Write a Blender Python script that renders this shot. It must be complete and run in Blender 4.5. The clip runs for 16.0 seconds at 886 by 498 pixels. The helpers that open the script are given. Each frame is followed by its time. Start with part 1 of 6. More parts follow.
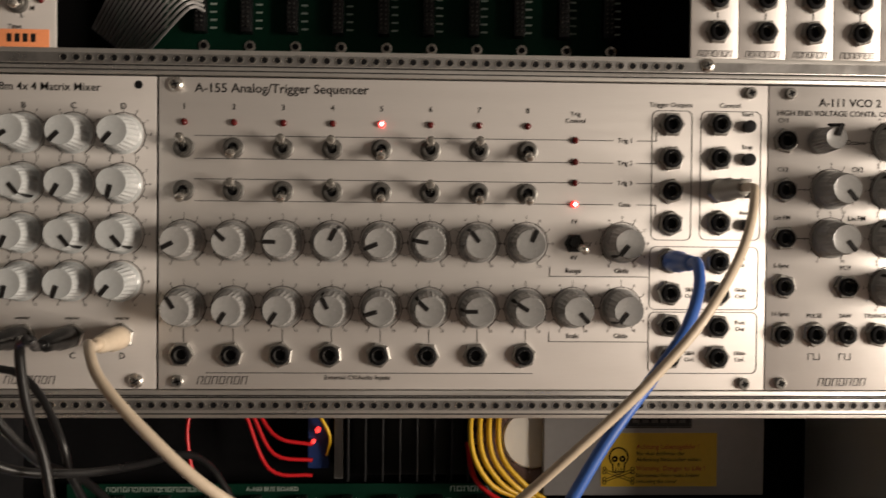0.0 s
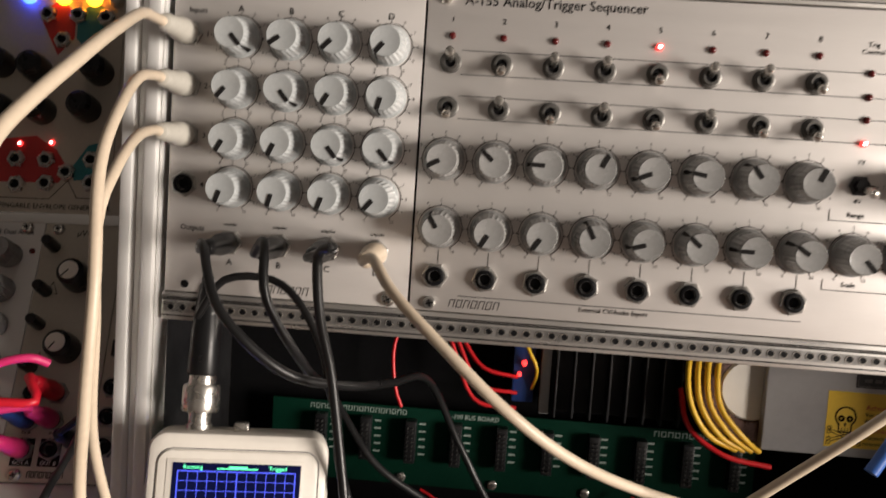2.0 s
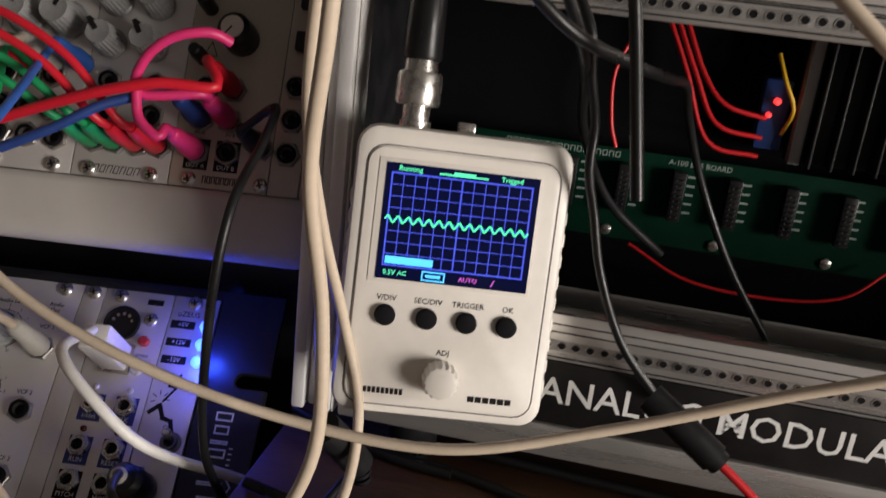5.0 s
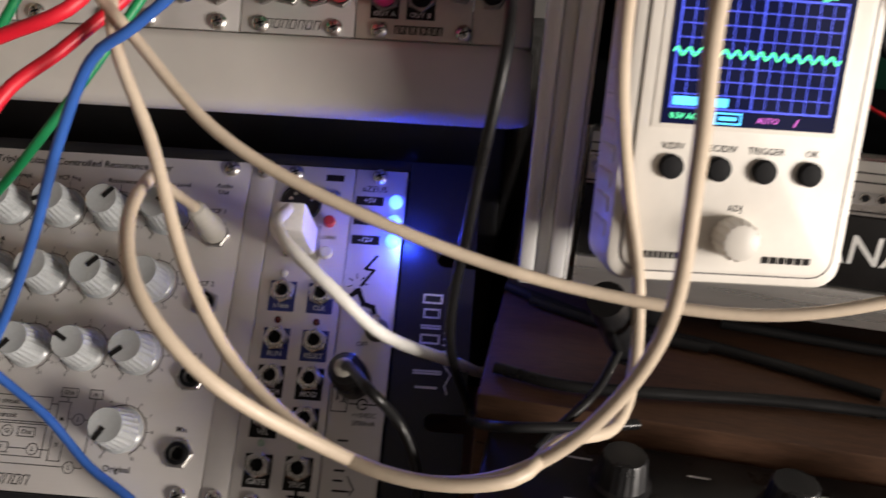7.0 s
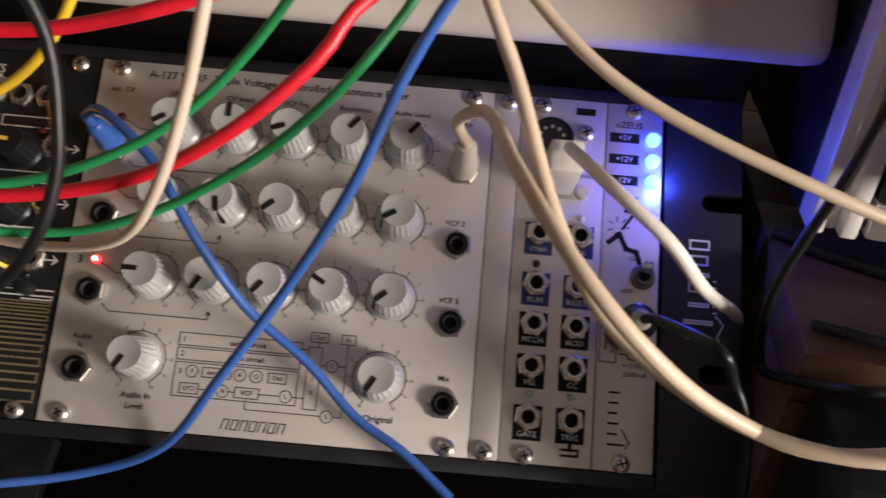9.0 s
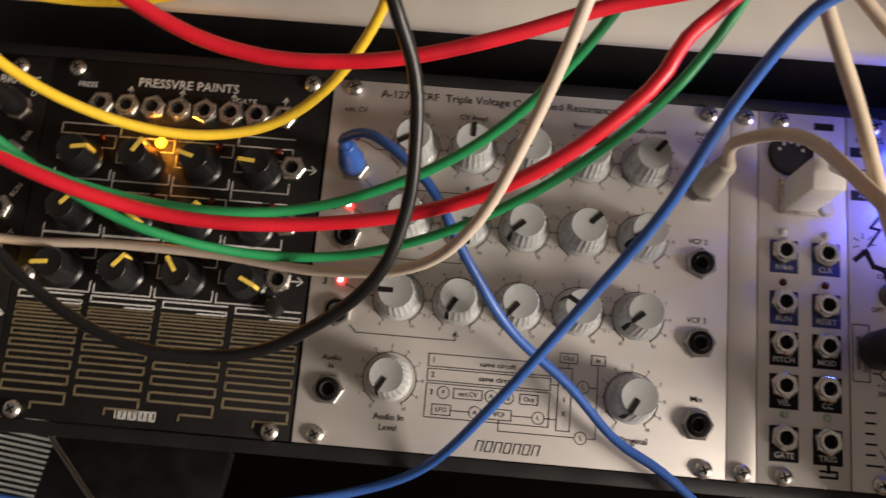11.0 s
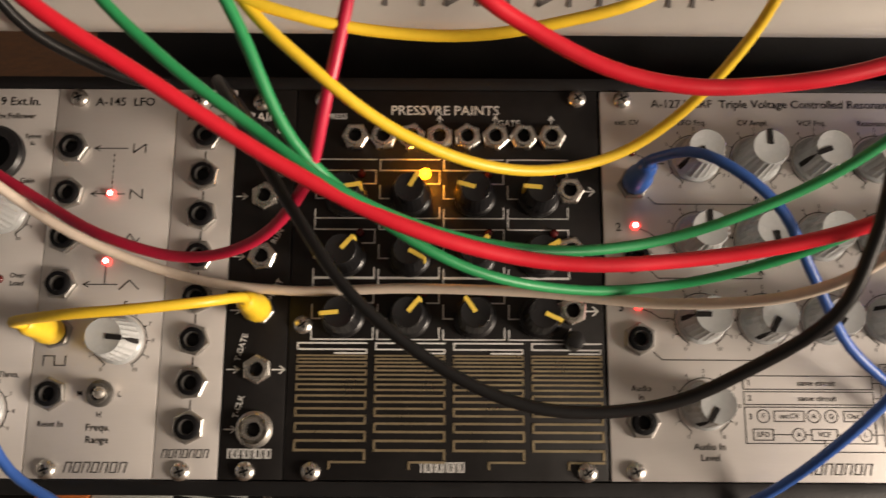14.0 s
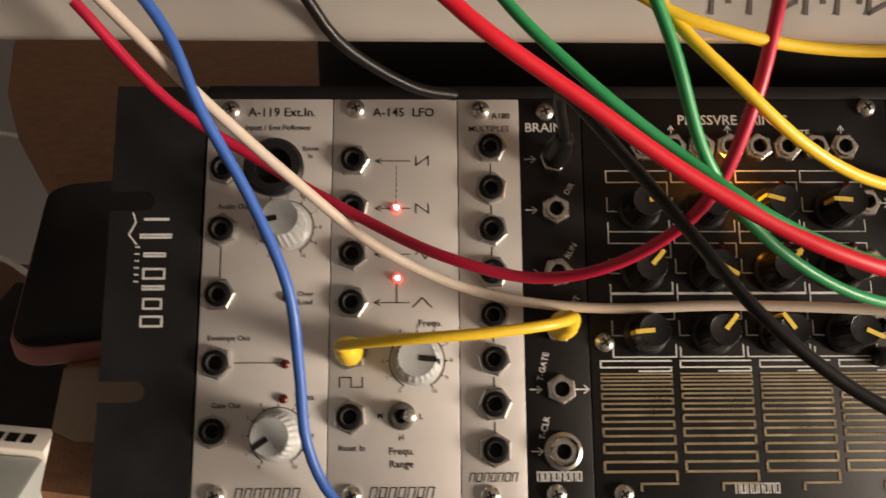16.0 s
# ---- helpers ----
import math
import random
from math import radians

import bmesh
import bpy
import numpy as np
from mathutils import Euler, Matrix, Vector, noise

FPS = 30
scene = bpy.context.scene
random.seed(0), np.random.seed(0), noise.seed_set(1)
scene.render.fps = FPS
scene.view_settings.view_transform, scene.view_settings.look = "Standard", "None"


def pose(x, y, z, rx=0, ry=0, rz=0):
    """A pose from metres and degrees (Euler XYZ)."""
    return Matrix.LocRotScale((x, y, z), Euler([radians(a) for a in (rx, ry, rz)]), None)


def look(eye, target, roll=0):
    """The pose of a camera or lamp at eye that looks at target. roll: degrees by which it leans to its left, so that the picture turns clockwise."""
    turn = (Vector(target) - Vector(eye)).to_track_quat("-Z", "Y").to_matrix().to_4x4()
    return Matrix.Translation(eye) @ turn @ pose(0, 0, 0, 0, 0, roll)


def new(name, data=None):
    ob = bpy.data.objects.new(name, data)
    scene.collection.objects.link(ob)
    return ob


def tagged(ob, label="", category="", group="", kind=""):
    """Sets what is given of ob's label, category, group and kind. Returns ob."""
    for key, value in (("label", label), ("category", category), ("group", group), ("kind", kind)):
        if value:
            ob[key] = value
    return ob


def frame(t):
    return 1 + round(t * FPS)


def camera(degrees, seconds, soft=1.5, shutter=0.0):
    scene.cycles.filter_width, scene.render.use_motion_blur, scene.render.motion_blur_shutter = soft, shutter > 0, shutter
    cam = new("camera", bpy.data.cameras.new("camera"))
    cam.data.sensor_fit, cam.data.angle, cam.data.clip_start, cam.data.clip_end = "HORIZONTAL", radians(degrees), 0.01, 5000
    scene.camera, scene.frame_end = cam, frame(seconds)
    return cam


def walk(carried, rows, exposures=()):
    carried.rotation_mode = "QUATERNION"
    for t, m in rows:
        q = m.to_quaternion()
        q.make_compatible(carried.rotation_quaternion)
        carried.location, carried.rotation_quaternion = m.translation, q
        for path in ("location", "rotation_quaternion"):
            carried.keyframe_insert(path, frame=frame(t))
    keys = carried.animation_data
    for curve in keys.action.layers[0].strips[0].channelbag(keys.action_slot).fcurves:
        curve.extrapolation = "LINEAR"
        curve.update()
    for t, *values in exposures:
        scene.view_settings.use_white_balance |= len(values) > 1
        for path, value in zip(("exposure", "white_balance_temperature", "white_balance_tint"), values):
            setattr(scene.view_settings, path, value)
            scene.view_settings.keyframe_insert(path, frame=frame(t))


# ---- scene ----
cam = camera(53.7, 16.0, soft=1.5, shutter=0.5)
PATH = [
    (0, (0.103, -0.364, 0.286), (0.181, 1.634, 0.246), 0.5),
    (0.5, (0.088, -0.362, 0.287), (0.1, 1.636, 0.202), 1.5),
    (1, (0.064, -0.358, 0.283), (0.003, 1.638, 0.183), 2.7),
    (1.5, (0.044, -0.358, 0.278), (-0.061, 1.637, 0.176), 3.5),
    (2, (0.036, -0.351, 0.277), (-0.098, 1.637, 0.098), 3.8),
    (2.5, (0.024, -0.337, 0.267), (-0.155, 1.637, -0.003), 4.8),
    (3, (0.011, -0.326, 0.257), (-0.205, 1.631, -0.095), 5.4),
    (5.5, (-0.027, -0.28, 0.21), (-0.343, 1.563, -0.498), 6.4),
    (6, (-0.042, -0.272, 0.2), (-0.357, 1.544, -0.577), 6.1),
    (6.3, (-0.065, -0.272, 0.195), (-0.367, 1.538, -0.602), 5.4),
    (6.5, (-0.077, -0.271, 0.192), (-0.37, 1.53, -0.627), 4.9),
    (7, (-0.106, -0.272, 0.188), (-0.385, 1.512, -0.674), 3.8),
    (7.5, (-0.146, -0.273, 0.179), (-0.363, 1.51, -0.7), 3.3),
    (8, (-0.176, -0.271, 0.18), (-0.34, 1.49, -0.753), 2.1),
    (8.5, (-0.198, -0.26, 0.182), (-0.361, 1.431, -0.874), 5.2),
    (9, (-0.213, -0.268, 0.18), (-0.383, 1.437, -0.851), 6.5),
    (9.5, (-0.248, -0.274, 0.184), (-0.393, 1.43, -0.853), 3.2),
    (10, (-0.268, -0.279, 0.182), (-0.382, 1.445, -0.825), 3.2),
    (10.2, (-0.275, -0.278, 0.184), (-0.371, 1.442, -0.832), 3.8),
    (12.3, (-0.298, -0.274, 0.171), (-0.77, 1.35, -0.897), 7.8),
    (12.5, (-0.304, -0.274, 0.173), (-0.75, 1.357, -0.895), 7.4),
    (13, (-0.337, -0.275, 0.18), (-0.678, 1.393, -0.87), 3.0),
    (13.5, (-0.369, -0.27, 0.18), (-0.579, 1.412, -0.882), 1.7),
    (14, (-0.396, -0.268, 0.178), (-0.554, 1.409, -0.901), 1.9),
    (14.5, (-0.422, -0.266, 0.176), (-0.581, 1.394, -0.929), 2.4),
    (15, (-0.448, -0.267, 0.174), (-0.61, 1.394, -0.928), 2.8),
    (15.5, (-0.474, -0.264, 0.175), (-0.626, 1.383, -0.948), 2.9),
    (16, (-0.498, -0.267, 0.177), (-0.611, 1.403, -0.919), 2.3),
]
walk(cam, [(t, look(eye, target, roll)) for t, eye, target, roll in PATH], [(0, -0.65, 6650, 10), (1.5, -0.55, 6350, 10), (2.5, 0.1, 6050, 10), (3, 0.1, 5950, 10), (5.5, -0.75, 5950, 10), (6.5, -0.25, 6000, 10), (7.5, -0.1, 6200, 10), (8, 0.0, 6350, 12), (8.5, 0.34, 6400, 14), (9, 0.16, 6400, 14), (10, 0.2, 6450, 12), (12.5, 0.15, 6600, 10), (13.5, 0.25, 6850, 12), (16, 0.38, 6900, 12)])

ZA = 0.22          # lower edge of the sequencer row above the desk datum
DESK = -0.045      # top of the desk
RISER = 0.035      # top of the wooden riser under the tall case

# ---- light ----
world = bpy.data.worlds.new("room_air")
scene.world = world
world.use_nodes = True
world.node_tree.nodes["Background"].inputs[0].default_value = (0.8, 0.86, 1.0, 1)
world.node_tree.nodes["Background"].inputs[1].default_value = 0.004


def area(name, eye, target, sx, sy, watts, colour):
    d = bpy.data.lights.new(name, "AREA")
    d.shape, d.size, d.size_y, d.energy, d.color = "RECTANGLE", sx, sy, watts, colour
    ob = new(name, d)
    ob.matrix_world = look(eye, target)
    return ob


area("window_daylight", (2.32, -1.20, 0.16), (-0.15, 0.0, 0.12), 0.9, 0.9, 140, (1.0, 0.87, 0.74))


def glow(name, place, watts, colour):
    d = bpy.data.lights.new(name, "POINT")
    d.energy, d.color, d.shadow_soft_size = watts, colour, 0.002
    ob = new(name, d)
    ob.location = place
    return ob


# the lit blue and amber indicator lamps of the sloping rack
glow("blue_indicator_glow", (-0.1649, 0.0130, 0.0555), 0.055, (0.04, 0.08, 1.0))
glow("amber_indicator_glow", (-0.4265, -0.017, 0.0476), 0.014, (1.0, 0.36, 0.03))

# ---- materials ----
MATS = {}


def mat(name, col, rough=0.5, metal=0.0, var=0.12, scale=60.0, bump=0.0, bscale=300.0, stretch=(1, 1, 1), emit=None, power=0.0,
        island=0.0, coat=0.0, rvar=0.1, spec=None):
    """Procedural surface: base colour broken up by coarse and fine noise, roughness variation and fine relief."""
    m = bpy.data.materials.new(name)
    m.use_nodes = True
    nt = m.node_tree
    b = nt.nodes["Principled BSDF"]
    b.inputs["Metallic"].default_value = metal
    b.inputs["Roughness"].default_value = rough
    if spec is not None:
        b.inputs["Specular IOR Level"].default_value = spec
    b.inputs["Coat Weight"].default_value = coat
    tc = nt.nodes.new("ShaderNodeTexCoord")
    mp = nt.nodes.new("ShaderNodeMapping")
    mp.inputs["Scale"].default_value = stretch
    nt.links.new(tc.outputs["Object"], mp.inputs["Vector"])

    def noise_node(s, detail):
        n = nt.nodes.new("ShaderNodeTexNoise")
        n.inputs["Scale"].default_value = s
        n.inputs["Detail"].default_value = detail
        nt.links.new(mp.outputs["Vector"], n.inputs["Vector"])
        return n
    n1, n2 = noise_node(scale, 4), noise_node(scale * 9, 3)
    mix = nt.nodes.new("ShaderNodeMath")
    mix.operation = "MULTIPLY_ADD"
    mix.inputs[1].default_value = 0.5
    nt.links.new(n2.outputs["Fac"], mix.inputs[0])
    half = nt.nodes.new("ShaderNodeMath")
    half.operation = "MULTIPLY"
    half.inputs[1].default_value = 0.5
    nt.links.new(n1.outputs["Fac"], half.inputs[0])
    nt.links.new(half.outputs[0], mix.inputs[2])
    ramp = nt.nodes.new("ShaderNodeValToRGB")
    ramp.color_ramp.elements[0].position, ramp.color_ramp.elements[1].position = 0.3, 0.7
    ramp.color_ramp.elements[0].color = (*[max(0, c * (1 - var)) for c in col], 1)
    ramp.color_ramp.elements[1].color = (*[min(1, c * (1 + var)) for c in col], 1)
    nt.links.new(mix.outputs[0], ramp.inputs["Fac"])
    out = ramp.outputs["Color"]
    if island:
        info = nt.nodes.new("ShaderNodeObjectInfo")
        hsv = nt.nodes.new("ShaderNodeHueSaturation")
        mr = nt.nodes.new("ShaderNodeMapRange")
        mr.inputs["To Min"].default_value, mr.inputs["To Max"].default_value = 1 - island, 1 + island
        nt.links.new(info.outputs["Random"], mr.inputs["Value"])
        nt.links.new(mr.outputs[0], hsv.inputs["Value"])
        nt.links.new(out, hsv.inputs["Color"])
        out = hsv.outputs["Color"]
    nt.links.new(out, b.inputs["Base Color"])
    rr = nt.nodes.new("ShaderNodeMapRange")
    rr.inputs["From Min"].default_value, rr.inputs["From Max"].default_value = 0.3, 0.7
    rr.inputs["To Min"].default_value, rr.inputs["To Max"].default_value = max(0.02, rough - rvar), min(1, rough + rvar)
    nt.links.new(n1.outputs["Fac"], rr.inputs["Value"])
    nt.links.new(rr.outputs[0], b.inputs["Roughness"])
    if bump:
        n3 = noise_node(bscale, 4)
        bp = nt.nodes.new("ShaderNodeBump")
        bp.inputs["Strength"].default_value = bump
        bp.inputs["Distance"].default_value = 0.0003
        nt.links.new(n3.outputs["Fac"], bp.inputs["Height"])
        nt.links.new(bp.outputs[0], b.inputs["Normal"])
    if emit:
        b.inputs["Emission Color"].default_value = (*emit, 1)
        b.inputs["Emission Strength"].default_value = power
    MATS[name] = m
    return m


alu = mat("brushed_aluminium_panel", (0.72, 0.69, 0.665), 0.44, 0.45, 0.022, 25, 0.10, 900, (0.6, 8, 1), rvar=0.03)
alu_case = mat("anodised_case_profile", (0.74, 0.72, 0.69), 0.33, 0.8, 0.06, 30, 0.1, 700, (0.5, 6, 6))
alu_side = mat("bright_side_profile", (0.90, 0.89, 0.87), 0.34, 0.35, 0.012, 30, 0.0, 700, (8, 8, 0.15), rvar=0.02)
strip = mat("threaded_strip_steel", (0.45, 0.44, 0.43), 0.35, 0.9, 0.15, 80)
nickel = mat("nickel_plating", (0.62, 0.60, 0.56), 0.28, 0.95, 0.1, 200)
nut_dull = mat("dull_hex_nut", (0.38, 0.37, 0.35), 0.36, 0.85, 0.12, 200)
nut_dark = mat("dark_switch_nut", (0.17, 0.165, 0.155), 0.42, 0.75, 0.12, 200)
black = mat("black_plastic", (0.011, 0.011, 0.012), 0.34, 0, 0.2, 90, 0.04, spec=0.4)
hole = mat("socket_black", (0.005, 0.005, 0.006), 0.6, 0, 0.2, 90, spec=0.15)
ink = mat("black_print", (0.016, 0.015, 0.015), 0.7, 0, 0.2, 150, spec=0.1)
greyink = mat("fine_print", (0.16, 0.15, 0.145), 0.7, 0, 0.2, 150, spec=0.1)
white_ink = mat("white_print", (0.72, 0.72, 0.70), 0.55, 0, 0.1, 150)
# white board print, dimmed in its colour for the shade inside the case
shaded_legend = mat("shaded_board_legend", (0.30, 0.36, 0.32), 0.6, 0, 0.15, 150)
gold_ink = mat("gold_contact_plate", (0.50, 0.41, 0.26), 0.35, 0.75, 0.12, 120, 0.05)
# one grey knob plastic in two tones; the paler copy paints in brighter light
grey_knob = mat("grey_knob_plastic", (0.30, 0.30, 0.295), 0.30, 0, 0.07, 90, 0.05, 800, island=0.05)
lit_grey_knob = mat("lit_grey_knob_plastic", (0.42, 0.44, 0.445), 0.27, 0, 0.06, 90, 0.05, 800, island=0.04)
black_panel = mat("black_anodised_panel", (0.010, 0.009, 0.009), 0.45, 0, 0.3, 40, 0.08, 700, spec=0.3)
blk_metal = mat("black_powder_coat", (0.009, 0.009, 0.010), 0.45, 0, 0.25, 60, 0.25, 1200)
yellow_mark = mat("yellow_pointer", (0.85, 0.62, 0.10), 0.5, 0, 0.08, 150)
led_red_on = mat("lit_red_led", (0.9, 0.1, 0.08), 0.3, 0, 0.05, 100, emit=(1.0, 0.035, 0.03), power=3.2)
led_red_off = mat("unlit_red_led", (0.09, 0.008, 0.008), 0.2, 0, 0.1, 100)
led_core = mat("led_hot_core", (1.0, 0.7, 0.65), 0.3, 0, 0.05, 100, emit=(1.0, 0.62, 0.58), power=7)
led_blue_on = mat("lit_blue_led", (0.3, 0.4, 1.0), 0.3, 0, 0.05, 100, emit=(0.03, 0.07, 1.0), power=13)
led_amber_on = mat("lit_amber_led", (1.0, 0.6, 0.1), 0.3, 0, 0.05, 100, emit=(1.0, 0.25, 0.006), power=16)
led_green = mat("pale_green_led", (0.42, 0.55, 0.42), 0.25, 0, 0.1, 100)
led_white = mat("clear_led", (0.62, 0.60, 0.50), 0.25, 0, 0.1, 100)
pcb = mat("green_circuit_board", (0.002, 0.023, 0.013), 0.55, 0, 0.18, 40, 0.05, spec=0.08)
case_white = mat("white_case_plastic", (0.52, 0.495, 0.46), 0.45, 0, 0.04, 12, 0.1, 900)
scope_white = mat("off_white_scope_plastic", (0.80, 0.76, 0.69), 0.42, 0, 0.04, 25, 0.1, 1100)
wood = mat("brown_chipboard", (0.30, 0.150, 0.080), 0.55, 0, 0.5, 130, 0.4, 160, (1, 1.6, 1.6))
wood_dark = mat("dark_wood_board", (0.115, 0.057, 0.031), 0.55, 0, 0.4, 22, 0.3, 90, (1, 9, 9))
orange_wood = mat("orange_varnished_wood", (0.50, 0.15, 0.04), 0.45, 0, 0.25, 30, 0.1, 200, (1, 8, 8))
wall_paint = mat("room_wall_paint", (0.17, 0.165, 0.16), 0.8, 0, 0.06, 4, 0.1, 80)
case_inside = mat("dark_case_lining", (0.004, 0.004, 0.0045), 0.8, 0, 0.3, 40, spec=0.06)
grey_steel = mat("grey_sheet_steel", (0.40, 0.39, 0.39), 0.45, 0.3, 0.06, 30, 0.05)
grey_plastic = mat("grey_keyboard_plastic", (0.46, 0.50, 0.48), 0.5, 0, 0.06, 50, 0.1, 900)
sticker_yellow = mat("yellow_warning_sticker", (0.80, 0.52, 0.03), 0.4, 0, 0.05, 50)
sticker_red = mat("red_print", (0.55, 0.06, 0.02), 0.5, 0, 0.1, 100)
orange_label = mat("orange_inventory_sticker", (0.78, 0.28, 0.12), 0.5, 0, 0.08, 80)
blue_print = mat("blue_print_block", (0.02, 0.03, 0.16), 0.5, 0, 0.15, 100)
red_panel = mat("red_print_block", (0.45, 0.03, 0.03), 0.5, 0, 0.1, 100)
teal_panel = mat("teal_print_block", (0.03, 0.20, 0.22), 0.5, 0, 0.1, 100)
cream_panel = mat("cream_panel", (0.55, 0.50, 0.42), 0.45, 0.1, 0.06, 50)
copper = mat("wound_copper", (0.15, 0.095, 0.085), 0.22, 0.4, 0.5, 160, 0.5, 300)


def rubber(name, col, rough=0.42):
    return mat(name, col, rough, 0, 0.08, 60, 0.08, 500)


cord_red = rubber("red_rubber", (0.62, 0.012, 0.028))
cord_crimson = rubber("crimson_rubber", (0.48, 0.010, 0.045))
cord_green = rubber("green_rubber", (0.015, 0.26, 0.085))
cord_yellow = rubber("yellow_rubber", (0.82, 0.55, 0.035))
cord_blue = rubber("blue_rubber", (0.035, 0.115, 0.42))
cord_black = mat("black_rubber", (0.010, 0.010, 0.0105), 0.36, 0, 0.1, 60, 0.06, 500, spec=0.35)
cord_beige = rubber("beige_rubber", (0.60, 0.50, 0.38))
cord_taupe = rubber("taupe_rubber", (0.62, 0.53, 0.44))
cord_white = rubber("white_rubber", (0.80, 0.78, 0.74))
cord_pale = rubber("pale_grey_rubber", (0.46, 0.44, 0.39))
cord_grey = rubber("grey_rubber", (0.30, 0.29, 0.26))
cord_pink = rubber("pink_rubber", (0.65, 0.03, 0.16))
cord_dkblue = rubber("dark_blue_rubber", (0.02, 0.05, 0.20))
wire_red = rubber("red_wire", (0.55, 0.01, 0.015))
wire_yellow = rubber("yellow_wire", (0.75, 0.45, 0.02))

# ---- mesh helpers (millimetres in, metres out) ----


def box(bm, x0, y0, z0, x1, y1, z1, bevel=0.0):
    v = [bm.verts.new((x, y, z)) for x in (x0, x1) for y in (y0, y1) for z in (z0, z1)]
    f = [bm.faces.new([v[i] for i in q]) for q in ((0, 1, 3, 2), (4, 6, 7, 5), (0, 4, 5, 1), (2, 3, 7, 6), (0, 2, 6, 4), (1, 5, 7, 3))]
    if bevel:
        bmesh.ops.bevel(bm, geom=list({e for q in f for e in q.edges}), offset=bevel, segments=2, affect="EDGES", profile=0.5)
    return bm


def lathe(bm, cx, cy, prof, seg=24, flute=0.0, flutes=(), turn=0.0, cap=True):
    """Turned body about the local z axis: prof is (radius, height); flute cuts grooves into the rings listed."""
    rings = []
    for k, (r, z) in enumerate(prof):
        ring = []
        for i in range(seg):
            a = turn + 2 * math.pi * i / seg
            rr = r - (flute if (k in flutes and i % 2) else 0)
            ring.append(bm.verts.new((cx + rr * math.cos(a), cy + rr * math.sin(a), z)))
        rings.append(ring)
    for a, b in zip(rings, rings[1:]):
        for i in range(seg):
            j = (i + 1) % seg
            bm.faces.new((a[i], a[j], b[j], b[i]))
    if cap:
        bm.faces.new(rings[-1])
        bm.faces.new(rings[0][::-1])
    return bm


def strip_line(bm, x0, y0, x1, y1, w, z=0.12):
    d = Vector((x1 - x0, y1 - y0))
    if d.length < 1e-6:
        return
    n = Vector((-d.y, d.x)).normalized() * w / 2
    e = d.normalized() * w / 2
    q = [(x0 - e.x + n.x, y0 - e.y + n.y), (x0 - e.x - n.x, y0 - e.y - n.y), (x1 + e.x - n.x, y1 + e.y - n.y), (x1 + e.x + n.x, y1 + e.y + n.y)]
    bm.faces.new([bm.verts.new((a, b, z)) for a, b in q])


def poly(bm, pts, w, closed=False, z=0.12):
    for a, b in zip(pts, pts[1:] + ([pts[0]] if closed else [])):
        strip_line(bm, *a, *b, w, z)


def ring_line(bm, cx, cy, r, a0, a1, w, z=0.12, seg=20):
    p = [(cx + r * math.cos(radians(a0 + (a1 - a0) * i / seg)), cy + r * math.sin(radians(a0 + (a1 - a0) * i / seg))) for i in range(seg + 1)]
    poly(bm, p, w, False, z)


GLYPHS = {}


def text(bm, body, x, y, size, align="CENTER", turn=0.0, z=0.14):
    """Flat lettering in the built-in font; size is the height of a capital in millimetres."""
    key = (body, align)
    if key not in GLYPHS:
        c = bpy.data.curves.new("type", "FONT")
        c.body, c.align_x, c.align_y, c.resolution_u, c.offset = body, align, "CENTER", 2, 0.0085
        ob = bpy.data.objects.new("type", c)
        me = bpy.data.meshes.new_from_object(ob)
        GLYPHS[key] = ([v.co.copy() for v in me.vertices], [tuple(p.vertices) for p in me.polygons])
        bpy.data.objects.remove(ob)
        bpy.data.curves.remove(c)
        bpy.data.meshes.remove(me)
    vs, fs = GLYPHS[key]
    s, ca, sa = size / 0.72, math.cos(radians(turn)), math.sin(radians(turn))
    made = [bm.verts.new((x + s * (ca * v.x - sa * v.y), y + s * (sa * v.x + ca * v.y), z)) for v in vs]
    for f in fs:
        try:
            bm.faces.new([made[i] for i in f])
        except ValueError:
            pass


def to_mesh(name, bm, material, smooth=35):
    me = bpy.data.meshes.new(name)
    bmesh.ops.scale(bm, vec=(0.001, 0.001, 0.001), verts=bm.verts)
    bm.normal_update()
    bm.to_mesh(me)
    bm.free()
    me.materials.append(material)
    if smooth:
        me.polygons.foreach_set("use_smooth", [True] * len(me.polygons))
        me.set_sharp_from_angle(angle=radians(smooth))
    return me


def part(name, bm, material, parent=None, label="", m=None, smooth=35):
    """Links a bmesh (or a shared mesh) as one object under a thing or a part."""
    me = bm if isinstance(bm, bpy.types.Mesh) else to_mesh(name, bm, material, smooth)
    ob = new(name, me)
    if parent:
        ob.parent = parent
    if m is not None:
        ob.matrix_basis = m
    return tagged(ob, label)


def B():
    return bmesh.new()


def at(x, y, z=0.0, rz=0.0, rx=0.0, ry=0.0):
    return pose(x / 1000, y / 1000, z / 1000, rx, ry, rz)


def frame_of(origin, ax, ay):
    """Pose of a face: its origin and the directions of its width and height."""
    a = Vector(ax).normalized()
    b = Vector(ay)
    b = (b - a * a.dot(b)).normalized()
    c = a.cross(b)
    m = Matrix((a, b, c)).transposed().to_4x4()
    m.translation = Vector(origin)
    return m


FACE_A = frame_of((0, 0, ZA), (1, 0, 0), (0, 0, 1))
FACE_B = frame_of((-0.5822, -0.0971, -0.0334), (0.99377, 0.10899, 0.02349), (-0.0928, 0.6919, 0.7160))
FACE_M = frame_of((-0.181, 0.027, 0.124), (0.99486, 0.09826, 0.02456), (-0.0085, 0.053, 0.110))
FACE_S = frame_of((-0.0835, -0.0305, 0.1185), (0.97348, 0.22784, -0.02071), (-0.02302, 0.18763, 0.98197))

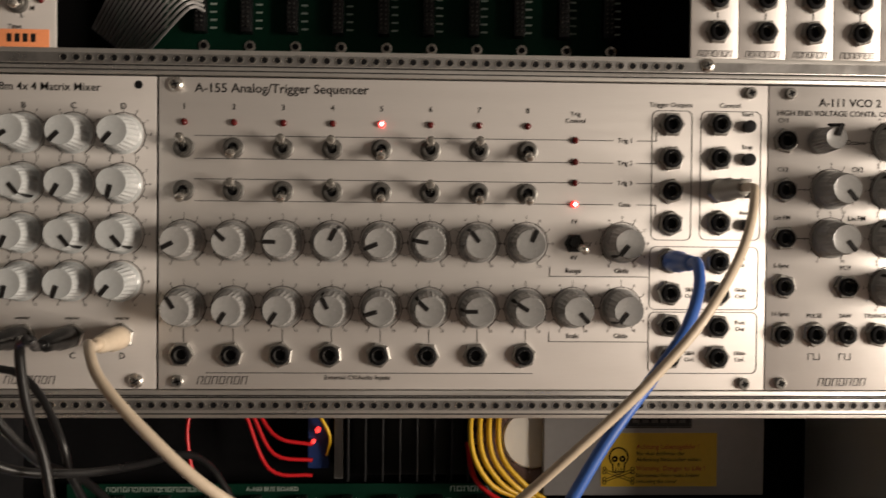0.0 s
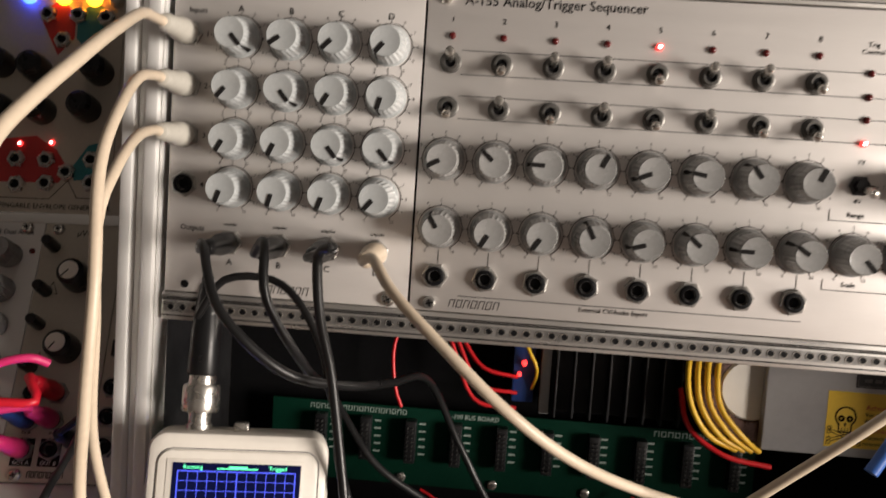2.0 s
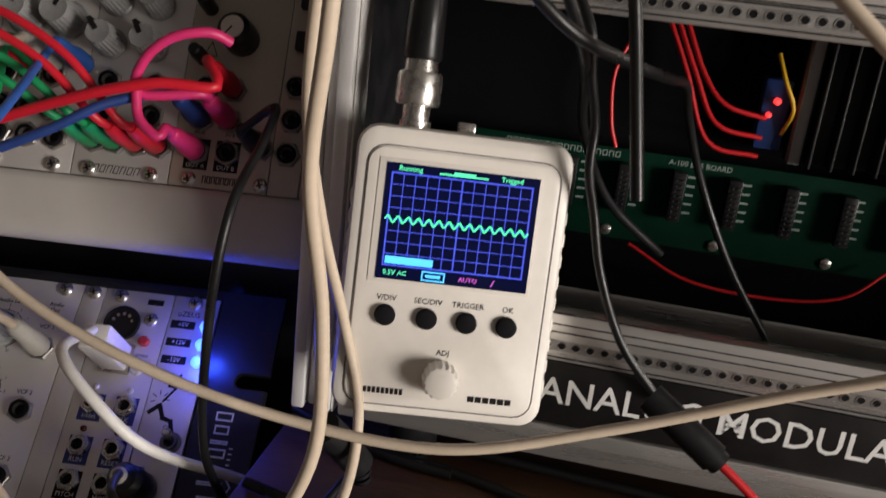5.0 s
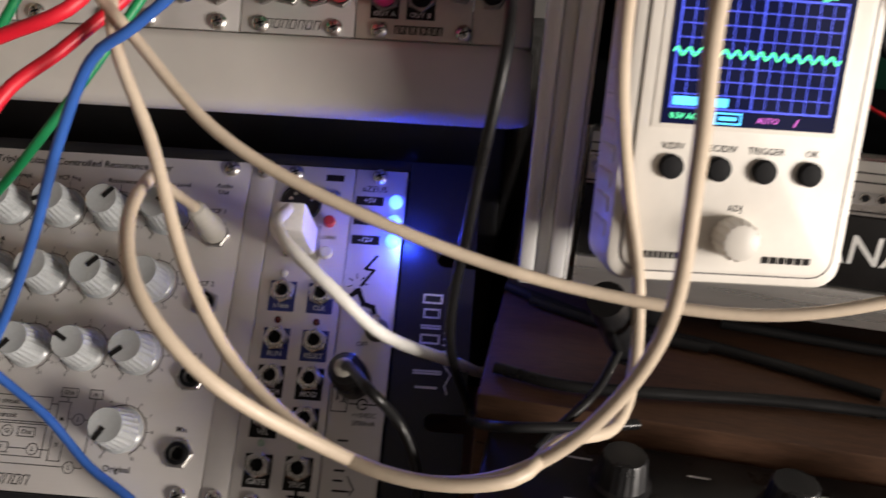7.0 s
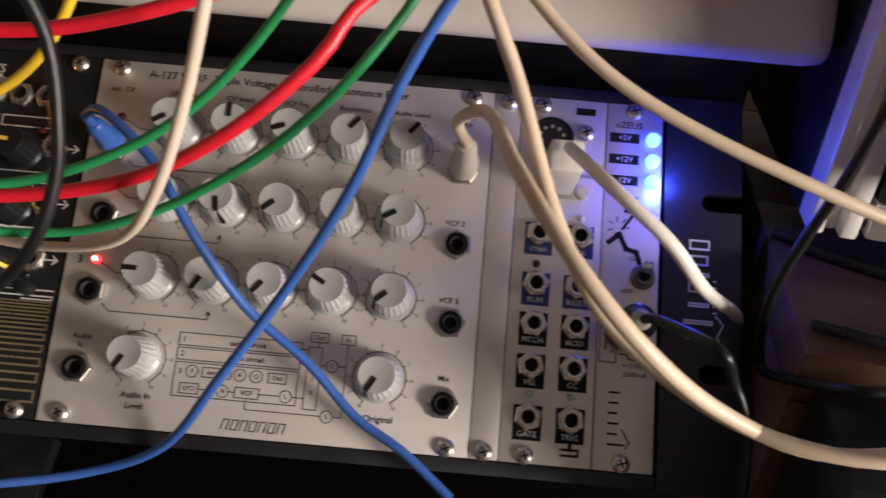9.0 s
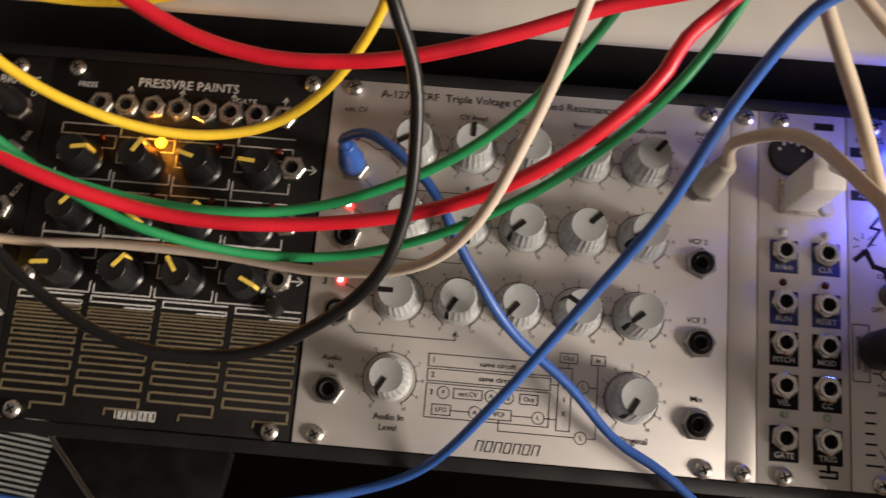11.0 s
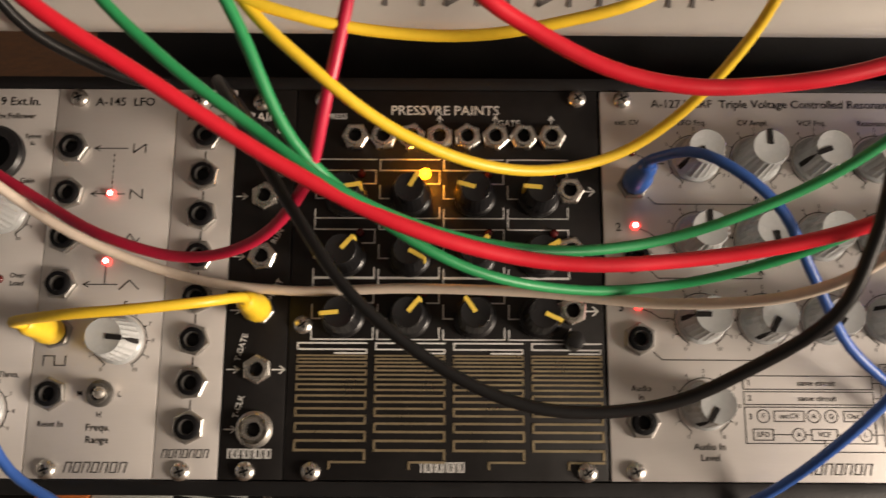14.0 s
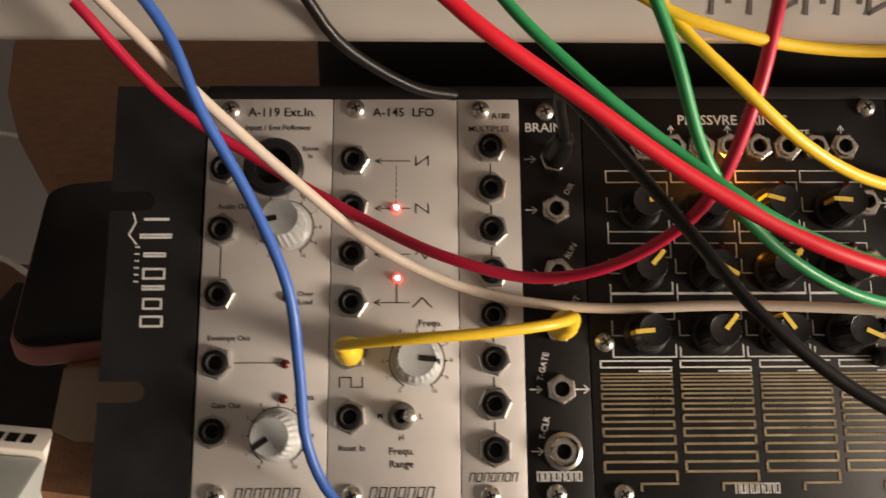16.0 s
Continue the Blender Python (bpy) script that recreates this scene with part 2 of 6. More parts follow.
# ---- shared small parts of the modules ----


def thing(name, m, label, category, group="", kind=""):
    ob = new(name)
    ob.empty_display_size = 0.02
    ob.matrix_basis = m
    return tagged(ob, label, category, group, kind)


def jack_mesh(nut_r, bush_r, mat_nut):
    bm = B()
    lathe(bm, 0, 0, [(nut_r, 0), (nut_r, 1.6), (nut_r - 0.5, 2.0), (bush_r + 0.2, 2.0), (bush_r, 2.9), (2.35, 2.9), (2.2, 0.6)], 6 * 4, cap=False)
    for v in bm.verts:                                      # flatten the nut into a hexagon
        r = math.hypot(v.co.x, v.co.y)
        if r > nut_r - 0.6:
            a = math.atan2(v.co.y, v.co.x) % (math.pi / 3) - math.pi / 6
            k = math.cos(math.pi / 6) / math.cos(a)
            v.co.x, v.co.y = v.co.x * k * 1.08, v.co.y * k * 1.08
    return to_mesh("jack", bm, mat_nut, 30)


JACK = jack_mesh(5.0, 3.5, nut_dull)
JACK_BRIGHT = jack_mesh(4.4, 3.3, nickel)
bm = lathe(B(), 0, 0, [(2.6, 0.3), (2.6, 0.62)], 16)
SOCKET = to_mesh("socket", bm, hole)
bm = lathe(B(), 0, 0, [(3.95, 0.0), (3.9, 2.9), (3.3, 3.3), (2.5, 3.3), (2.4, 0.8)], 20, cap=False)
COLLAR = to_mesh("collar", bm, hole)


def jack(mod, x, y, dark=True, bright=False, turn=0):
    j = part("jack", JACK_BRIGHT if bright else JACK, None, mod, "", at(x, y, 0, turn))
    part("socket", SOCKET, None, j)
    if dark:
        part("collar", COLLAR, None, j, "black threaded collar", at(0, 0, 0.1))
    return j


def knob_mesh(r, h, skirt, material, groove=0.36):
    bm = B()
    prof = [(skirt, 0.4), (skirt, 1.4), (skirt - 0.35, 1.8), (r + 0.15, 2.3), (r, 2.9), (r * 0.86, h - 0.7), (r * 0.83, h - 0.12), (r * 0.79, h), (r * 0.74, h - 0.12)]
    lathe(bm, 0, 0, prof, 44, groove, (3, 4, 5, 6))
    return to_mesh("knob", bm, material, 32)


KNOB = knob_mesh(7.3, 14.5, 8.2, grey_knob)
KNOB_LIT = knob_mesh(7.3, 14.5, 8.2, lit_grey_knob)
KNOB_SMALL = knob_mesh(5.4, 14.0, 5.6, grey_knob)
KNOB_BLACK = knob_mesh(5.6, 13.0, 6.6, black, 0.18)


def pointer_mesh(w, r, h, inner, material):
    """A painted line over the cap and down the tapering side of a knob."""
    bm = box(B(), -w, inner, h - 0.2, w, r * 0.84, h + 0.2)
    v = [bm.verts.new((x, y, z)) for x in (-w, w) for y, z in ((r * 0.80, h + 0.18), (r + 0.12, 2.6), (r - 0.9, 2.6), (r * 0.70, h - 0.1))]
    for q in ((0, 1, 2, 3), (7, 6, 5, 4), (0, 4, 5, 1), (1, 5, 6, 2), (2, 6, 7, 3), (3, 7, 4, 0)):
        bm.faces.new([v[i] for i in q])
    bmesh.ops.recalc_face_normals(bm, faces=bm.faces)
    return to_mesh("pointer", bm, material)


POINTER = pointer_mesh(0.85, 7.3, 14.5, 0.9, ink)
bm = box(B(), -0.65, 0.2, 12.95, 0.65, 5.2, 13.25)
box(bm, -0.6, 4.9, 6.0, 0.6, 5.75, 13.2)
POINTER_Y = to_mesh("pointer", bm, yellow_mark)


def knob(mod, x, y, deg, mesh=None, pointer=None, scale=1.0):
    """A control knob; deg is the pointer's turn from straight up, clockwise."""
    k = part("knob", mesh or KNOB, None, mod, "", at(x, y, 0.2, -deg) @ Matrix.Diagonal((scale, scale, 1, 1)))
    part("pointer", pointer or POINTER, None, k, "painted pointer line")
    return k


bm = lathe(B(), 0, 0, [(4.3, 0), (4.3, 1.1), (3.6, 1.5), (3.2, 1.5), (3.1, 3.4), (2.2, 3.4), (2.0, 2.4)], 24, cap=False)
TOG_BASE = to_mesh("switch_bushing", bm, nut_dark)
bm = lathe(B(), 0, 0, [(1.2, 1.5), (1.4, 5.0), (1.85, 8.0), (1.9, 9.0), (1.4, 10.0), (0.5, 10.3)], 14)
TOG_LEVER = to_mesh("lever", bm, nickel)
bm = lathe(B(), 0, 0, [(2.3, 1.0), (2.3, 2.2)], 16)
TOG_WELL = to_mesh("well", bm, hole)


def toggle(mod, x, y, tip, side=0.0):
    b = part("toggle_switch", TOG_BASE, None, mod, "", at(x, y))
    part("well", TOG_WELL, None, b)
    part("lever", TOG_LEVER, None, b, "nickel bat lever", pose(0, 0, 0, -tip, side, 0))


LEDS = {}


def led(mod, x, y, material, r=1.0, name="led"):
    if material.name not in LEDS:
        b2 = lathe(B(), 0, 0, [(1.45, 0.0), (1.45, 0.7), (1.1, 1.3), (0.45, 1.6)], 16)
        LEDS[material.name] = to_mesh("led", b2, material, 60)
    ob = part(name, LEDS[material.name], None, mod, "", at(x, y) @ Matrix.Diagonal((r, r, r, 1)))
    if material is led_red_on:
        if "core" not in LEDS:
            LEDS["core"] = to_mesh("lit_core", lathe(B(), 0, 0, [(0.85, 1.2), (0.85, 1.66), (0.4, 1.85)], 12), led_core, 60)
        part("lit_core", LEDS["core"], None, ob)


def screw_mesh():
    bm = lathe(B(), 0, 0, [(3.0, 0.1), (3.0, 0.9), (2.4, 1.7), (1.3, 2.1)], 20)
    return to_mesh("screw", bm, nickel)


SCREW = screw_mesh()
bm = box(B(), -1.5, -0.32, 1.95, 1.5, 0.32, 2.18)
box(bm, -0.32, -1.5, 1.96, 0.32, 1.5, 2.19)
SLOT = to_mesh("cross_slot", bm, hole)
bm = lathe(B(), 0, 0, [(1.7, 0.05), (1.7, 0.12)], 16)
HOLE = to_mesh("screw_hole", bm, hole)
bm = lathe(B(), 0, 0, [(2.5, 0.05), (2.5, 1.4), (2.0, 1.9), (1.2, 1.9), (1.1, 0.6)], 16)
SCREW_DARK = to_mesh("screw", bm, nut_dull)


def screw(mod, x, y, kind="screw", turn=20):
    if kind == "hole":
        return part("screw_hole", HOLE, None, mod, "", at(x, y))
    s = part("screw", SCREW_DARK if kind == "dark" else SCREW, None, mod, "", at(x, y, 0, turn))
    part("cross_slot", SLOT, None, s, "", at(0, 0, -0.2 if kind == "dark" else 0))
    return s


def dial(bm, x, y, r=8.9, lo=None, size=1.25, nums=True):
    """Printed scale from 0 to 10 round a knob."""
    ring_line(bm, x, y, r, -60, 240, 0.28, seg=36)
    for i in range(11):
        a = 240 - 30 * i
        ca, sa = math.cos(radians(a)), math.sin(radians(a))
        strip_line(bm, x + ca * r, y + sa * r, x + ca * (r + 0.9), y + sa * (r + 0.9), 0.28)
        if nums and lo is not None and i % 1 == 0:
            text(lo, str(i), x + ca * (r + 2.1), y + sa * (r + 2.1), size)


def wordmark(bm, x, y, w, h, n=7, slant=0.25, t=0.32):
    """A maker's mark as a row of plain slanted bars."""
    step = w / n
    for i in range(n):
        x0 = x + i * step
        strip_line(bm, x0, y, x0 + slant * h, y + h, t)
        strip_line(bm, x0 + 0.62 * step, y, x0 + 0.62 * step + slant * h, y + h, t)
        strip_line(bm, x0 + slant * h, y + h, x0 + 0.62 * step + slant * h, y + h, t)
        if i % 2:
            strip_line(bm, x0, y, x0 + 0.62 * step, y, t)


def panel(name, face, x0, w, h, label, material=None, y0=0.0, thick=2.0, group="modules in the racks"):
    mod = thing(name, face @ at(x0, y0, 0), label, "synthesizer module", group)
    bm = box(B(), 0.15, 0, -thick, w - 0.15, h, 0, 0.25)
    part("front_panel", bm, material or alu, mod)
    return mod


def finish(mod, dark=None, fine=None, light=None):
    if dark:
        part("black_lettering", dark, ink, mod, smooth=0)
    if fine:
        part("fine_lettering", fine, greyink, mod, smooth=0)
    if light:
        part("white_lettering", light, white_ink, mod, smooth=0)


# ---- the sequencer in the tall case ----
seq = panel("sequencer_module", FACE_A, 0, 253.7, 128.5, "wide brushed aluminium step sequencer panel with grey knobs and toggle switches")
dk, fn = B(), B()
text(dk, "A-155 Analog/Trigger Sequencer", 14.8, 124.0, 3.85, "LEFT")
cols = [10.5 + 20.22 * i for i in range(8)]
turns1 = [-118, -48, -88, 27, -113, -80, -38, 24]
turns2 = [-32, -148, -146, -27, -106, -48, -90, -57]
tips1 = [24, -20, 24, 22, -20, 22, 24, -20]
tips2 = [-22, 22, -22, 22, -20, 22, -22, -22]
for i, x in enumerate(cols):
    text(dk, str(i + 1), x, 116.4, 2.3)
    led(seq, x, 110.1, led_red_on if i == 4 else led_red_off)
    toggle(seq, x, 99.6, tips1[i])
    toggle(seq, x, 82.0, tips2[i])
    knob(seq, x, 61.2, turns1[i])
    knob(seq, x, 33.9, turns2[i])
    for y in (61.2, 33.9):
        dial(dk, x, y, 8.9, fn)
    strip_line(dk, x, 25.0, x, 19.5, 0.25)
    jack(seq, x - 0.7, 14.4, turn=11 * i)
for y, name, x1, jy in ((104.6, "Trig 1", 205, 111.6), (95.2, "Trig 2", 205, 97.3), (86.8, "Trig 3", 205, 83.7), (77.8, "Gate", 205, 70.2)):
    strip_line(dk, 14.8, y, 188, y, 0.3)
    strip_line(dk, 198.5, y, 206.3, y, 0.3)
    strip_line(dk, 206.3, y, 206.3, (y + jy) / 2, 0.3)
    text(dk, name, 193.2, y, 1.9)
for y, on in ((104.5, 0), (95.5, 0), (86.8, 0), (77.8, 1)):
    led(seq, 172.1, y, led_red_on if on else led_red_off)
text(dk, "Trig", 172.1, 115.4, 1.9)
text(dk, "Control", 172.1, 112.6, 1.9)
text(dk, "Trigger Outputs", 212.4, 119.8, 2.0)
text(dk, "Control", 237.5, 119.8, 2.0)
for x, ys in ((212.7, (111.6, 97.4, 83.7, 70.2, 54.5, 40.9, 27.3, 14.0)), (233.2, (111.9, 97.7, 84.1, 70.6, 54.2, 40.8, 26.9, 14.0))):
    for k, y in enumerate(ys):
        jack(seq, x, y, turn=9 * k)


def rounded(bm, x0, y0, x1, y1, r, w):
    p = []
    for cx, cy, a in ((x1 - r, y1 - r, 0), (x0 + r, y1 - r, 90), (x0 + r, y0 + r, 180), (x1 - r, y0 + r, 270)):
        p += [(cx + r * math.cos(radians(a + 22.5 * i)), cy + r * math.sin(radians(a + 22.5 * i))) for i in range(5)]
    poly(bm, p, w, True)


for x0, y0, x1, y1 in ((204.5, 63.2, 221.4, 117.4), (225.2, 63.4, 250.8, 117.4), (204.1, 34.0, 250.4, 60.4), (204.0, 7.0, 250.3, 32.9)):
    rounded(dk, x0, y0, x1, y1, 2.6, 0.3)
bm = lathe(B(), 0, 0, [(2.6, 0), (2.6, 2.6), (2.2, 3.2), (1.0, 3.3)], 18)
BUTTON = to_mesh("push_button", bm, black)
for y, name in ((111.1, "Start"), (97.3, "Stop"), (83.6, "Step"), (69.6, "Reset")):
    part("push_button", BUTTON, None, seq, "", at(245.4, y))
    text(dk, name, 245.0, y + 5.2, 1.8)
for y, a, b in ((54.0, "S&H", "Out"), (40.8, "S&H", "Ctrl."), (27.0, "Pre", "Out"), (14.0, "S&H", "Ctrl.")):
    text(dk, a, 221.6, y + 1.5, 1.7)
    text(dk, b, 221.6, y - 1.2, 1.7)
for y, a, b in ((54.0, "Post", "Out"), (40.8, "Glide", "Ctrl."), (27.0, "Post", "Out"), (14.0, "Glide", "Ctrl.")):
    text(dk, a, 243.0, y + 1.5, 1.7)
    text(dk, b, 243.0, y - 1.2, 1.7)
bm = lathe(B(), 0, 0, [(4.2, 0), (4.2, 1.4), (3.6, 2.0), (2.6, 2.0), (2.6, 4.0), (1.8, 4.0)], 6)
sw = part("rotary_toggle", bm, black, seq, "black range switch", at(172.1, 61.5))
part("lever", TOG_LEVER, None, sw, "nickel bat lever", pose(0, 0, 0, 18, 22, 0))
text(dk, "1V", 172.0, 70.6, 1.9)
text(dk, "2V", 178.0, 61.0, 1.9)
text(dk, "4V", 172.0, 55.4, 1.9)
for x, y, d in ((192.3, 61.6, -140), (171.8, 34.2, 138), (192.2, 34.4, -142)):
    knob(seq, x, y, d)
    dial(dk, x, y, 8.9, fn)
for y, a in ((50.0, ("Range", "Glide")), (22.6, ("Scale", "Glide"))):
    text(dk, a[0], 171.8, y, 2.0)
    text(dk, a[1], 192.2, y, 2.0)
    poly(dk, [(161.9, y + 1.5), (161.9, y - 2.4), (203.3, y - 2.4)], 0.3)
strip_line(dk, 19.8, 6.8, 155.1, 6.8, 0.3)
text(dk, "External CV/Audio Inputs", 82, 4.9, 1.9)
wordmark(dk, 16.0, 2.2, 21.0, 3.0)
for x, y, k in ((7.2, 125.3, "screw"), (8.2, 3.3, "dark"), (246.0, 125.2, "dark"), (244.8, 2.8, "dark")):
    screw(seq, x, y, k, 15)
finish(seq, dk, fn)

# ---- the matrix mixer beside it ----
mix4 = panel("matrix_mixer_module", FACE_A, -102.3, 101.6, 128.5, "brushed aluminium matrix mixer panel with sixteen grey knobs coloured as brightly lit")
dk, fn = B(), B()
text(dk, "A-138m 4x 4 Matrix Mixer", 29.0, 123.6, 3.3, "LEFT")
text(dk, "Inputs", 10.0, 114.6, 2.2)
text(dk, "Outputs", 11.0, 26.8, 2.2)
mt = [(138, -125, -135, -140), (-140, 140, -150, -165), (-150, -155, 140, 140), (-160, -165, -160, -140)]
for c, x in enumerate((27.5, 48.0, 68.1, 88.3)):
    text(dk, "ABCD"[c], x, 116.0, 2.6)
    text(dk, "ABCD"[c], x - 0.5, 13.6, 2.6)
    text(dk, "unipolar", x - 0.5, 29.2, 1.3)
    for r, y in enumerate((104.6, 84.2, 63.8, 44.2)):
        knob(mix4, x - 0.3 * r, y, mt[r][c], mesh=KNOB_LIT)
        dial(dk, x - 0.3 * r, y, 8.9, fn)
    jack(mix4, x - 0.7, 21.8, turn=7 * c)
for r, y in enumerate((105.2, 84.6, 64.6, 44.6)):
    text(dk, "1234"[r], 14.2, y, 2.2)
    strip_line(dk, 15.5, y, 19, y, 0.25)
    jack(mix4, 7.0, y, turn=13 * r)
wordmark(dk, 40.0, 2.2, 21.0, 3.0)
for x, y, k in ((8.2, 125.4, "screw"), (8.6, 3.3, "hole"), (94.3, 125.0, "hole"), (93.6, 3.4, "screw")):
    screw(mix4, x, y, k, 30)
finish(mix4, dk, fn)

# ---- the oscillator module ----
vco = panel("oscillator_module", FACE_A, 254.0, 71.0, 128.5, "brushed aluminium oscillator panel with dark grey knobs and sockets")
dk, fn = B(), B()
text(dk, "A-111 VCO 2", 21.5, 121.5, 3.4, "LEFT")
text(dk, "HIGH END VOLTAGE CONTR. OSC", 3.5, 117.0, 2.3, "LEFT")
for y, t in ((105.4, "CV1"), (84.7, "CV2"), (64.4, "Lin FM"), (44.1, "S-Sync"), (23.7, "H-Sync")):
    jack(vco, 7.2, y, turn=y)
    text(dk, t, 6.4, y + 8.6, 1.9)
for x, t in ((21.0, "PULSE"), (34.4, "SAW"), (48.2, "TRIANGLE"), (61, "SINE")):
    jack(vco, x, 23.8, turn=x)
    text(dk, t, x, 31.6, 1.8)
jack(vco, 34.4, 44.0)
text(dk, "PCV", 34.0, 52.0, 1.9)
for x in (21.0, 34.4):
    poly(dk, [(x - 2.4, 13), (x - 2.4, 15.5), (x, 15.5), (x, 13), (x + 2.4, 13), (x + 2.4, 15.5)], 0.3)
knob(vco, 22.5, 105.5, 20, KNOB_SMALL)
text(dk, "Octave", 37.5, 105, 2.1)
for y, t in ((84.9, "CV2"), (64.3, "Lin.FM")):
    knob(vco, 27.2, y, 140)
    dial(dk, 27.2, y, 8.9, fn)
    strip_line(dk, 12.5, y, 18, y, 0.3)
    text(dk, t, 38.5, y + 8.6, 2.1)
for y in (105.3, 84.9, 64.4, 43.7):
    knob(vco, 53.0, y, -40)
    dial(dk, 53.0, y, 8.9, fn)
wordmark(dk, 23.0, 2.0, 21.0, 3.0)
for x, y, k in ((9.0, 125.2, "dark"), (6.5, 3.0, "dark")):
    screw(vco, x, y, k)
finish(vco, dk, fn)

# ---- modules in the row above ----
for i in range(5):
    m2 = panel("multiple_module", FACE_A, 220.2 + 20.3 * i, 20.3, 128.5, "narrow brushed aluminium multiple panel with a column of sockets", y0=133.4, group="multiples in the upper row")
    dk = B()
    for k in range(8):
        jack(m2, 11.5, 17.2 + 13.7 * k, turn=17 * k + 5 * i)
        if k:
            strip_line(dk, 11.5, 17.2 + 13.7 * k - 8, 11.5, 17.2 + 13.7 * k - 5.5, 0.4)
    wordmark(dk, 3.0, 7.0, 15.0, 2.4, t=0.28)
    screw(m2, 7.2, 3.0, "screw" if i == 0 else "hole")
    finish(m2, dk)
left_up = panel("filter_module", FACE_A, -102.3, 60.9, 128.5, "brushed aluminium module panel with an orange inventory sticker", y0=133.4)
dk = B()
text(dk, "M", 51.5, 21.8, 2.0)
text(dk, "L", 47.5, 19.0, 2.0)
text(dk, "Time", 44.5, 14.4, 2.0)
toggle(left_up, 46.0, 24.0, -15, 10)
led(left_up, 55.0, 25.4, led_red_off)
wordmark(dk, 32.0, 2.4, 22.0, 3.2)
for x in (15, 33):
    for y in (60, 82, 104):
        knob(left_up, x, y, 30)
screw(left_up, 7.5, 3.0)
finish(left_up, dk)
bm = box(B(), 26, 6.2, 0.05, 58.4, 13.4, 0.3, 0.1)
st = tagged(part("inventory_sticker", bm, orange_label, None, "", FACE_A @ at(-102.3, 133.4)), "small orange inventory sticker on the module panel", "sticker")
bm = B()
for k in range(4):
    box(bm, 41.5 + 3.2 * k, 8.2, 0.3, 43.4 + 3.2 * k, 11.6, 0.42)
part("number_bars", bm, ink, st)

# ---- the sloping rack on the desk ----
ext = panel("envelope_follower_module", FACE_B, 0, 40.6, 128.5, "brushed aluminium external input panel with two grey knobs coloured as brightly lit")
dk, fn = B(), B()
text(dk, "A-119 Ext.In.", 13.0, 123.8, 3.0, "LEFT")
text(dk, "Ext. Input / Env.Follower", 20.5, 118.6, 1.9)
text(dk, "Symm", 33.5, 111.5, 1.6)
text(dk, "In", 33.5, 109.0, 1.6)
for y, t in ((104.5, "Asymm In"), (84.6, "Audio Out"), (63.8, ""), (42.6, "Envelope Out"), (22.0, "Gate Out")):
    jack(ext, 6.0, y, turn=y)
    if t:
        text(dk, t, 9.5, y + 7.6, 1.7)
strip_line(dk, 6.0, 79, 6.0, 69.5, 0.3)
strip_line(dk, 11.5, 42.6, 26, 42.6, 0.3)
bm = lathe(B(), 0, 0, [(9.6, 0), (9.6, 2.2), (8.6, 3.4), (6.0, 3.6), (5.6, 1.0)], 32)
big = part("large_socket", bm, black, ext, "black full-size jack socket", at(22.0, 105.0))
bm = lathe(B(), 0, 0, [(5.7, 0.4), (5.7, 1.05)], 24)
part("socket", bm, hole, big)
knob(ext, 26.5, 85.5, -100, scale=0.95, mesh=KNOB_LIT)
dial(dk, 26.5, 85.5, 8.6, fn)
knob(ext, 25.5, 20.5, -125, scale=0.95, mesh=KNOB_LIT)
dial(dk, 25.5, 20.5, 8.6, fn)
text(dk, "Gain", 33.0, 96.0, 1.9)
text(dk, "Thres.", 33.5, 32.0, 1.9)
led(ext, 27.2, 62.8, led_red_off)
text(dk, "Over", 33.0, 64.0, 1.7)
text(dk, "Load", 33.0, 61.4, 1.7)
led(ext, 27.3, 42.2, led_red_off)
led(ext, 27.0, 31.6, led_red_off)
wordmark(dk, 13.0, 2.0, 20.0, 3.0)
screw(ext, 7.4, 124.6)
screw(ext, 7.2, 3.0)
finish(ext, dk, fn)

lfo = panel("oscillator_module", FACE_B, 40.6, 40.6, 128.5, "brushed aluminium low frequency oscillator panel with lit red leds")
dk, fn = B(), B()
text(dk, "A-145  LFO", 13.0, 123.8, 3.0, "LEFT")
for k, y in enumerate((107.4, 91.6, 76.6, 61.2, 45.6, 26.0)):
    jack(lfo, 6.8, y, turn=19 * k)
for y, w in ((107.4, ((-2, 1.5), (-2, -1.5), (2, 1.5), (2, -1.5))), (91.6, ((-2, -1.5), (-2, 1.5), (2, -1.5), (2, 1.5))), (76.6, ((-2, 0), (-1, 1.4), (1, -1.4), (2, 0))),
             (61.2, ((-3, -1.5), (0, 1.5), (3, -1.5)))):
    strip_line(dk, 14, y, 25, y, 0.3)
    strip_line(dk, 14, y, 15.8, y + 0.9, 0.3)
    strip_line(dk, 14, y, 15.8, y - 0.9, 0.3)
    poly(dk, [(29 + a, y + b) for a, b in w], 0.35)
for k in range(7):
    strip_line(dk, 20.7, 105.5 - 1.9 * k, 20.7, 104.6 - 1.9 * k, 0.25)
strip_line(dk, 21.0, 67.5, 21.0, 61.2, 0.3)
led(lfo, 20.8, 91.6, led_red_on)
led(lfo, 21.2, 68.8, led_red_on)
poly(dk, [(3.5, 35), (3.5, 38), (7, 38), (7, 35), (10.5, 35), (10.5, 38)], 0.35)
knob(lfo, 27.4, 43.0, 95, scale=0.95, mesh=KNOB_LIT)
dial(dk, 27.4, 43.0, 8.6, fn)
text(dk, "Frequ.", 31.5, 54.6, 2.1)
toggle(lfo, 22.6, 26.2, 0, 18)
text(dk, "M", 16.0, 26.2, 1.7)
text(dk, "L", 28.6, 26.0, 1.7)
text(dk, "H", 22.6, 19.6, 1.7)
text(dk, "Frequ.", 22.6, 15.6, 2.2)
text(dk, "Range", 22.6, 11.8, 2.2)
text(dk, "Reset In", 7.5, 16.6, 1.8)
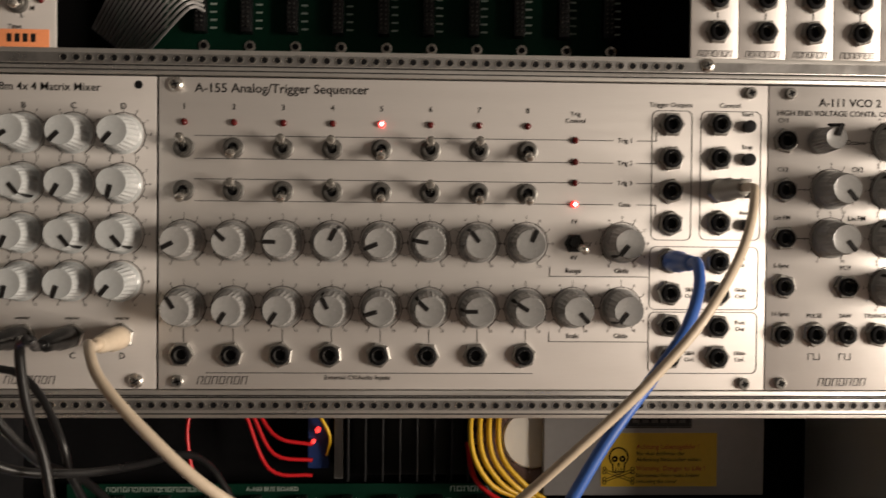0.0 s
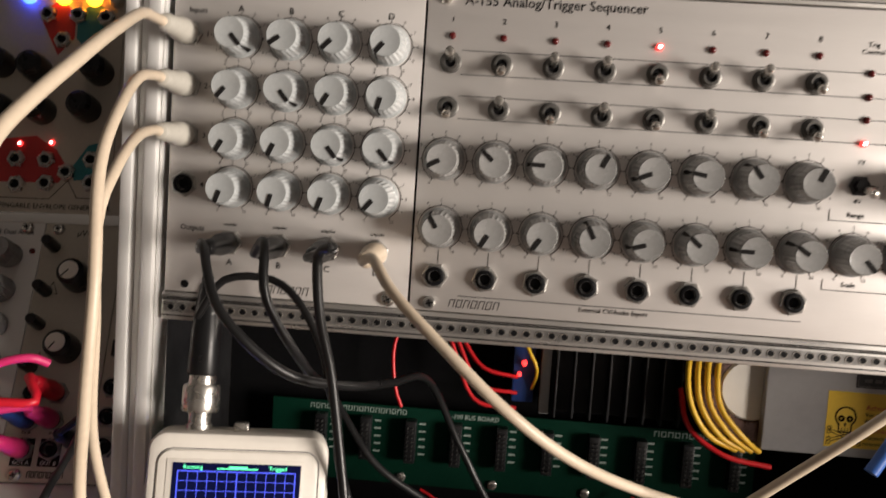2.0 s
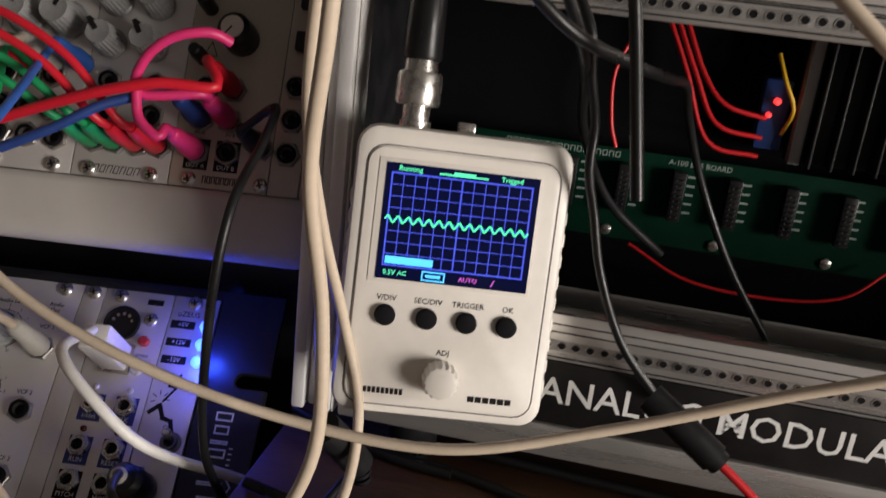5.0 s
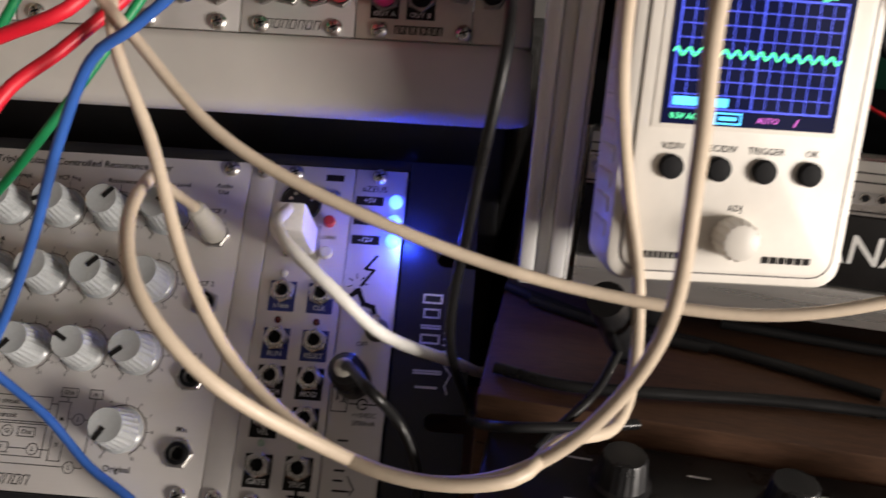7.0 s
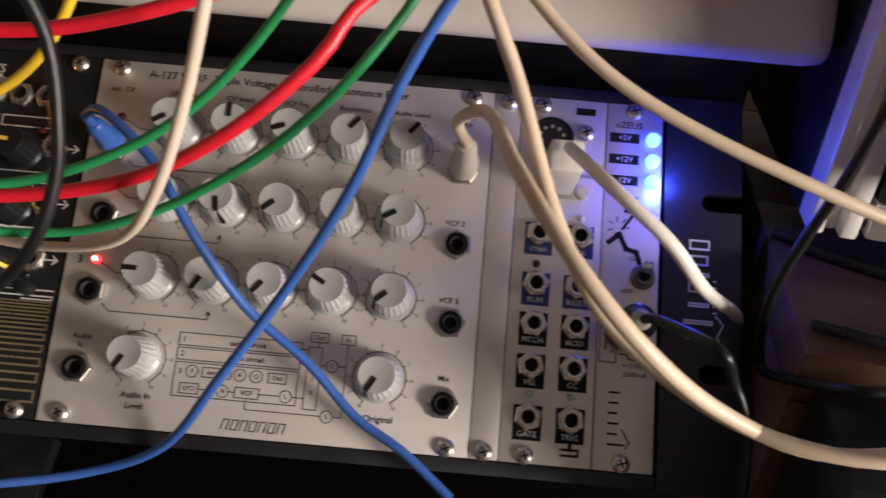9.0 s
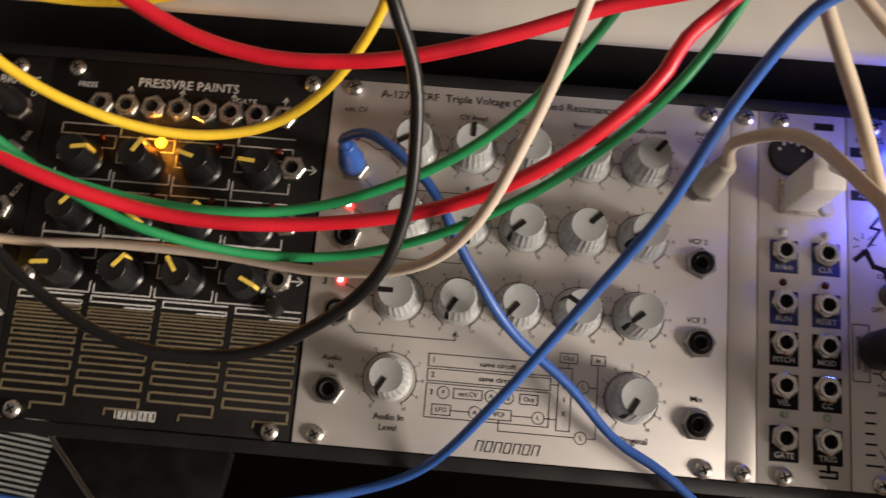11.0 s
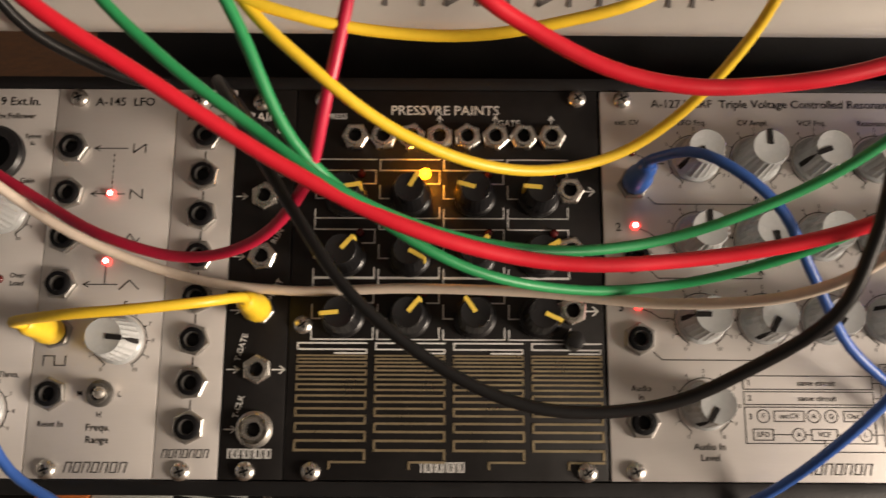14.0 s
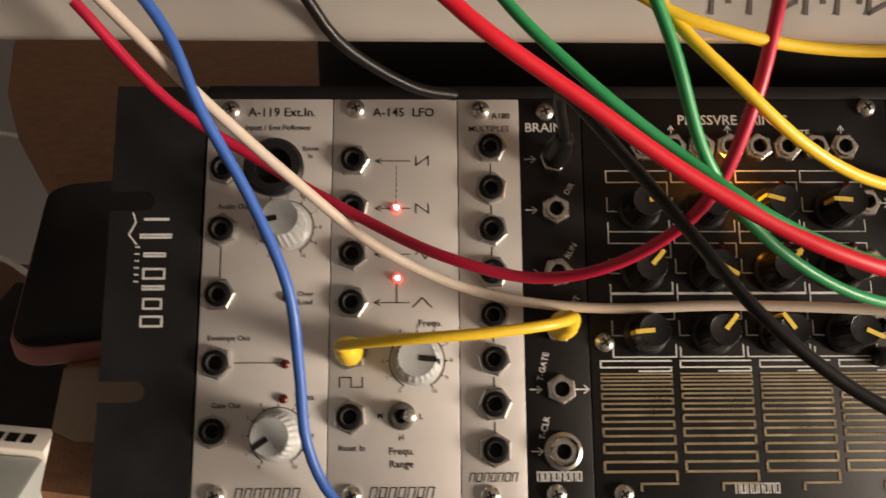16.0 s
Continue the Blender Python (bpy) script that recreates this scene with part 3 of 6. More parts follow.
wordmark(dk, 13.0, 2.0, 20.0, 3.0)
screw(lfo, 7.4, 125.0)
screw(lfo, 7.6, 2.8)
finish(lfo, dk, fn)

mult = panel("multiple_module", FACE_B, 81.2, 20.3, 128.5, "narrow brushed aluminium multiple panel with eight sockets")
dk = B()
text(dk, "A180", 14.2, 122.6, 2.0)
text(dk, "MULTIPLES", 10.2, 118.2, 2.0)
for k in range(8):
    jack(mult, 10.6, 111.8 - 13.7 * k, turn=21 * k)
    if k:
        strip_line(dk, 10.6, 111.8 - 13.7 * k + 5.5, 10.6, 111.8 - 13.7 * k + 8.2, 0.35)
wordmark(dk, 2.6, 6.6, 15.0, 2.4, t=0.28)
screw(mult, 7.6, 124.6)
screw(mult, 8.8, 2.4)
finish(mult, dk)

brains = panel("sequencer_controller_module", FACE_B, 101.5, 20.3, 128.5, "narrow black controller panel with white lettering", black_panel)
lt = B()
text(lt, "BRAINS", 9.0, 118.6, 3.2)
for y, t in ((108.0, "CLK"), (91.0, "DIR"), (70.6, "RUN"), (53.0, "RESET"), (34.0, "T-GATE"), (15.3, "T-CLK")):
    jack(brains, 11.0, y, dark=False, bright=True, turn=y)
    strip_line(lt, 1.5, y, 5.0, y, 0.4)
    strip_line(lt, 5.0, y, 3.6, y + 1, 0.35)
    strip_line(lt, 5.0, y, 3.6, y - 1, 0.35)
    text(lt, t, 5.6 if y < 40 else 15.6, y + 7.0, 1.9, turn=60 if y > 40 else 75)
strip_line(lt, 15.6, 34.0, 19.6, 34.0, 0.45)
poly(lt, [(18.2, 35.2), (19.6, 34.0), (18.2, 32.8)], 0.4)
bm = lathe(B(), 0, 0, [(5.8, 0), (5.8, 1.0), (5.0, 1.4), (4.9, 3.2), (4.5, 3.4), (4.4, 1.0)], 24, cap=False)
part("washer", bm, nickel, brains, "", at(11.0, 15.3))
wordmark(lt, 3.0, 6.6, 14.0, 2.6, 8, 0.0, 0.4)
screw(brains, 8.4, 124.0)
screw(brains, 8.6, 2.6)
finish(brains, light=lt)

pp = panel("touch_controller_module", FACE_B, 121.9, 101.6, 128.5, "black touch controller panel with gold plates and white circuit lines", black_panel)
lt = B()
text(lt, "PRESSVRE PAINTS", 50.0, 121.2, 3.4)
text(lt, "PRESS", 13.5, 119.0, 2.0)
text(lt, "GATE", 71.5, 116.8, 2.2)
for k in range(8):
    x = 20.0 + 9.4 * k
    jack(pp, x, 111.8, dark=False, bright=True, turn=9 * k)
    if k % 2:
        poly(lt, [(x, 116.0), (x, 119.2)], 0.35)
        poly(lt, [(x - 0.9, 118), (x, 119.4), (x + 0.9, 118)], 0.35)
rows_pp = (92.0, 71.8, 52.0)
pt = [(80, 30, -75, -85), (42, 120, 40, 60), (-95, 40, -35, 115)]
for r, y in enumerate(rows_pp):
    for c in range(4):
        x = 17.5 + 21.2 * c
        knob(pp, x, y - 1.0, pt[r][c], KNOB_BLACK, POINTER_Y, 1.05)
        led(pp, x + 4.8, y + 7.0, led_amber_on if (r, c) == (0, 1) else led_red_off, 1.25 if (r, c) == (0, 1) else 1.0)
        a, b = x - 10.2, x + 9.6
        poly(lt, [(b, y + 12.0), (a, y + 12.0), (a, y + 8.2), (b, y + 8.2), (b, y + 3.6), (a + 15, y + 3.6)], 0.4)
        poly(lt, [(a, y + 3.0), (a, y - 1.5), (a + 5.0, y - 1.5)], 0.4)
        poly(lt, [(a, y - 5.2), (a, y - 8.2), (b, y - 8.2), (b, y - 4.5)], 0.4)
    jack(pp, 91.4, y + 1.2, dark=False, bright=True, turn=r * 12)
    strip_line(lt, 84, y + 1.2, 87, y + 1.2, 0.4)
    strip_line(lt, 95.8, y + 1.2, 99.6, y + 1.2, 0.45)
    poly(lt, [(98.0, y + 2.6), (99.7, y + 1.2), (98.0, y - 0.2)], 0.45)
for c in range(4):
    x0 = 3.2 + 25.0 * c
    poly(lt, [(x0 + 22, 42.6), (x0, 42.6), (x0, 40.6), (x0 + 22, 40.6), (x0 + 22, 39.4), (x0 + 12, 39.4)], 0.5)
    gd = B()
    y, k = 38.6, 0
    pts = []
    while y > 7.5:
        t = (38.6 - y) / 31
        h = 1.05 + 2.2 * t
        xs = (x0, x0 + 22) if k % 2 == 0 else (x0 + 22, x0)
        pts += [(xs[0], y), (xs[1], y)]
        y -= h
        k += 1
    pts += [(pts[-1][0], y + 0.6)]
    for a, b in zip(pts, pts[1:]):
        strip_line(gd, *a, *b, 0.55 + 0.25 * (38.6 - a[1]) / 31, 0.2)
    strip_line(gd, x0 + 11, 5.5, x0 + 22, 5.5, 0.7, 0.2)
    strip_line(gd, x0 + 11, 5.5, x0 + 11, 3.6, 0.7, 0.2)
    ob = part("touch_plate", gd, gold_ink, pp, "gold meander touch plate", smooth=0)
    tagged(ob, kind="stuff")
bm = lathe(B(), 0, 0, [(3.2, 0), (3.2, 2.5), (2.8, 5.5), (1.6, 6.0)], 18)
part("black_button", bm, black, pp, "", at(91.5, 43.5))
wordmark(lt, 43.0, 2.6, 14.0, 2.8, 8, 0.0, 0.42)
for x, y in ((8.6, 2.6), (94.9, 2.6), (94.7, 125.6), (8.8, 125.0), (4.6, 48.4)):
    screw(pp, x, y, turn=35)
finish(pp, light=lt)

vcf = panel("filter_module", FACE_B, 224.2, 142.0, 128.5, "wide brushed aluminium triple filter panel with seventeen grey knobs coloured as brightly lit")
dk, fn = B(), B()
text(dk, "A-127 VCRF  Triple Voltage Controlled Resonance Filter", 17.5, 124.0, 2.9, "LEFT")
for x, t in ((9.0, "ext. CV"), (31.0, "LFO Frq."), (51.5, "CV Ampl."), (71.5, "VCF Frq."), (92.5, "Resonance"), (113.0, "Audio Level")):
    text(dk, t, x, 117.4, 1.9)
text(dk, "Audio", 132.5, 118.0, 1.9)
text(dk, "Out", 132.5, 115.4, 1.9)
vt = [(-120, 0, -110, 40, 40), (0, 170, -130, 45, -120), (-90, -150, -140, -60, -130)]
for r, y in enumerate((104.4, 77.8, 50.6)):
    for c in range(5):
        x = 31.4 - 0.4 * r + 20.3 * c
        knob(vcf, x, y, vt[r][c], scale=0.97, mesh=KNOB_LIT)
        dial(dk, x, y, 8.7, fn)
    jack(vcf, 10.4, (95.7, 70.8, 44.3)[r], turn=14 * r)
    jack(vcf, 132.6, (97.9, 71.0, 43.7)[r], turn=33 * r)
    yy = (107.0, 81.6, 55.0)[r]
    text(dk, "123"[r], 5.0, yy - 0.5, 2.8)
    led(vcf, 10.4, yy, led_red_on if r else led_red_off)
    poly(dk, [(12, yy - 1), (14.5, yy - 2), (17.5, yy - 4), (21, yy - 4)], 0.3)
    jy = (95.7, 70.8, 44.3)[r]
    poly(dk, [(15, jy - 4.2), (17.4, jy - 6.6), (51, jy - 6.6), (51, jy - 4)], 0.3)
    poly(dk, [(50.2, jy - 5.2), (51, jy - 3.8), (51.8, jy - 5.2)], 0.3)
    if r:
        text(dk, "VCF " + "123"[r], 131.5, (97.9, 71.0, 43.7)[r] + 7.6, 1.9)
    else:
        text(dk, "VCF 1", 131.5, 107.5, 1.9)
jack(vcf, 10.4, 18.0)
text(dk, "Audio", 10.4, 28.6, 1.9)
text(dk, "In", 10.4, 25.8, 1.9)
knob(vcf, 30.3, 23.2, -150, scale=0.93, mesh=KNOB_LIT)
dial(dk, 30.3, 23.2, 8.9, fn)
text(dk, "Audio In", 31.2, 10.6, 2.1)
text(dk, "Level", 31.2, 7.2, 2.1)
knob(vcf, 110.6, 23.2, -150, mesh=KNOB_LIT)
dial(dk, 110.6, 23.2, 8.9, fn)
text(dk, "Original", 111.5, 9.8, 2.2)
jack(vcf, 132.4, 16.7)
text(dk, "Mix", 132.0, 25.0, 1.9)


def frame_box(bm, x0, y0, x1, y1, w=0.28):
    poly(bm, [(x0, y0), (x1, y0), (x1, y1), (x0, y1)], w, True)


frame_box(dk, 42.8, 28.6, 83.8, 32.8)
frame_box(dk, 42.8, 23.8, 83.8, 27.8)
frame_box(dk, 42.8, 11.8, 83.8, 23.0)
text(dk, "1", 44.6, 30.6, 1.8)
text(dk, "2", 44.6, 25.8, 1.8)
text(dk, "3", 44.6, 20.0, 1.8)
text(dk, "same circuit", 66, 30.5, 1.8)
text(dk, "same circuit", 66, 25.7, 1.8)
for x, t in ((48.6, "F"), (64.5, "A"), (70.0, "Q")):
    ring_line(dk, x, 20.2, 2.0, 0, 360, 0.25, seg=16)
    text(dk, t, x, 20.2, 1.5)
ring_line(dk, 59.5, 14.5, 2.0, 0, 360, 0.25, seg=16)
text(dk, "A", 59.5, 14.5, 1.5)
for x0, y0, x1, y1, t in ((52.0, 18.6, 61.5, 21.8, "ext.CV"), (74.0, 18.6, 80.0, 21.8, "Out"), (45.2, 12.8, 51.4, 16.2, "LFO"), (63.5, 12.8, 71.5, 16.2, "VCF"), (86.6, 33.4, 92.4, 36.6, "Out"), (97.0, 33.4, 101.6, 36.6, "In")):
    frame_box(dk, x0, y0, x1, y1)
    text(dk, t, (x0 + x1) / 2, (y0 + y1) / 2, 1.6)
for a in (((51.4, 14.5), (57.5, 14.5)), ((61.5, 14.5), (63.5, 14.5)), ((71.5, 14.5), (78.4, 14.5)), ((82.4, 14.5), (86.4, 14.5)), ((83.8, 30.6), (86.4, 30.6)), ((83.8, 25.8), (86.4, 25.8)),
          ((99.3, 33.4), (99.3, 9.2)), ((99.3, 9.2), (96.6, 9.2)), ((92.6, 9.2), (67.5, 9.2)), ((67.5, 9.2), (67.5, 12.8)), ((99.3, 25.8), (96.6, 25.8)), ((92.6, 25.8), (90.8, 25.8)), ((89.5, 33.4), (89.5, 31.6))):
    strip_line(dk, *a[0], *a[1], 0.28)
frame_box(dk, 86.4, 11.0, 90.8, 31.6)
for x, y in ((80.4, 14.5), (94.6, 25.8), (94.6, 9.2)):
    ring_line(dk, x, y, 2.0, 0, 360, 0.25, seg=16)
    text(dk, "L", x, y, 1.5)
for k, ch in enumerate("MIX"):
    text(dk, ch, 88.6, 25.5 - 4.5 * k, 1.6)
wordmark(dk, 60.5, 2.4, 21.5, 3.2)
for x, y, k in ((7.6, 125.4, "screw"), (7.6, 3.0, "screw"), (134.6, 2.6, "screw"), (134.4, 125.4, "screw")):
    screw(vcf, x, y, k, 25)
finish(vcf, dk, fn)

blank = panel("blank_panel", FACE_B, 366.2, 9.8, 128.5, "narrow plain brushed aluminium blanking panel")
screw(blank, 5.0, 2.6)
screw(blank, 5.2, 125.4)

cvm = panel("midi_interface_module", FACE_B, 376.0, 30.6, 128.5, "brushed aluminium midi interface panel with blue and black label blocks")
dk, lt = B(), B()
for y, a, c in ((77.8, "1/16th", "CLK"), (60.0, "RUN", "RESET"), (46.2, "PITCH", "MOD"), (32.0, "VEL", "CC"), (15.0, "GATE", "TRIG")):
    for x, t in ((8.9, a), (23.1, c)):
        jack(cvm, x, y, dark=False, bright=True, turn=y + x)
        part("label_block", box(B(), x - 4.8, y - 7.6, 0.03, x + 4.8, y + 3.9, 0.1), blue_print if y > 55 else ink, cvm, smooth=0)
        text(lt, t, x, y - 5.6, 1.9 if len(t) < 6 else 1.7)
for x, y, m in ((8.6, 84.6, led_white), (23.2, 84.4, led_white), (8.6, 66.9, led_red_off), (22.8, 66.9, led_red_off), (8.9, 22.6, led_green), (23.0, 22.6, led_green)):
    led(cvm, x, y, m, 0.9)
bm = lathe(B(), 0, 0, [(7.9, 0.0), (7.9, 0.9), (7.2, 1.2), (7.0, 0.5)], 32)
din = part("din_socket", bm, black, cvm, "round black five-pin socket", at(11.2, 113.0))
for a in (-70, -35, 0, 35, 70):
    bm = lathe(B(), 4.3 * math.sin(radians(a)), 4.3 * math.cos(radians(a)), [(0.7, 0.5), (0.7, 1.0)], 8)
    part("pin_hole", bm, nickel, din)
bm = lathe(B(), 0, 0, [(2.2, 0), (2.2, 2.0), (1.7, 2.5)], 16)
part("learn_button", bm, red_panel, cvm, "small red button", at(23.0, 106.0))
bm = lathe(B(), 0, 0, [(2.4, 0), (2.4, 2.0), (1.9, 2.5)], 16)
part("mode_button", bm, led_white, cvm, "small white button", at(23.2, 93.5))
text(dk, "LEARN", 23.2, 99.8, 1.4)
poly(dk, [(20.6, 5.5), (26, 5.5), (26, 3.6), (20.6, 3.6)], 0.8)
poly(dk, [(23.3, 5.5), (23.3, 8.2)], 1.2)
box(dk, 19.5, 122.8, 0.05, 26.5, 125.4, 0.14)
screw(cvm, 8.6, 2.6)
screw(cvm, 7.6, 125.2)
screw(cvm, 23.2, 116.0)
finish(cvm, dk, light=lt)

psu = panel("power_supply_module", FACE_B, 406.7, 20.2, 128.5, "narrow brushed aluminium power module with three lit blue leds")
dk, lt = B(), B()
text(dk, "uZEUS", 8.0, 120.4, 2.5)
for y, t in ((115.6, "+5V"), (107.6, "+12V"), (99.8, "-12V")):
    led(psu, 16.6, y, led_blue_on, 1.75)
    box(dk, 1.2, y - 1.8, 0.05, 11.8, y + 1.8, 0.1)
    text(lt, t, 6.6, y, 2.0, z=0.16)
poly(dk, [(11.5, 93.5), (7.8, 88.5), (11.0, 88.0), (7.0, 82.0)], 1.0)
poly(dk, [(2.5, 77.0), (6.0, 80.0), (8.5, 75.0), (12.0, 74.0), (14.0, 68.5)], 1.8)
for k in range(7):
    a = radians(50 * k)
    strip_line(dk, 5.5 + 2.2 * math.cos(a), 82.5 + 2.2 * math.sin(a), 5.5 + 3.8 * math.cos(a), 82.5 + 3.8 * math.sin(a), 0.4)
toggle(psu, 14.5, 65.5, 14)
text(dk, "ON", 11.5, 71.5, 1.7)
text(dk, "OFF", 9.5, 60.0, 1.7)
frame_box(dk, 1.0, 35.5, 6.5, 54.5, 0.35)
text(dk, "watch out", 2.7, 45, 2.0, turn=90)
text(dk, "hot surface", 5.1, 45, 2.0, turn=90)
ring_line(dk, 12.0, 38.5, 1.8, 30, 330, 0.5)
strip_line(dk, 12.0, 38.5, 17.0, 38.5, 0.5)
strip_line(dk, 7.6, 38.5, 10.2, 38.5, 0.5)
text(dk, "+15VDC", 13.0, 34.6, 1.7)
text(dk, "2000mA", 13.0, 31.8, 1.7)
for k, h in enumerate((6, 3.4, 3.8, 3.2, 3.6, 3.8)):
    box(dk, 4.6, 8.2 + 3.4 * k, 0.05, 4.6 + h, 8.9 + 3.4 * k, 0.12)
poly(dk, [(10.8, 7.5), (12, 9.5), (11, 11), (9.5, 13.5)], 0.45)
screw(psu, 9.5, 2.6)
screw(psu, 9.6, 125.6)
finish(psu, dk, light=lt)

# rack frame: end cheeks, rails and the printed mark on the cheeks
rack = thing("desktop_rack", FACE_B, "black steel desktop rack holding a sloping row of modules", "rack frame")


def cheek(x0, x1, flip):
    """End plate with two open slots in its outer edge."""
    xo, xi, s = (x0, x1, 1) if flip else (x1, x0, -1)
    out = [(xi, -5.5), (xi, 132.5), (xo, 132.5)]
    for yc in (94.0, 34.0):
        out.append((xo, yc + 3.2))
        out += [(xo + s * (11 + 3.2 * math.sin(radians(a))), yc + 3.2 * math.cos(radians(a))) for a in range(0, 181, 30)]
        out.append((xo, yc - 3.2))
    out.append((xo, -5.5))
    bm = B()
    lo = [bm.verts.new((x, y, -2.4)) for x, y in out]
    hi = [bm.verts.new((x, y, 0.6)) for x, y in out]
    for k in range(len(out)):
        n = (k + 1) % len(out)
        bm.faces.new((lo[k], lo[n], hi[n], hi[k]))
    bm.faces.new(hi)
    bm.faces.new(lo[::-1])
    bmesh.ops.recalc_face_normals(bm, faces=bm.faces)
    ob = part("end_cheek", bm, blk_metal, rack, "black steel cheek plate with a white mark")
    bm = box(B(), xi - (2.4 if flip else 0), -5.5, -46, xi + (0 if flip else 2.4), 132.5, -2.6, 0.4)
    part("side_wall", bm, blk_metal, ob)
    return ob


left_cheek = cheek(-29.5, -0.6, True)
right_cheek = cheek(428.0, 455.0, False)
for ob, xc in ((left_cheek, -14.5), (right_cheek, 440.5)):
    lt = B()
    s = 1 if xc > 0 else -1
    strip_line(lt, xc - 3.5, 88 if s < 0 else 46, xc + 3.5, 88 if s < 0 else 46, 0.9, 0.75)
    for k, (o, w, h) in enumerate(((0, 9.5, 0.9), (6, 6.5, 0.9), (11, 6.5, 3.0), (16.5, 6.5, 0.9), (20.5, 5.5, 3.0), (26, 6.5, 3.0))):
        y = (83 - o) if s < 0 else (51 + o)
        poly(lt, [(xc - w / 2, y), (xc + w / 2, y), (xc + w / 2, y - s * -h), (xc - w / 2, y - s * -h)], 0.7, h > 1, 0.75)
    poly(lt, [(xc - 7.5, 90), (xc - 6.5, 87), (xc - 8.5, 83), (xc - 6.0, 80)] if s < 0 else [(xc + 7.5, 44), (xc + 6.5, 47), (xc + 8.5, 51), (xc + 6, 54)], 0.5, False, 0.75)
    for k in range(6):
        y = 79 - 2.2 * k if s < 0 else 55 + 2.2 * k
        poly(lt, [(xc - 6.0, y), (xc - 5.0, y)] if s < 0 else [(xc + 5.0, y), (xc + 6.0, y)], 0.5, False, 0.75)
    part("white_mark", lt, white_ink, ob, smooth=0)
for y in (-5.0, 128.8):
    bm = box(B(), -0.4, y, -10, 427.8, y + 4.6, -0.4, 0.5)
    part("rail", bm, blk_metal, rack, "black rack rail")
bm = box(B(), 0, 2, -44, 427, 126, -42, 0)
part("bottom_plate", bm, blk_metal, rack)
for x in (-27, 449):
    bm = box(B(), x, -4, -60, x + 5, 20, -46.2, 0.5)
    part("foot_bar", bm, blk_metal, rack)

# ---- room ----
def slab(name, x0, y0, z0, x1, y1, z1, material, label="", cat="", kind="structure", bevel=0.0):
    bm = box(B(), x0 * 1000, y0 * 1000, z0 * 1000, x1 * 1000, y1 * 1000, z1 * 1000, bevel)
    return tagged(part(name, bm, material), label, cat, "", kind)


slab("floor", -2.2, -2.2, -0.80, 2.4, 1.0, -0.76, wood_dark)
slab("ceiling", -2.2, -2.2, 1.70, 2.4, 1.0, 1.74, wall_paint)
slab("wall_north", -2.2, 1.0, -0.76, 2.4, 1.08, 1.70, wall_paint)
slab("wall_west", -2.28, -2.2, -0.76, -2.2, 1.0, 1.70, wall_paint)
slab("wall_south", -2.2, -2.28, -0.76, 2.4, -2.2, 1.70, wall_paint)
# east wall with the window opening beside the desk
slab("wall_east", 2.4, -0.72, -0.76, 2.48, 1.0, 1.70, wall_paint)
slab("wall_east", 2.4, -2.2, -0.76, 2.48, -1.68, 1.70, wall_paint)
slab("wall_east", 2.4, -1.68, -0.76, 2.48, -0.72, -0.32, wall_paint)
slab("wall_east", 2.4, -1.68, 0.64, 2.48, -0.72, 1.70, wall_paint)

desk = thing("desk", Matrix.Identity(4), "brown wooden desk of two boards with dark grain", "desk")
bm = B()
edge = [(-128.2, 5), (-128.2, 620), (-950, 620), (-836, 284), (-798, 203), (-714, 96), (-658, -16), (-636, -87), (-612, -88), (-600, 5)]
lo = [bm.verts.new((x, y, DESK * 1000 - 30)) for x, y in edge]
hi = [bm.verts.new((x, y, DESK * 1000)) for x, y in edge]
bm.faces.new(hi)
bm.faces.new(lo[::-1])
for k in range(len(edge)):
    n = (k + 1) % len(edge)
    bm.faces.new((lo[k], lo[n], hi[n], hi[k]))
bmesh.ops.recalc_face_normals(bm, faces=bm.faces)
part("left_board", bm, wood, desk, "", smooth=0)
part("right_board", box(B(), -127.8, -340, DESK * 1000 - 30, 900, 620, DESK * 1000, 2), wood, desk)
for x, y in ((-690, 130), (-900, 570), (840, -330), (840, 570)):
    part("leg", box(B(), x, y, -759, x + 40, y + 40, DESK * 1000 - 30.5, 1.5), wood_dark, desk)
riser = thing("wooden_riser", Matrix.Identity(4), "dark wooden riser of boards under the tall case", "riser")
for k in range(4):
    part("top_board", box(B(), -127, -52 + 98.5 * k, RISER * 1000 - 18, 620, 46 + 98.5 * k, RISER * 1000, 1.0), wood_dark, riser)
part("side_board", box(B(), -127, -52, DESK * 1000 + 0.3, -109, 341, RISER * 1000 - 18.2, 1.0), wood_dark, riser)
part("side_board", box(B(), 602, -52, DESK * 1000 + 0.3, 620, 341, RISER * 1000 - 18.2, 1.0), wood_dark, riser)
part("back_board", box(B(), -108.8, 323, DESK * 1000 + 0.3, 601.8, 341, RISER * 1000 - 18.2, 1.0), wood_dark, riser)

# ---- the tall case ----
case = thing("modular_case", FACE_A, "tall aluminium and black synthesizer case with partly empty rows", "synthesizer case")
W0, W1 = -103.0, 340.0


def rail(y0, y1, name="rail"):
    """Extruded aluminium rail with its grooves and a strip of threaded holes."""
    bm = box(B(), W0, y0, -8, W1, y1, 0.4, 0.4)
    r = part(name, bm, alu_case, case, "satin aluminium module rail")
    return r


HOLE_RING = to_mesh("threaded_hole", lathe(B(), 0, 0, [(1.75, 0.0), (1.75, 0.25), (1.3, 0.25), (1.2, 0.05)], 12, cap=False), nickel)
HOLE_DARK = to_mesh("hole", lathe(B(), 0, 0, [(1.45, 0.02), (1.45, 0.12)], 12), hole)


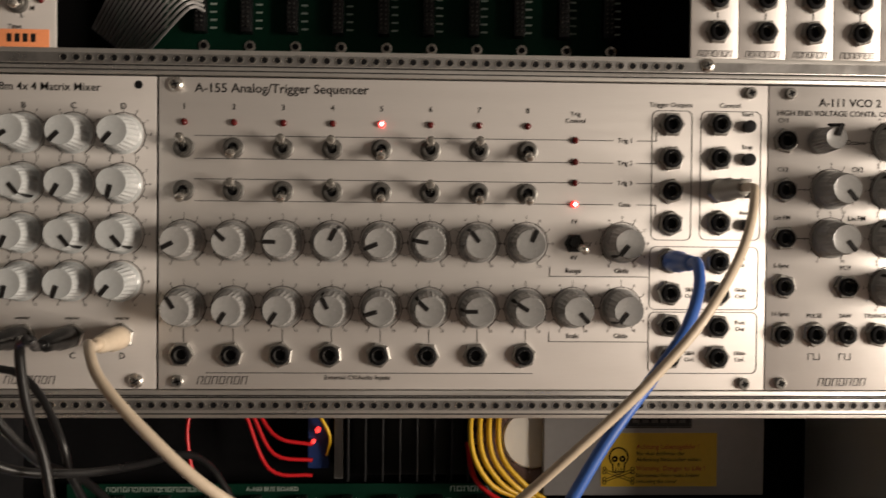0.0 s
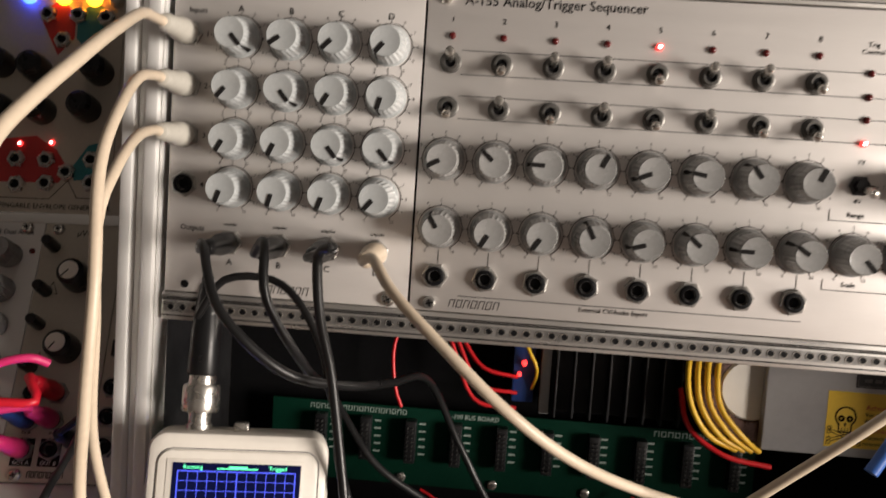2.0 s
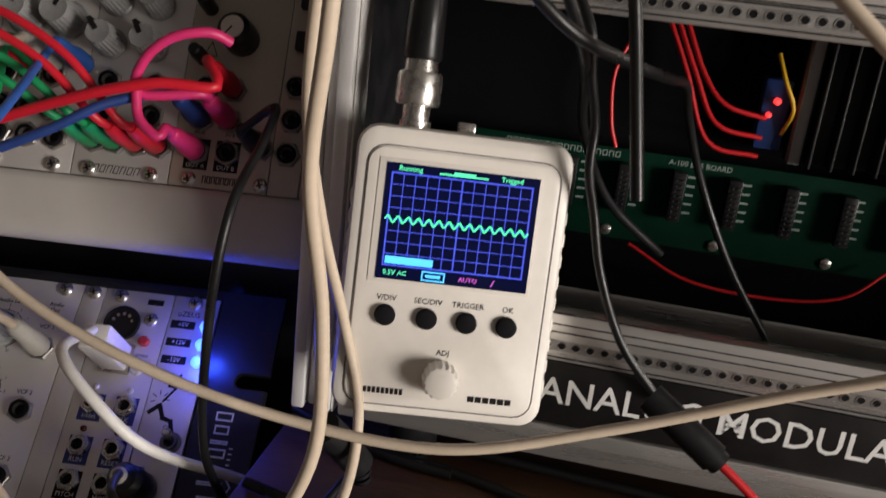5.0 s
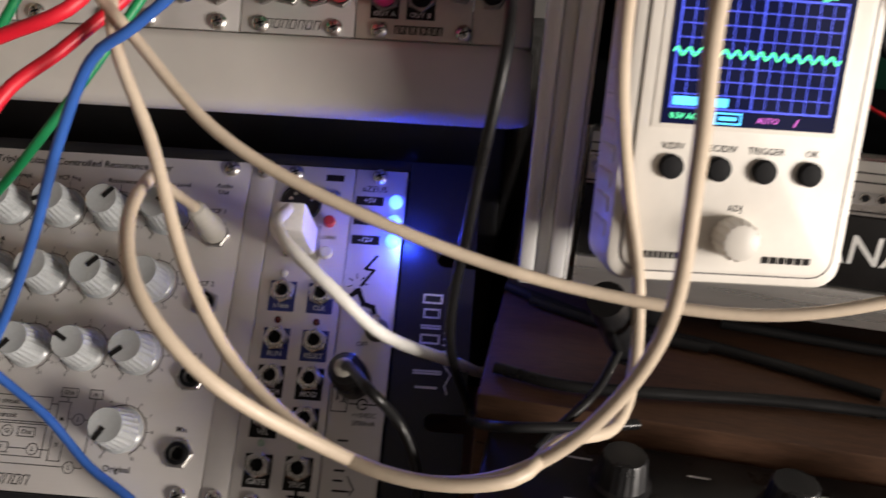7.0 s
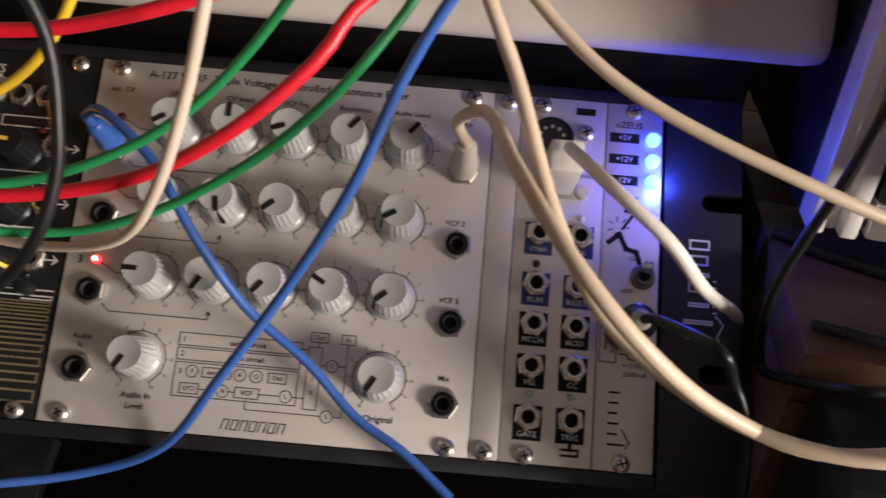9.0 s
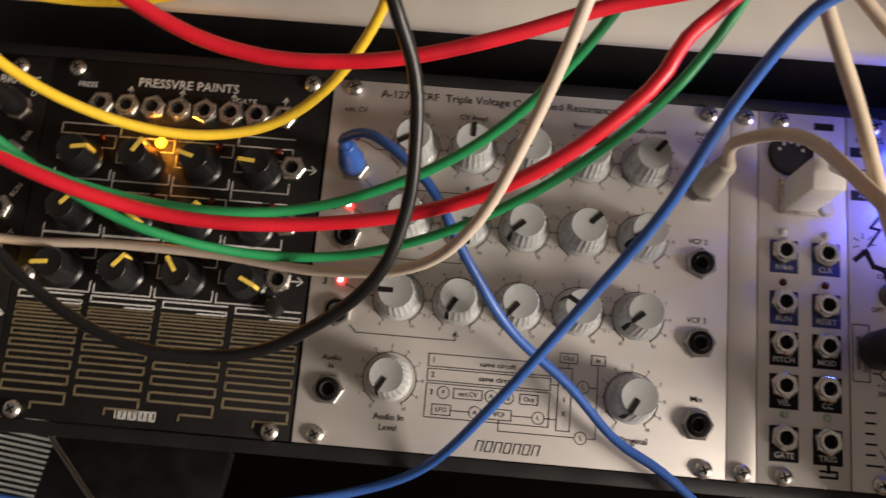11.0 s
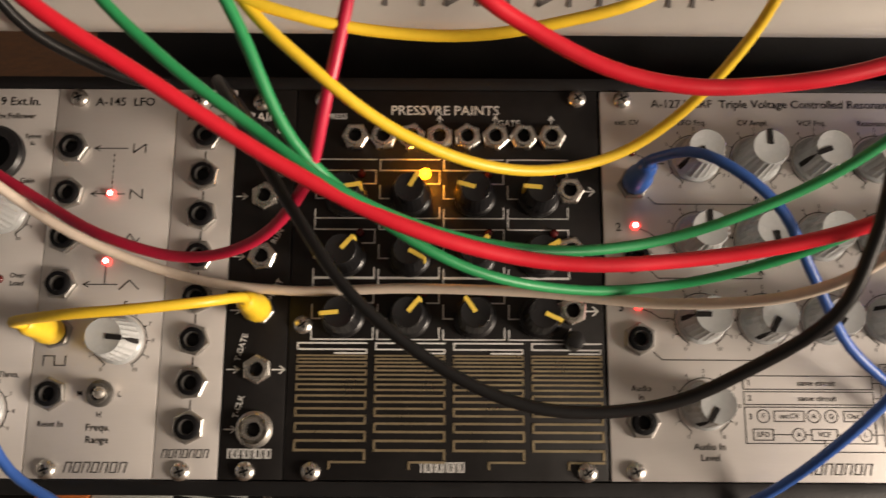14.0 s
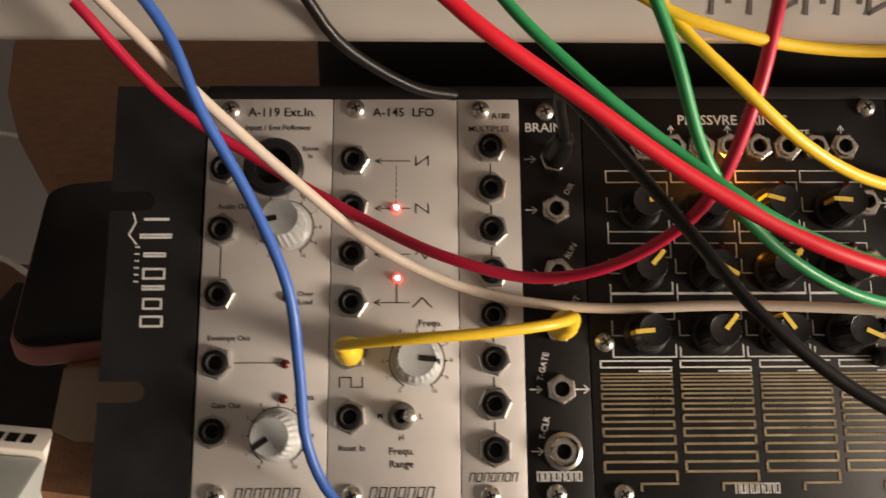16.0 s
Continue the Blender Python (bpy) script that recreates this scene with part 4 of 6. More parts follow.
def hole_strip(y, xa, xb, n_max=300):
    bm = box(B(), W0 + 1, y - 2.0, 0.42, W1 - 1, y + 2.0, 0.7)
    s = part("threaded_strip", bm, strip, case, "steel strip of threaded holes")
    x = W0 + 4
    while x < W1 - 3:
        if xa <= x <= xb:
            h = part("threaded_hole", HOLE_RING, None, s, "", at(x, y, 0.7))
            h2 = part("hole", HOLE_DARK, None, s, "", at(x, y, 0.7))
        x += 5.08


rail(129.2, 132.8, "rail")
rail(133.2, 139.6, "rail")
rail(-3.2, -0.4, "rail")
rail(-12.0, -3.6, "rail")
rail(-132.6, -114.8, "rail")
hole_strip(135.6, -40, 219)
hole_strip(-6.6, -100, 335)
hole_strip(-126.6, -100, 335)
for y in (131.0, 132.95, -2.6, -3.4, -10.2, -118.5, -121.5, -131.2):
    bm = box(B(), W0, y - 0.25, 0.42, W1, y + 0.25, 0.55)
    part("groove", bm, ink, case)
bm = box(B(), W0, -157.5, -4, W1, -132.8, 1.2, 0.5)
sign = part("sign_plate", bm, black_panel, case, "black sign plate with white capitals")
lt = B()
text(lt, "ANALOG MODULAR", -28.5, -144.4, 10.2, "LEFT", z=1.35)
part("white_capitals", lt, white_ink, sign, smooth=0)
bm = box(B(), W0, -171, -150, W1, -157.7, 2.5, 1.2)
part("bottom_profile", bm, alu_case, case, "aluminium bottom profile")
# left side: bright extruded profile with a channel
for x0, x1, z1 in ((-121.5, -116.5, 3.0), (-116.3, -111.8, -1.5), (-111.6, -106.2, 4.0), (-106.0, -104.9, 1.0)):
    bm = box(B(), x0, -171, -12, x1, 275, z1, 0.9)
    part("side_profile", bm, alu_side, case, "bright extruded aluminium side profile")
bm = box(B(), -121.5, -171, -150, -118.5, 275, -12.2, 0.5)
part("side_panel", bm, blk_metal, case)
bm = box(B(), W1, -171, -150, W1 + 12, 275, 2, 0.8)
part("side_profile", bm, alu_side, case)
bm = box(B(), -118, -157, -150, W1, 275, -147, 0)
part("back_panel", bm, case_inside, case)
bm = box(B(), -121.5, 275.2, -150, W1 + 12, 280, 2, 0.8)
part("top_profile", bm, alu_case, case)
for x in (-75, 320):
    for z in (-10, -135):
        bm = lathe(B(), 0, 0, [(9.5, -14), (10, -12), (10, 0)], 24)
        part("rubber_foot", bm, black, case, "", pose(x / 1000, -0.171, z / 1000, -90, 0, 0) @ Matrix.Identity(4))

# bus boards and power parts inside the case
def bus_board(x0, x1, y0, y1, z, conn_y, n, xs, step, title_y):
    bb = thing("bus_board", FACE_A @ at(0, 0, z), "green circuit board with rows of black pin headers inside the case", "circuit board", "bus boards")
    part("board", box(B(), x0, y0, -1.6, x1, y1, 0, 0), pcb, bb)
    lt = B()
    for k in range(n):
        x = xs + step * k
        c = part("pin_header", box(B(), x - 3, conn_y - 12, 0, x + 3, conn_y + 12, 7.5, 0.4), black, bb)
        pins = B()
        for j in range(8):
            for sx in (-1.3, 1.3):
                box(pins, x + sx - 0.3, conn_y - 9.2 + 2.54 * j - 0.3, 7.5, x + sx + 0.3, conn_y - 9.2 + 2.54 * j + 0.3, 9.8)
        # pins get a darker metal that paints in the shade of the case
        tagged(part("pin_contact", pins, nut_dark, c), kind="stuff")
        for j in range(5):
            box(lt, x + 4.2, conn_y - 9 + 4.4 * j, 0.05, x + 8.0, conn_y - 8 + 4.4 * j, 0.12)
    tagged(part("white_legend", lt, shaded_legend, bb, smooth=0), kind="stuff")
    return bb


lower = bus_board(-88, 184, -122.5, -78, -133, -96, 10, -58.8, 25.6, -82)
lt = B()
text(lt, "A-100 BUS BOARD", 12, -81.0, 2.6, "LEFT", z=0.2)
part("board_title", lt, shaded_legend, lower, smooth=0)
for x, y, w, h, n in ((-66, -82.2, 56, 2.4, 18), (128, -82.2, 50, 2.6, 13)):
    lt = B()
    wordmark(lt, x, y, w, h, n, 0.0, 0.45)
    tagged(part("maker_mark", lt, shaded_legend, lower, smooth=0), kind="stuff")
upper = bus_board(-60, 215, 160, 250, -131, 187, 11, -38, 25.2, 0)
for k in range(10):
    x = -12 + 25.4 * k
    ob = part("standoff", lathe(B(), 0, 0, [(3.2, 0), (3.2, 0.6), (1.8, 0.8)], 16), nickel, upper, "", at(x, 168.5, 0))
    part("bore", lathe(B(), 0, 0, [(1.7, 0.8), (1.7, 1.0)], 12), hole, ob)
for k in range(6):
    ob = part("standoff", lathe(B(), 0, 0, [(2.6, 0), (2.6, 1.4), (1.5, 2.0)], 16), nickel, lower, "", at(-12 + 52 * k, -118.5, 0))

sink = thing("heat_sink", FACE_A @ at(0, 0, -130), "black finned heat sink with bright edges on the power supply", "heat sink")
part("base_plate", box(B(), 62, -72, -6, 142, -12, 0, 0.5), blk_metal, sink)
for k in range(8):
    part("fin", box(B(), 70 + 9.5 * k, -72, 0.2, 71.0 + 9.5 * k, -12, 14, 0.2), blk_metal, sink)
part("bracket", box(B(), 62.5, -72, 0.2, 67.5, -12, 8, 0.3), grey_steel, sink)

tor = thing("toroidal_transformer", FACE_A @ at(171, -46, -135), "round wound transformer with a pale top beside the heat sink", "transformer")
part("winding", lathe(B(), 0, 0, [(30, 0), (33, 4), (33, 22), (28, 28), (18, 28), (14, 24)], 88, 1.0, (1, 2, 3, 4)), copper, tor)
part("top_disc", lathe(B(), 0, 0, [(16.5, 20), (16.5, 27.5), (15.5, 28.6), (4, 28.6)], 32), scope_white, tor, "white paper disc")

box_psu = thing("power_supply_box", FACE_A @ at(2, 9.7, -128), "grey sheet steel power supply cover with a yellow warning sticker", "power supply")
part("cover", box(B(), 174, -85, 0, 294, -14, 28, 1.0), grey_steel, box_psu)
stk = part("warning_sticker", box(B(), 205, -80, 28.02, 268, -51, 28.2, 0), sticker_yellow, box_psu, "yellow danger sticker with a skull symbol")
lt = B()
text(lt, "Achtung Lebensgefahr !", 224, -58.5, 2.6, "LEFT", z=28.4)
text(lt, "Warning, Danger to Life !", 224, -70.2, 2.6, "LEFT", z=28.4)
part("red_lettering", lt, sticker_red, stk, smooth=0)
lt = B()
for y, t in ((-62.2, "Vor dem Entfernen der"), (-65.4, "Abdeckung Netzstecker ziehen"), (-74.0, "Disconnect from mains before"), (-77.2, "removing the cover")):
    text(lt, t, 224, y, 2.0, "LEFT", z=28.4)
part("black_lettering", lt, ink, stk, smooth=0)
lt = B()
ring_line(lt, 214.5, -64.0, 5.0, -50, 230, 0.7, 28.4)
poly(lt, [(211.3, -67.8), (211.5, -72), (217.5, -72), (217.7, -67.8)], 0.7, False, 28.4)
for x in (212.4, 216.6):
    ring_line(lt, x, -65.0, 1.1, 0, 360, 1.0, 28.4, 10)
strip_line(lt, 214.5, -67.6, 214.5, -68.6, 0.9, 28.4)
for k in range(3):
    strip_line(lt, 213 + 1.5 * k, -70.0, 213 + 1.5 * k, -71.6, 0.4, 28.4)
for s in (-1, 1):
    for o in (-0.7, 0.7):
        strip_line(lt, 214.5 - 7.2, -74 - s * 2.6 + o, 214.5 + 7.2, -74 + s * 2.6 + o, 0.4, 28.4)
    for e in (-1, 1):
        for o in (-1.0, 1.0):
            ring_line(lt, 214.5 + e * 7.6, -74 + e * s * 2.8 + o, 0.9, 0, 360, 0.4, 28.4, 8)
part("skull_symbol", lt, ink, stk, smooth=0)
pl = part("rating_plate", box(B(), 218, -48.5, 28.02, 254, -36, 28.3, 0), black, box_psu, "small black rating plate")
lt = B()
for k in range(6):
    box(lt, 222 + 5 * k, -45.5, 28.35, 225.6 + 5 * k, -43.8, 28.45)
frame_box(lt, 218.8, -47.7, 253.2, -36.8, 0.4)
for v in lt.verts:
    v.co.z = max(v.co.z, 28.4)
part("pale_print", lt, greyink, pl, smooth=0)

# ---- the white case with two rows of modules ----
white = thing("sloped_case", FACE_M, "white plastic sloped case with rounded front lip and two module rows", "synthesizer case")
ML, MR = -500.0, 54.5


def profile_body(name, pts, x0, x1, material, parent, rnd_end=7.0, label=""):
    """Extrudes a closed outline along the width with softened ends."""
    bm = B()
    rings = []
    cy = sum(p[0] for p in pts) / len(pts)
    cz = sum(p[1] for p in pts) / len(pts)
    for x, k in ((x0, 0.86), (x0 + 1.5, 0.93), (x0 + rnd_end, 1), (x1 - rnd_end, 1), (x1 - 1.5, 0.93), (x1, 0.86)):
        rings.append([bm.verts.new((x, cy + (y - cy) * k, cz + (z - cz) * k)) for y, z in pts])
    n = len(pts)
    for a, b in zip(rings, rings[1:]):
        for i in range(n):
            bm.faces.new((a[i], a[(i + 1) % n], b[(i + 1) % n], b[i]))
    bm.faces.new(rings[0][::-1])
    bm.faces.new(rings[-1])
    bmesh.ops.recalc_face_normals(bm, faces=bm.faces)
    return part(name, bm, material, parent, label, smooth=50)


lip = profile_body("front_lip", [(-3.6, 0.2), (-4.2, 1.2), (-7, 1.8), (-22, 1.8), (-27, 0.8), (-30, -1.5), (-31, -5), (-28, -12), (-8, -54), (-3.6, -56)], ML, MR, case_white, white, 7, "white rounded front lip")
lt = B()
for k, (w, h) in enumerate(((5, 9), (1.2, 9), (6, 9), (5, 9), (6.5, 9), (6, 9), (5.5, 6), (5.5, 6), (5.5, 9), (1.2, 6), (5.5, 6))):
    x = -262 + 9.2 * k
    if w < 2:
        strip_line(lt, x + 2, -23, x + 2, -23 + h, 1.2, 2.1)
    else:
        poly(lt, [(x, -23), (x, -23 + h), (x + w, -23 + h), (x + w, -23 + 0.35 * h)], 1.2, k % 3 == 2, 2.1)
part("raised_mark", lt, greyink, lip, "grey maker's mark as plain bars", smooth=0)
part("side_wall", box(B(), MR - 8.5, -4, -60, MR - 0.5, 135, 1.2, 2), case_white, white)
part("side_wall", box(B(), ML + 0.5, -4, -60, ML + 8.5, 135, 1.2, 2), case_white, white)
UP = FACE_M @ at(0, 131.5, 0) @ pose(0, 0, 0, 14, 0, 0)
part("centre_bar", box(B(), ML + 8, 125.4, -20, MR - 8, 131.2, 0.5, 0.5), alu_case, white, "satin aluminium centre bar")
# added black block down to the desk, in place of the shade beneath the lip
body = part("lower_body", box(B(), -575, 66, DESK * 1000 + 0.3, -136, 300, 84, 3), blk_metal, white, "added black block standing in for the shade under the case")
body.matrix_basis = FACE_M.inverted()

# modules of the white case, lower row
uvca = panel("amplifier_module", FACE_M, -7.8, 40.6, 128.5, "pale dual amplifier panel with black knobs and trimmers", cream_panel, -3.0)
dk = B()
text(dk, "\u00b5VCA", 22, 123.6, 3.2)
bm = lathe(B(), 0, 0, [(7.2, 0), (7.2, 7), (6.6, 13), (4.6, 14.5)], 28)
VK = to_mesh("knob", bm, black)
VC = to_mesh("cap", lathe(B(), 0, 0, [(4.6, 14.0), (4.6, 15.0), (4.0, 15.3)], 24), scope_white)
VP = to_mesh("pointer", box(B(), -0.3, 0, 15.3, 0.3, 4.2, 15.5), ink)
TRIM = to_mesh("trimmer", lathe(B(), 0, 0, [(3.0, 0), (3.0, 9), (2.6, 12), (1.6, 12.6)], 18, 0.25, (1, 2)), black)
for y, d in ((99.0, -140), (63.0, -145)):
    k = part("knob", VK, None, uvca, "", at(21.5, y, 0, -d))
    part("cap", VC, None, k, "pale knob cap")
    part("pointer", VP, None, k)
    poly(dk, [(6.5, y - 8), (12, y - 8), (9.2, y - 2)], 0.35, True)
for y in (115.5, 92.0, 75.0, 53.5):
    part("trimmer", TRIM, None, uvca, "", at(6.5, y))
for x, y in ((21.5, 41.5), (21.5, 28.5), (10.0, 14.5), (22.6, 15.0), (36.0, 18.5), (10.0, 41.0), (10.0, 28.0)):
    jack(uvca, x, y, turn=x + y)
for x, t in ((10.0, "OUT A"), (22.6, "OUT B")):
    b2 = box(B(), x - 5, 7.2, 0.03, x + 5, 20, 0.1)
    part("label_block", b2, ink, uvca, smooth=0)
    lt = B()
    text(lt, t, x, 8.8, 1.8, z=0.2)
    part("white_lettering", lt, white_ink, uvca, smooth=0)
text(dk, "IN A", 10.0, 22.6, 1.6)
text(dk, "IN B", 22.6, 22.6, 1.6)
wordmark(dk, 14.0, 2.2, 17.0, 2.6, 9, 0.0, 0.45)
for x, y in ((8.5, 3.0), (38.0, 3.2), (7.0, 125.4)):
    screw(uvca, x, y)
finish(uvca, dk)

adsr = panel("envelope_module", FACE_M, -48.6, 40.6, 128.5, "brushed aluminium dual envelope panel with eight dark grey knobs", None, -3.0)
dk, fn = B(), B()
text(dk, "A-140-2 Dual ADSR", 22, 123.0, 2.4)
for c, x in enumerate((8.0, 26.0)):
    for y in (110, 92, 74, 56):
        knob(adsr, x, y, -40 + 9 * c, KNOB_SMALL, scale=1.15)
for x, y in ((10, 40), (30, 40), (10, 27), (30, 27), (8, 15), (17, 15), (26, 15), (35, 15)):
    jack(adsr, x, y, turn=3 * x)
led(adsr, 17.0, 113.5, led_red_on, 0.8)
led(adsr, 36.5, 113.0, led_red_off)
wordmark(dk, 9.0, 2.0, 20.0, 3.0)
for x, y in ((7.5, 3.0), (33.4, 3.0), (32.0, 125.6), (7.0, 125.6)):
    screw(adsr, x, y)
finish(adsr, dk, fn)

sw2 = panel("switch_module", FACE_M, 33.0, 12.6, 128.5, "narrow pale panel with small black switches", cream_panel, -3.0)
for y in (100, 82, 64):
    part("slide_switch", box(B(), 3.5, y - 4, 0, 8.5, y + 4, 4, 0.6), black, sw2)
jack(sw2, 6.3, 45)
jack(sw2, 6.3, 31)
jack(sw2, 6.3, 17)
for x0 in (-89.2, -129.8):
    fm = panel("voice_module", FACE_M, x0, 40.4, 128.5, "brushed aluminium voice panel with sockets and knobs", None, -3.0)
    for r, y in enumerate((108, 86, 64)):
        for x in (11, 29):
            knob(fm, x, y, 30 * r - 40)
    for x, y in ((7, 40), (17, 40), (27, 40), (7, 26), (17, 26), (27, 26), (8, 14), (20, 14), (32, 14)):
        jack(fm, x, y, turn=x)
    screw(fm, 7.5, 3)
    screw(fm, 33, 3)
part("cover_strip", box(B(), ML + 9, -3, -2, -130.5, 125.5, 0, 0.3), alu, white, "blank aluminium panels further along")

# upper row
ping = panel("envelope_generator_module", UP, -48.5, 71.2, 128.5, "cream envelope generator panel with red and teal blocks", cream_panel, -3.0)
dk = B()
text(dk, "PINGABLE ENVELOPE GENERATOR", 43, 6.0, 2.6)


def fill(bm, pts, z=0.08):
    bm.faces.new([bm.verts.new((x, y, z)) for x, y in pts])


for name, ink_block, pts in (("red_block", red_panel, [(3, 39.5), (31, 43), (42, 36), (49, 25), (44, 18.5), (3, 18)]),
                             ("red_block", red_panel, [(27, 108), (38, 118.5), (46, 108), (46, 96), (38, 86.5)]),
                             ("teal_block", teal_panel, [(49, 25), (58, 39), (68, 42), (68, 22), (52, 20)]),
                             ("teal_block", teal_panel, [(47, 108), (55, 118), (62, 112), (64, 98), (55, 88), (47, 96)])):
    bm = B()
    fill(bm, pts)
    part(name, bm, ink_block, ping, smooth=0)
for x, y in ((8, 29.9), (21.9, 30.3), (37.2, 30.5), (48, 24.3), (60.4, 31.3), (9.2, 16.6), (23, 17), (37.9, 18.1), (60.9, 19.1), (31.5, 108.5), (47.3, 108.8), (40.3, 94.8), (58.2, 94), (62, 108)):
    jack(ping, x, y, dark=False, bright=True, turn=x * 3)
for x, y in ((33, 56), (56, 58), (29, 78), (61, 78), (12, 56), (10, 80)):
    k = part("knob", VK, None, ping, "", at(x, y, 0, x))
    part("pointer", VP, None, k)
for x, m in ((21, led_blue_on), (38.9, led_amber_on), (55, led_amber_on), (66.5, led_white)):
    led(ping, x, 118.0, m, 2.8)
led(ping, 23.1, 38.5, led_red_on)
led(ping, 39.2, 39.5, led_red_on)
screw(ping, 7.3, 3.4)
screw(ping, 64, 3.4)
poly(dk, [(3, 10), (40, 10), (49, 20)], 0.4)
poly(dk, [(49, 20), (54, 11), (68, 11)], 0.4)
finish(ping, dk)
pico = panel("utility_module", UP, -64.2, 15.4, 128.5, "very narrow black utility panel", black_panel, -3.0)
for y in (22, 38, 54, 70):
    jack(pico, 7, y, dark=False, bright=True)
lt = B()
text(lt, "pico", 7.5, 8.0, 3.0)
finish(pico, light=lt)
screw(pico, 7, 3.2)
panel("blank_panel", UP, 22.9, 22.6, 128.5, "pale blanking panel at the row end", cream_panel, -3.0)
part("upper_cover", box(B(), ML + 9, -3, -2, -64.6, 125.5, 0, 0.3), alu, white, "", FACE_M.inverted() @ UP)
for xx in (MR - 8.5, ML + 0.5):
    part("upper_side_wall", box(B(), xx, -4, -50, xx + 8, 133, 1.2, 2), case_white, white, "", FACE_M.inverted() @ UP)
part("top_bar", box(B(), ML + 1, 126, -50, MR - 1, 140, 1.0, 3), case_white, white, "", FACE_M.inverted() @ UP)

# ---- the pocket oscilloscope ----
sc = thing("pocket_oscilloscope", FACE_S, "off-white pocket oscilloscope with a lit blue grid screen", "oscilloscope")


def soft_plate(x0, y0, x1, y1, z0, z1, r, edge, seg=6):
    """Plate with rounded corners and softened front edge."""
    bm = B()
    rings = []
    for inset, z in ((0.8, z0), (0, z0 + 1.0), (0, z1 - edge), (edge * 0.3, z1 - edge * 0.3), (edge, z1)):
        ring = []
        for cx, cy, a in ((x1 - r, y1 - r, 0), (x0 + r, y1 - r, 90), (x0 + r, y0 + r, 180), (x1 - r, y0 + r, 270)):
            for i in range(seg + 1):
                t = radians(a + 90 * i / seg)
                ring.append(bm.verts.new((cx + (r - inset) * math.cos(t), cy + (r - inset) * math.sin(t), z)))
        rings.append(ring)
    n = len(rings[0])
    for a, b in zip(rings, rings[1:]):
        for i in range(n):
            bm.faces.new((a[i], a[(i + 1) % n], b[(i + 1) % n], b[i]))
    bm.faces.new(rings[-1])
    bm.faces.new(rings[0][::-1])
    return bm


part("housing", soft_plate(-12.6, -46.0, 58.4, 50.0, -23, -0.6, 7.5, 3.0), scope_white, sc)
for s, x in ((0, -13.2), (1, 57.6)):
    for k in range(9):
        part("grip_rib", box(B(), x, -34 + 7.2 * k, -19, x + 1.4, -29.4 + 7.2 * k, -4, 0.5), scope_white, sc)
gb = B()
rounded(gb, -8.8, -42.3, 54.6, 43.5, 6.0, 0.45)
for v in gb.verts:
    v.co.z = -0.52
part("bezel_groove", gb, greyink, sc, smooth=0)
part("face_plate", soft_plate(-8.2, -41.7, 54.0, 42.9, -1.5, 0.2, 5.5, 0.4), scope_white, sc)
part("screen_recess", box(B(), -4.6, -0.9, 0.22, 48.6, 39.6, 0.5, 0.1), scope_white, sc)
glass = mat("dark_screen_glass", (0.002, 0.002, 0.006), 0.35, 0, 0.1, 50, emit=(0.01, 0.02, 0.16), power=0.22, spec=0.08)
glow_blue = mat("screen_grid_light", (0.02, 0.03, 0.3), 0.3, 0, 0.1, 50, emit=(0.10, 0.13, 0.95), power=1.3)
glow_green = mat("screen_trace_light", (0.1, 0.4, 0.2), 0.3, 0, 0.1, 50, emit=(0.12, 0.95, 0.40), power=1.8)
glow_cyan = mat("screen_cyan_light", (0.1, 0.4, 0.6), 0.3, 0, 0.1, 50, emit=(0.10, 0.55, 1.0), power=1.9)
glow_pink = mat("screen_pink_light", (0.4, 0.1, 0.4), 0.3, 0, 0.1, 50, emit=(0.8, 0.12, 0.75), power=1.0)
scr = part("screen", box(B(), -2.2, 0.4, 0.5, 47.6, 38.2, 0.75), glass, sc, "lit dark blue screen")
gl = B()
for k in range(13):
    x = -0.2 + 45.6 * k / 12
    strip_line(gl, x, 5.0, x, 35.0, 0.5 if k in (0, 12, 6) else 0.26, 0.8)
for k in range(9):
    y = 5.0 + 30 * k / 8
    strip_line(gl, -0.2, y, 45.4, y, 0.5 if k in (0, 8) else 0.26, 0.8)
tagged(part("screen_grid", gl, glow_blue, scr, "blue grid", smooth=0), kind="stuff")
tr = B()
pts = [(-1.0 + 46.6 * i / 150, 20.0 + 0.95 * math.sin(i / 150 * 2 * math.pi * 14)) for i in range(151)]
poly(tr, pts, 0.55, False, 0.9)
part("trace", tr, glow_green, scr, "green wave trace", smooth=0)
tx = B()
text(tx, "Running", 5.5, 36.6, 1.7, z=0.9)
strip_line(tx, 15, 36.2, 30.5, 36.2, 0.5, 0.9)
strip_line(tx, 20, 36.7, 26, 36.7, 1.0, 0.9)
text(tx, "Trigged", 38.5, 36.6, 1.7, z=0.9)
text(tx, "0.5V AC", 4.0, 2.6, 1.6, z=0.9)
part("status_text", tx, glow_green, scr, smooth=0)
tx = B()
box(tx, 0.4, 5.6, 0.85, 16.0, 8.0, 0.95)
frame_box(tx, 13.0, 1.2, 20.2, 4.0, 0.45)
strip_line(tx, 14.5, 2.6, 18.5, 2.6, 1.0)
for v in tx.verts:
    v.co.z = max(v.co.z, 0.92)
part("screen_frame", tx, glow_cyan, scr, smooth=0)
tx = B()
text(tx, "AUTO", 28.0, 2.6, 1.6, z=0.9)
strip_line(tx, 35.8, 1.6, 36.6, 3.4, 0.4, 0.9)
part("pink_text", tx, glow_pink, scr, smooth=0)
dk = B()
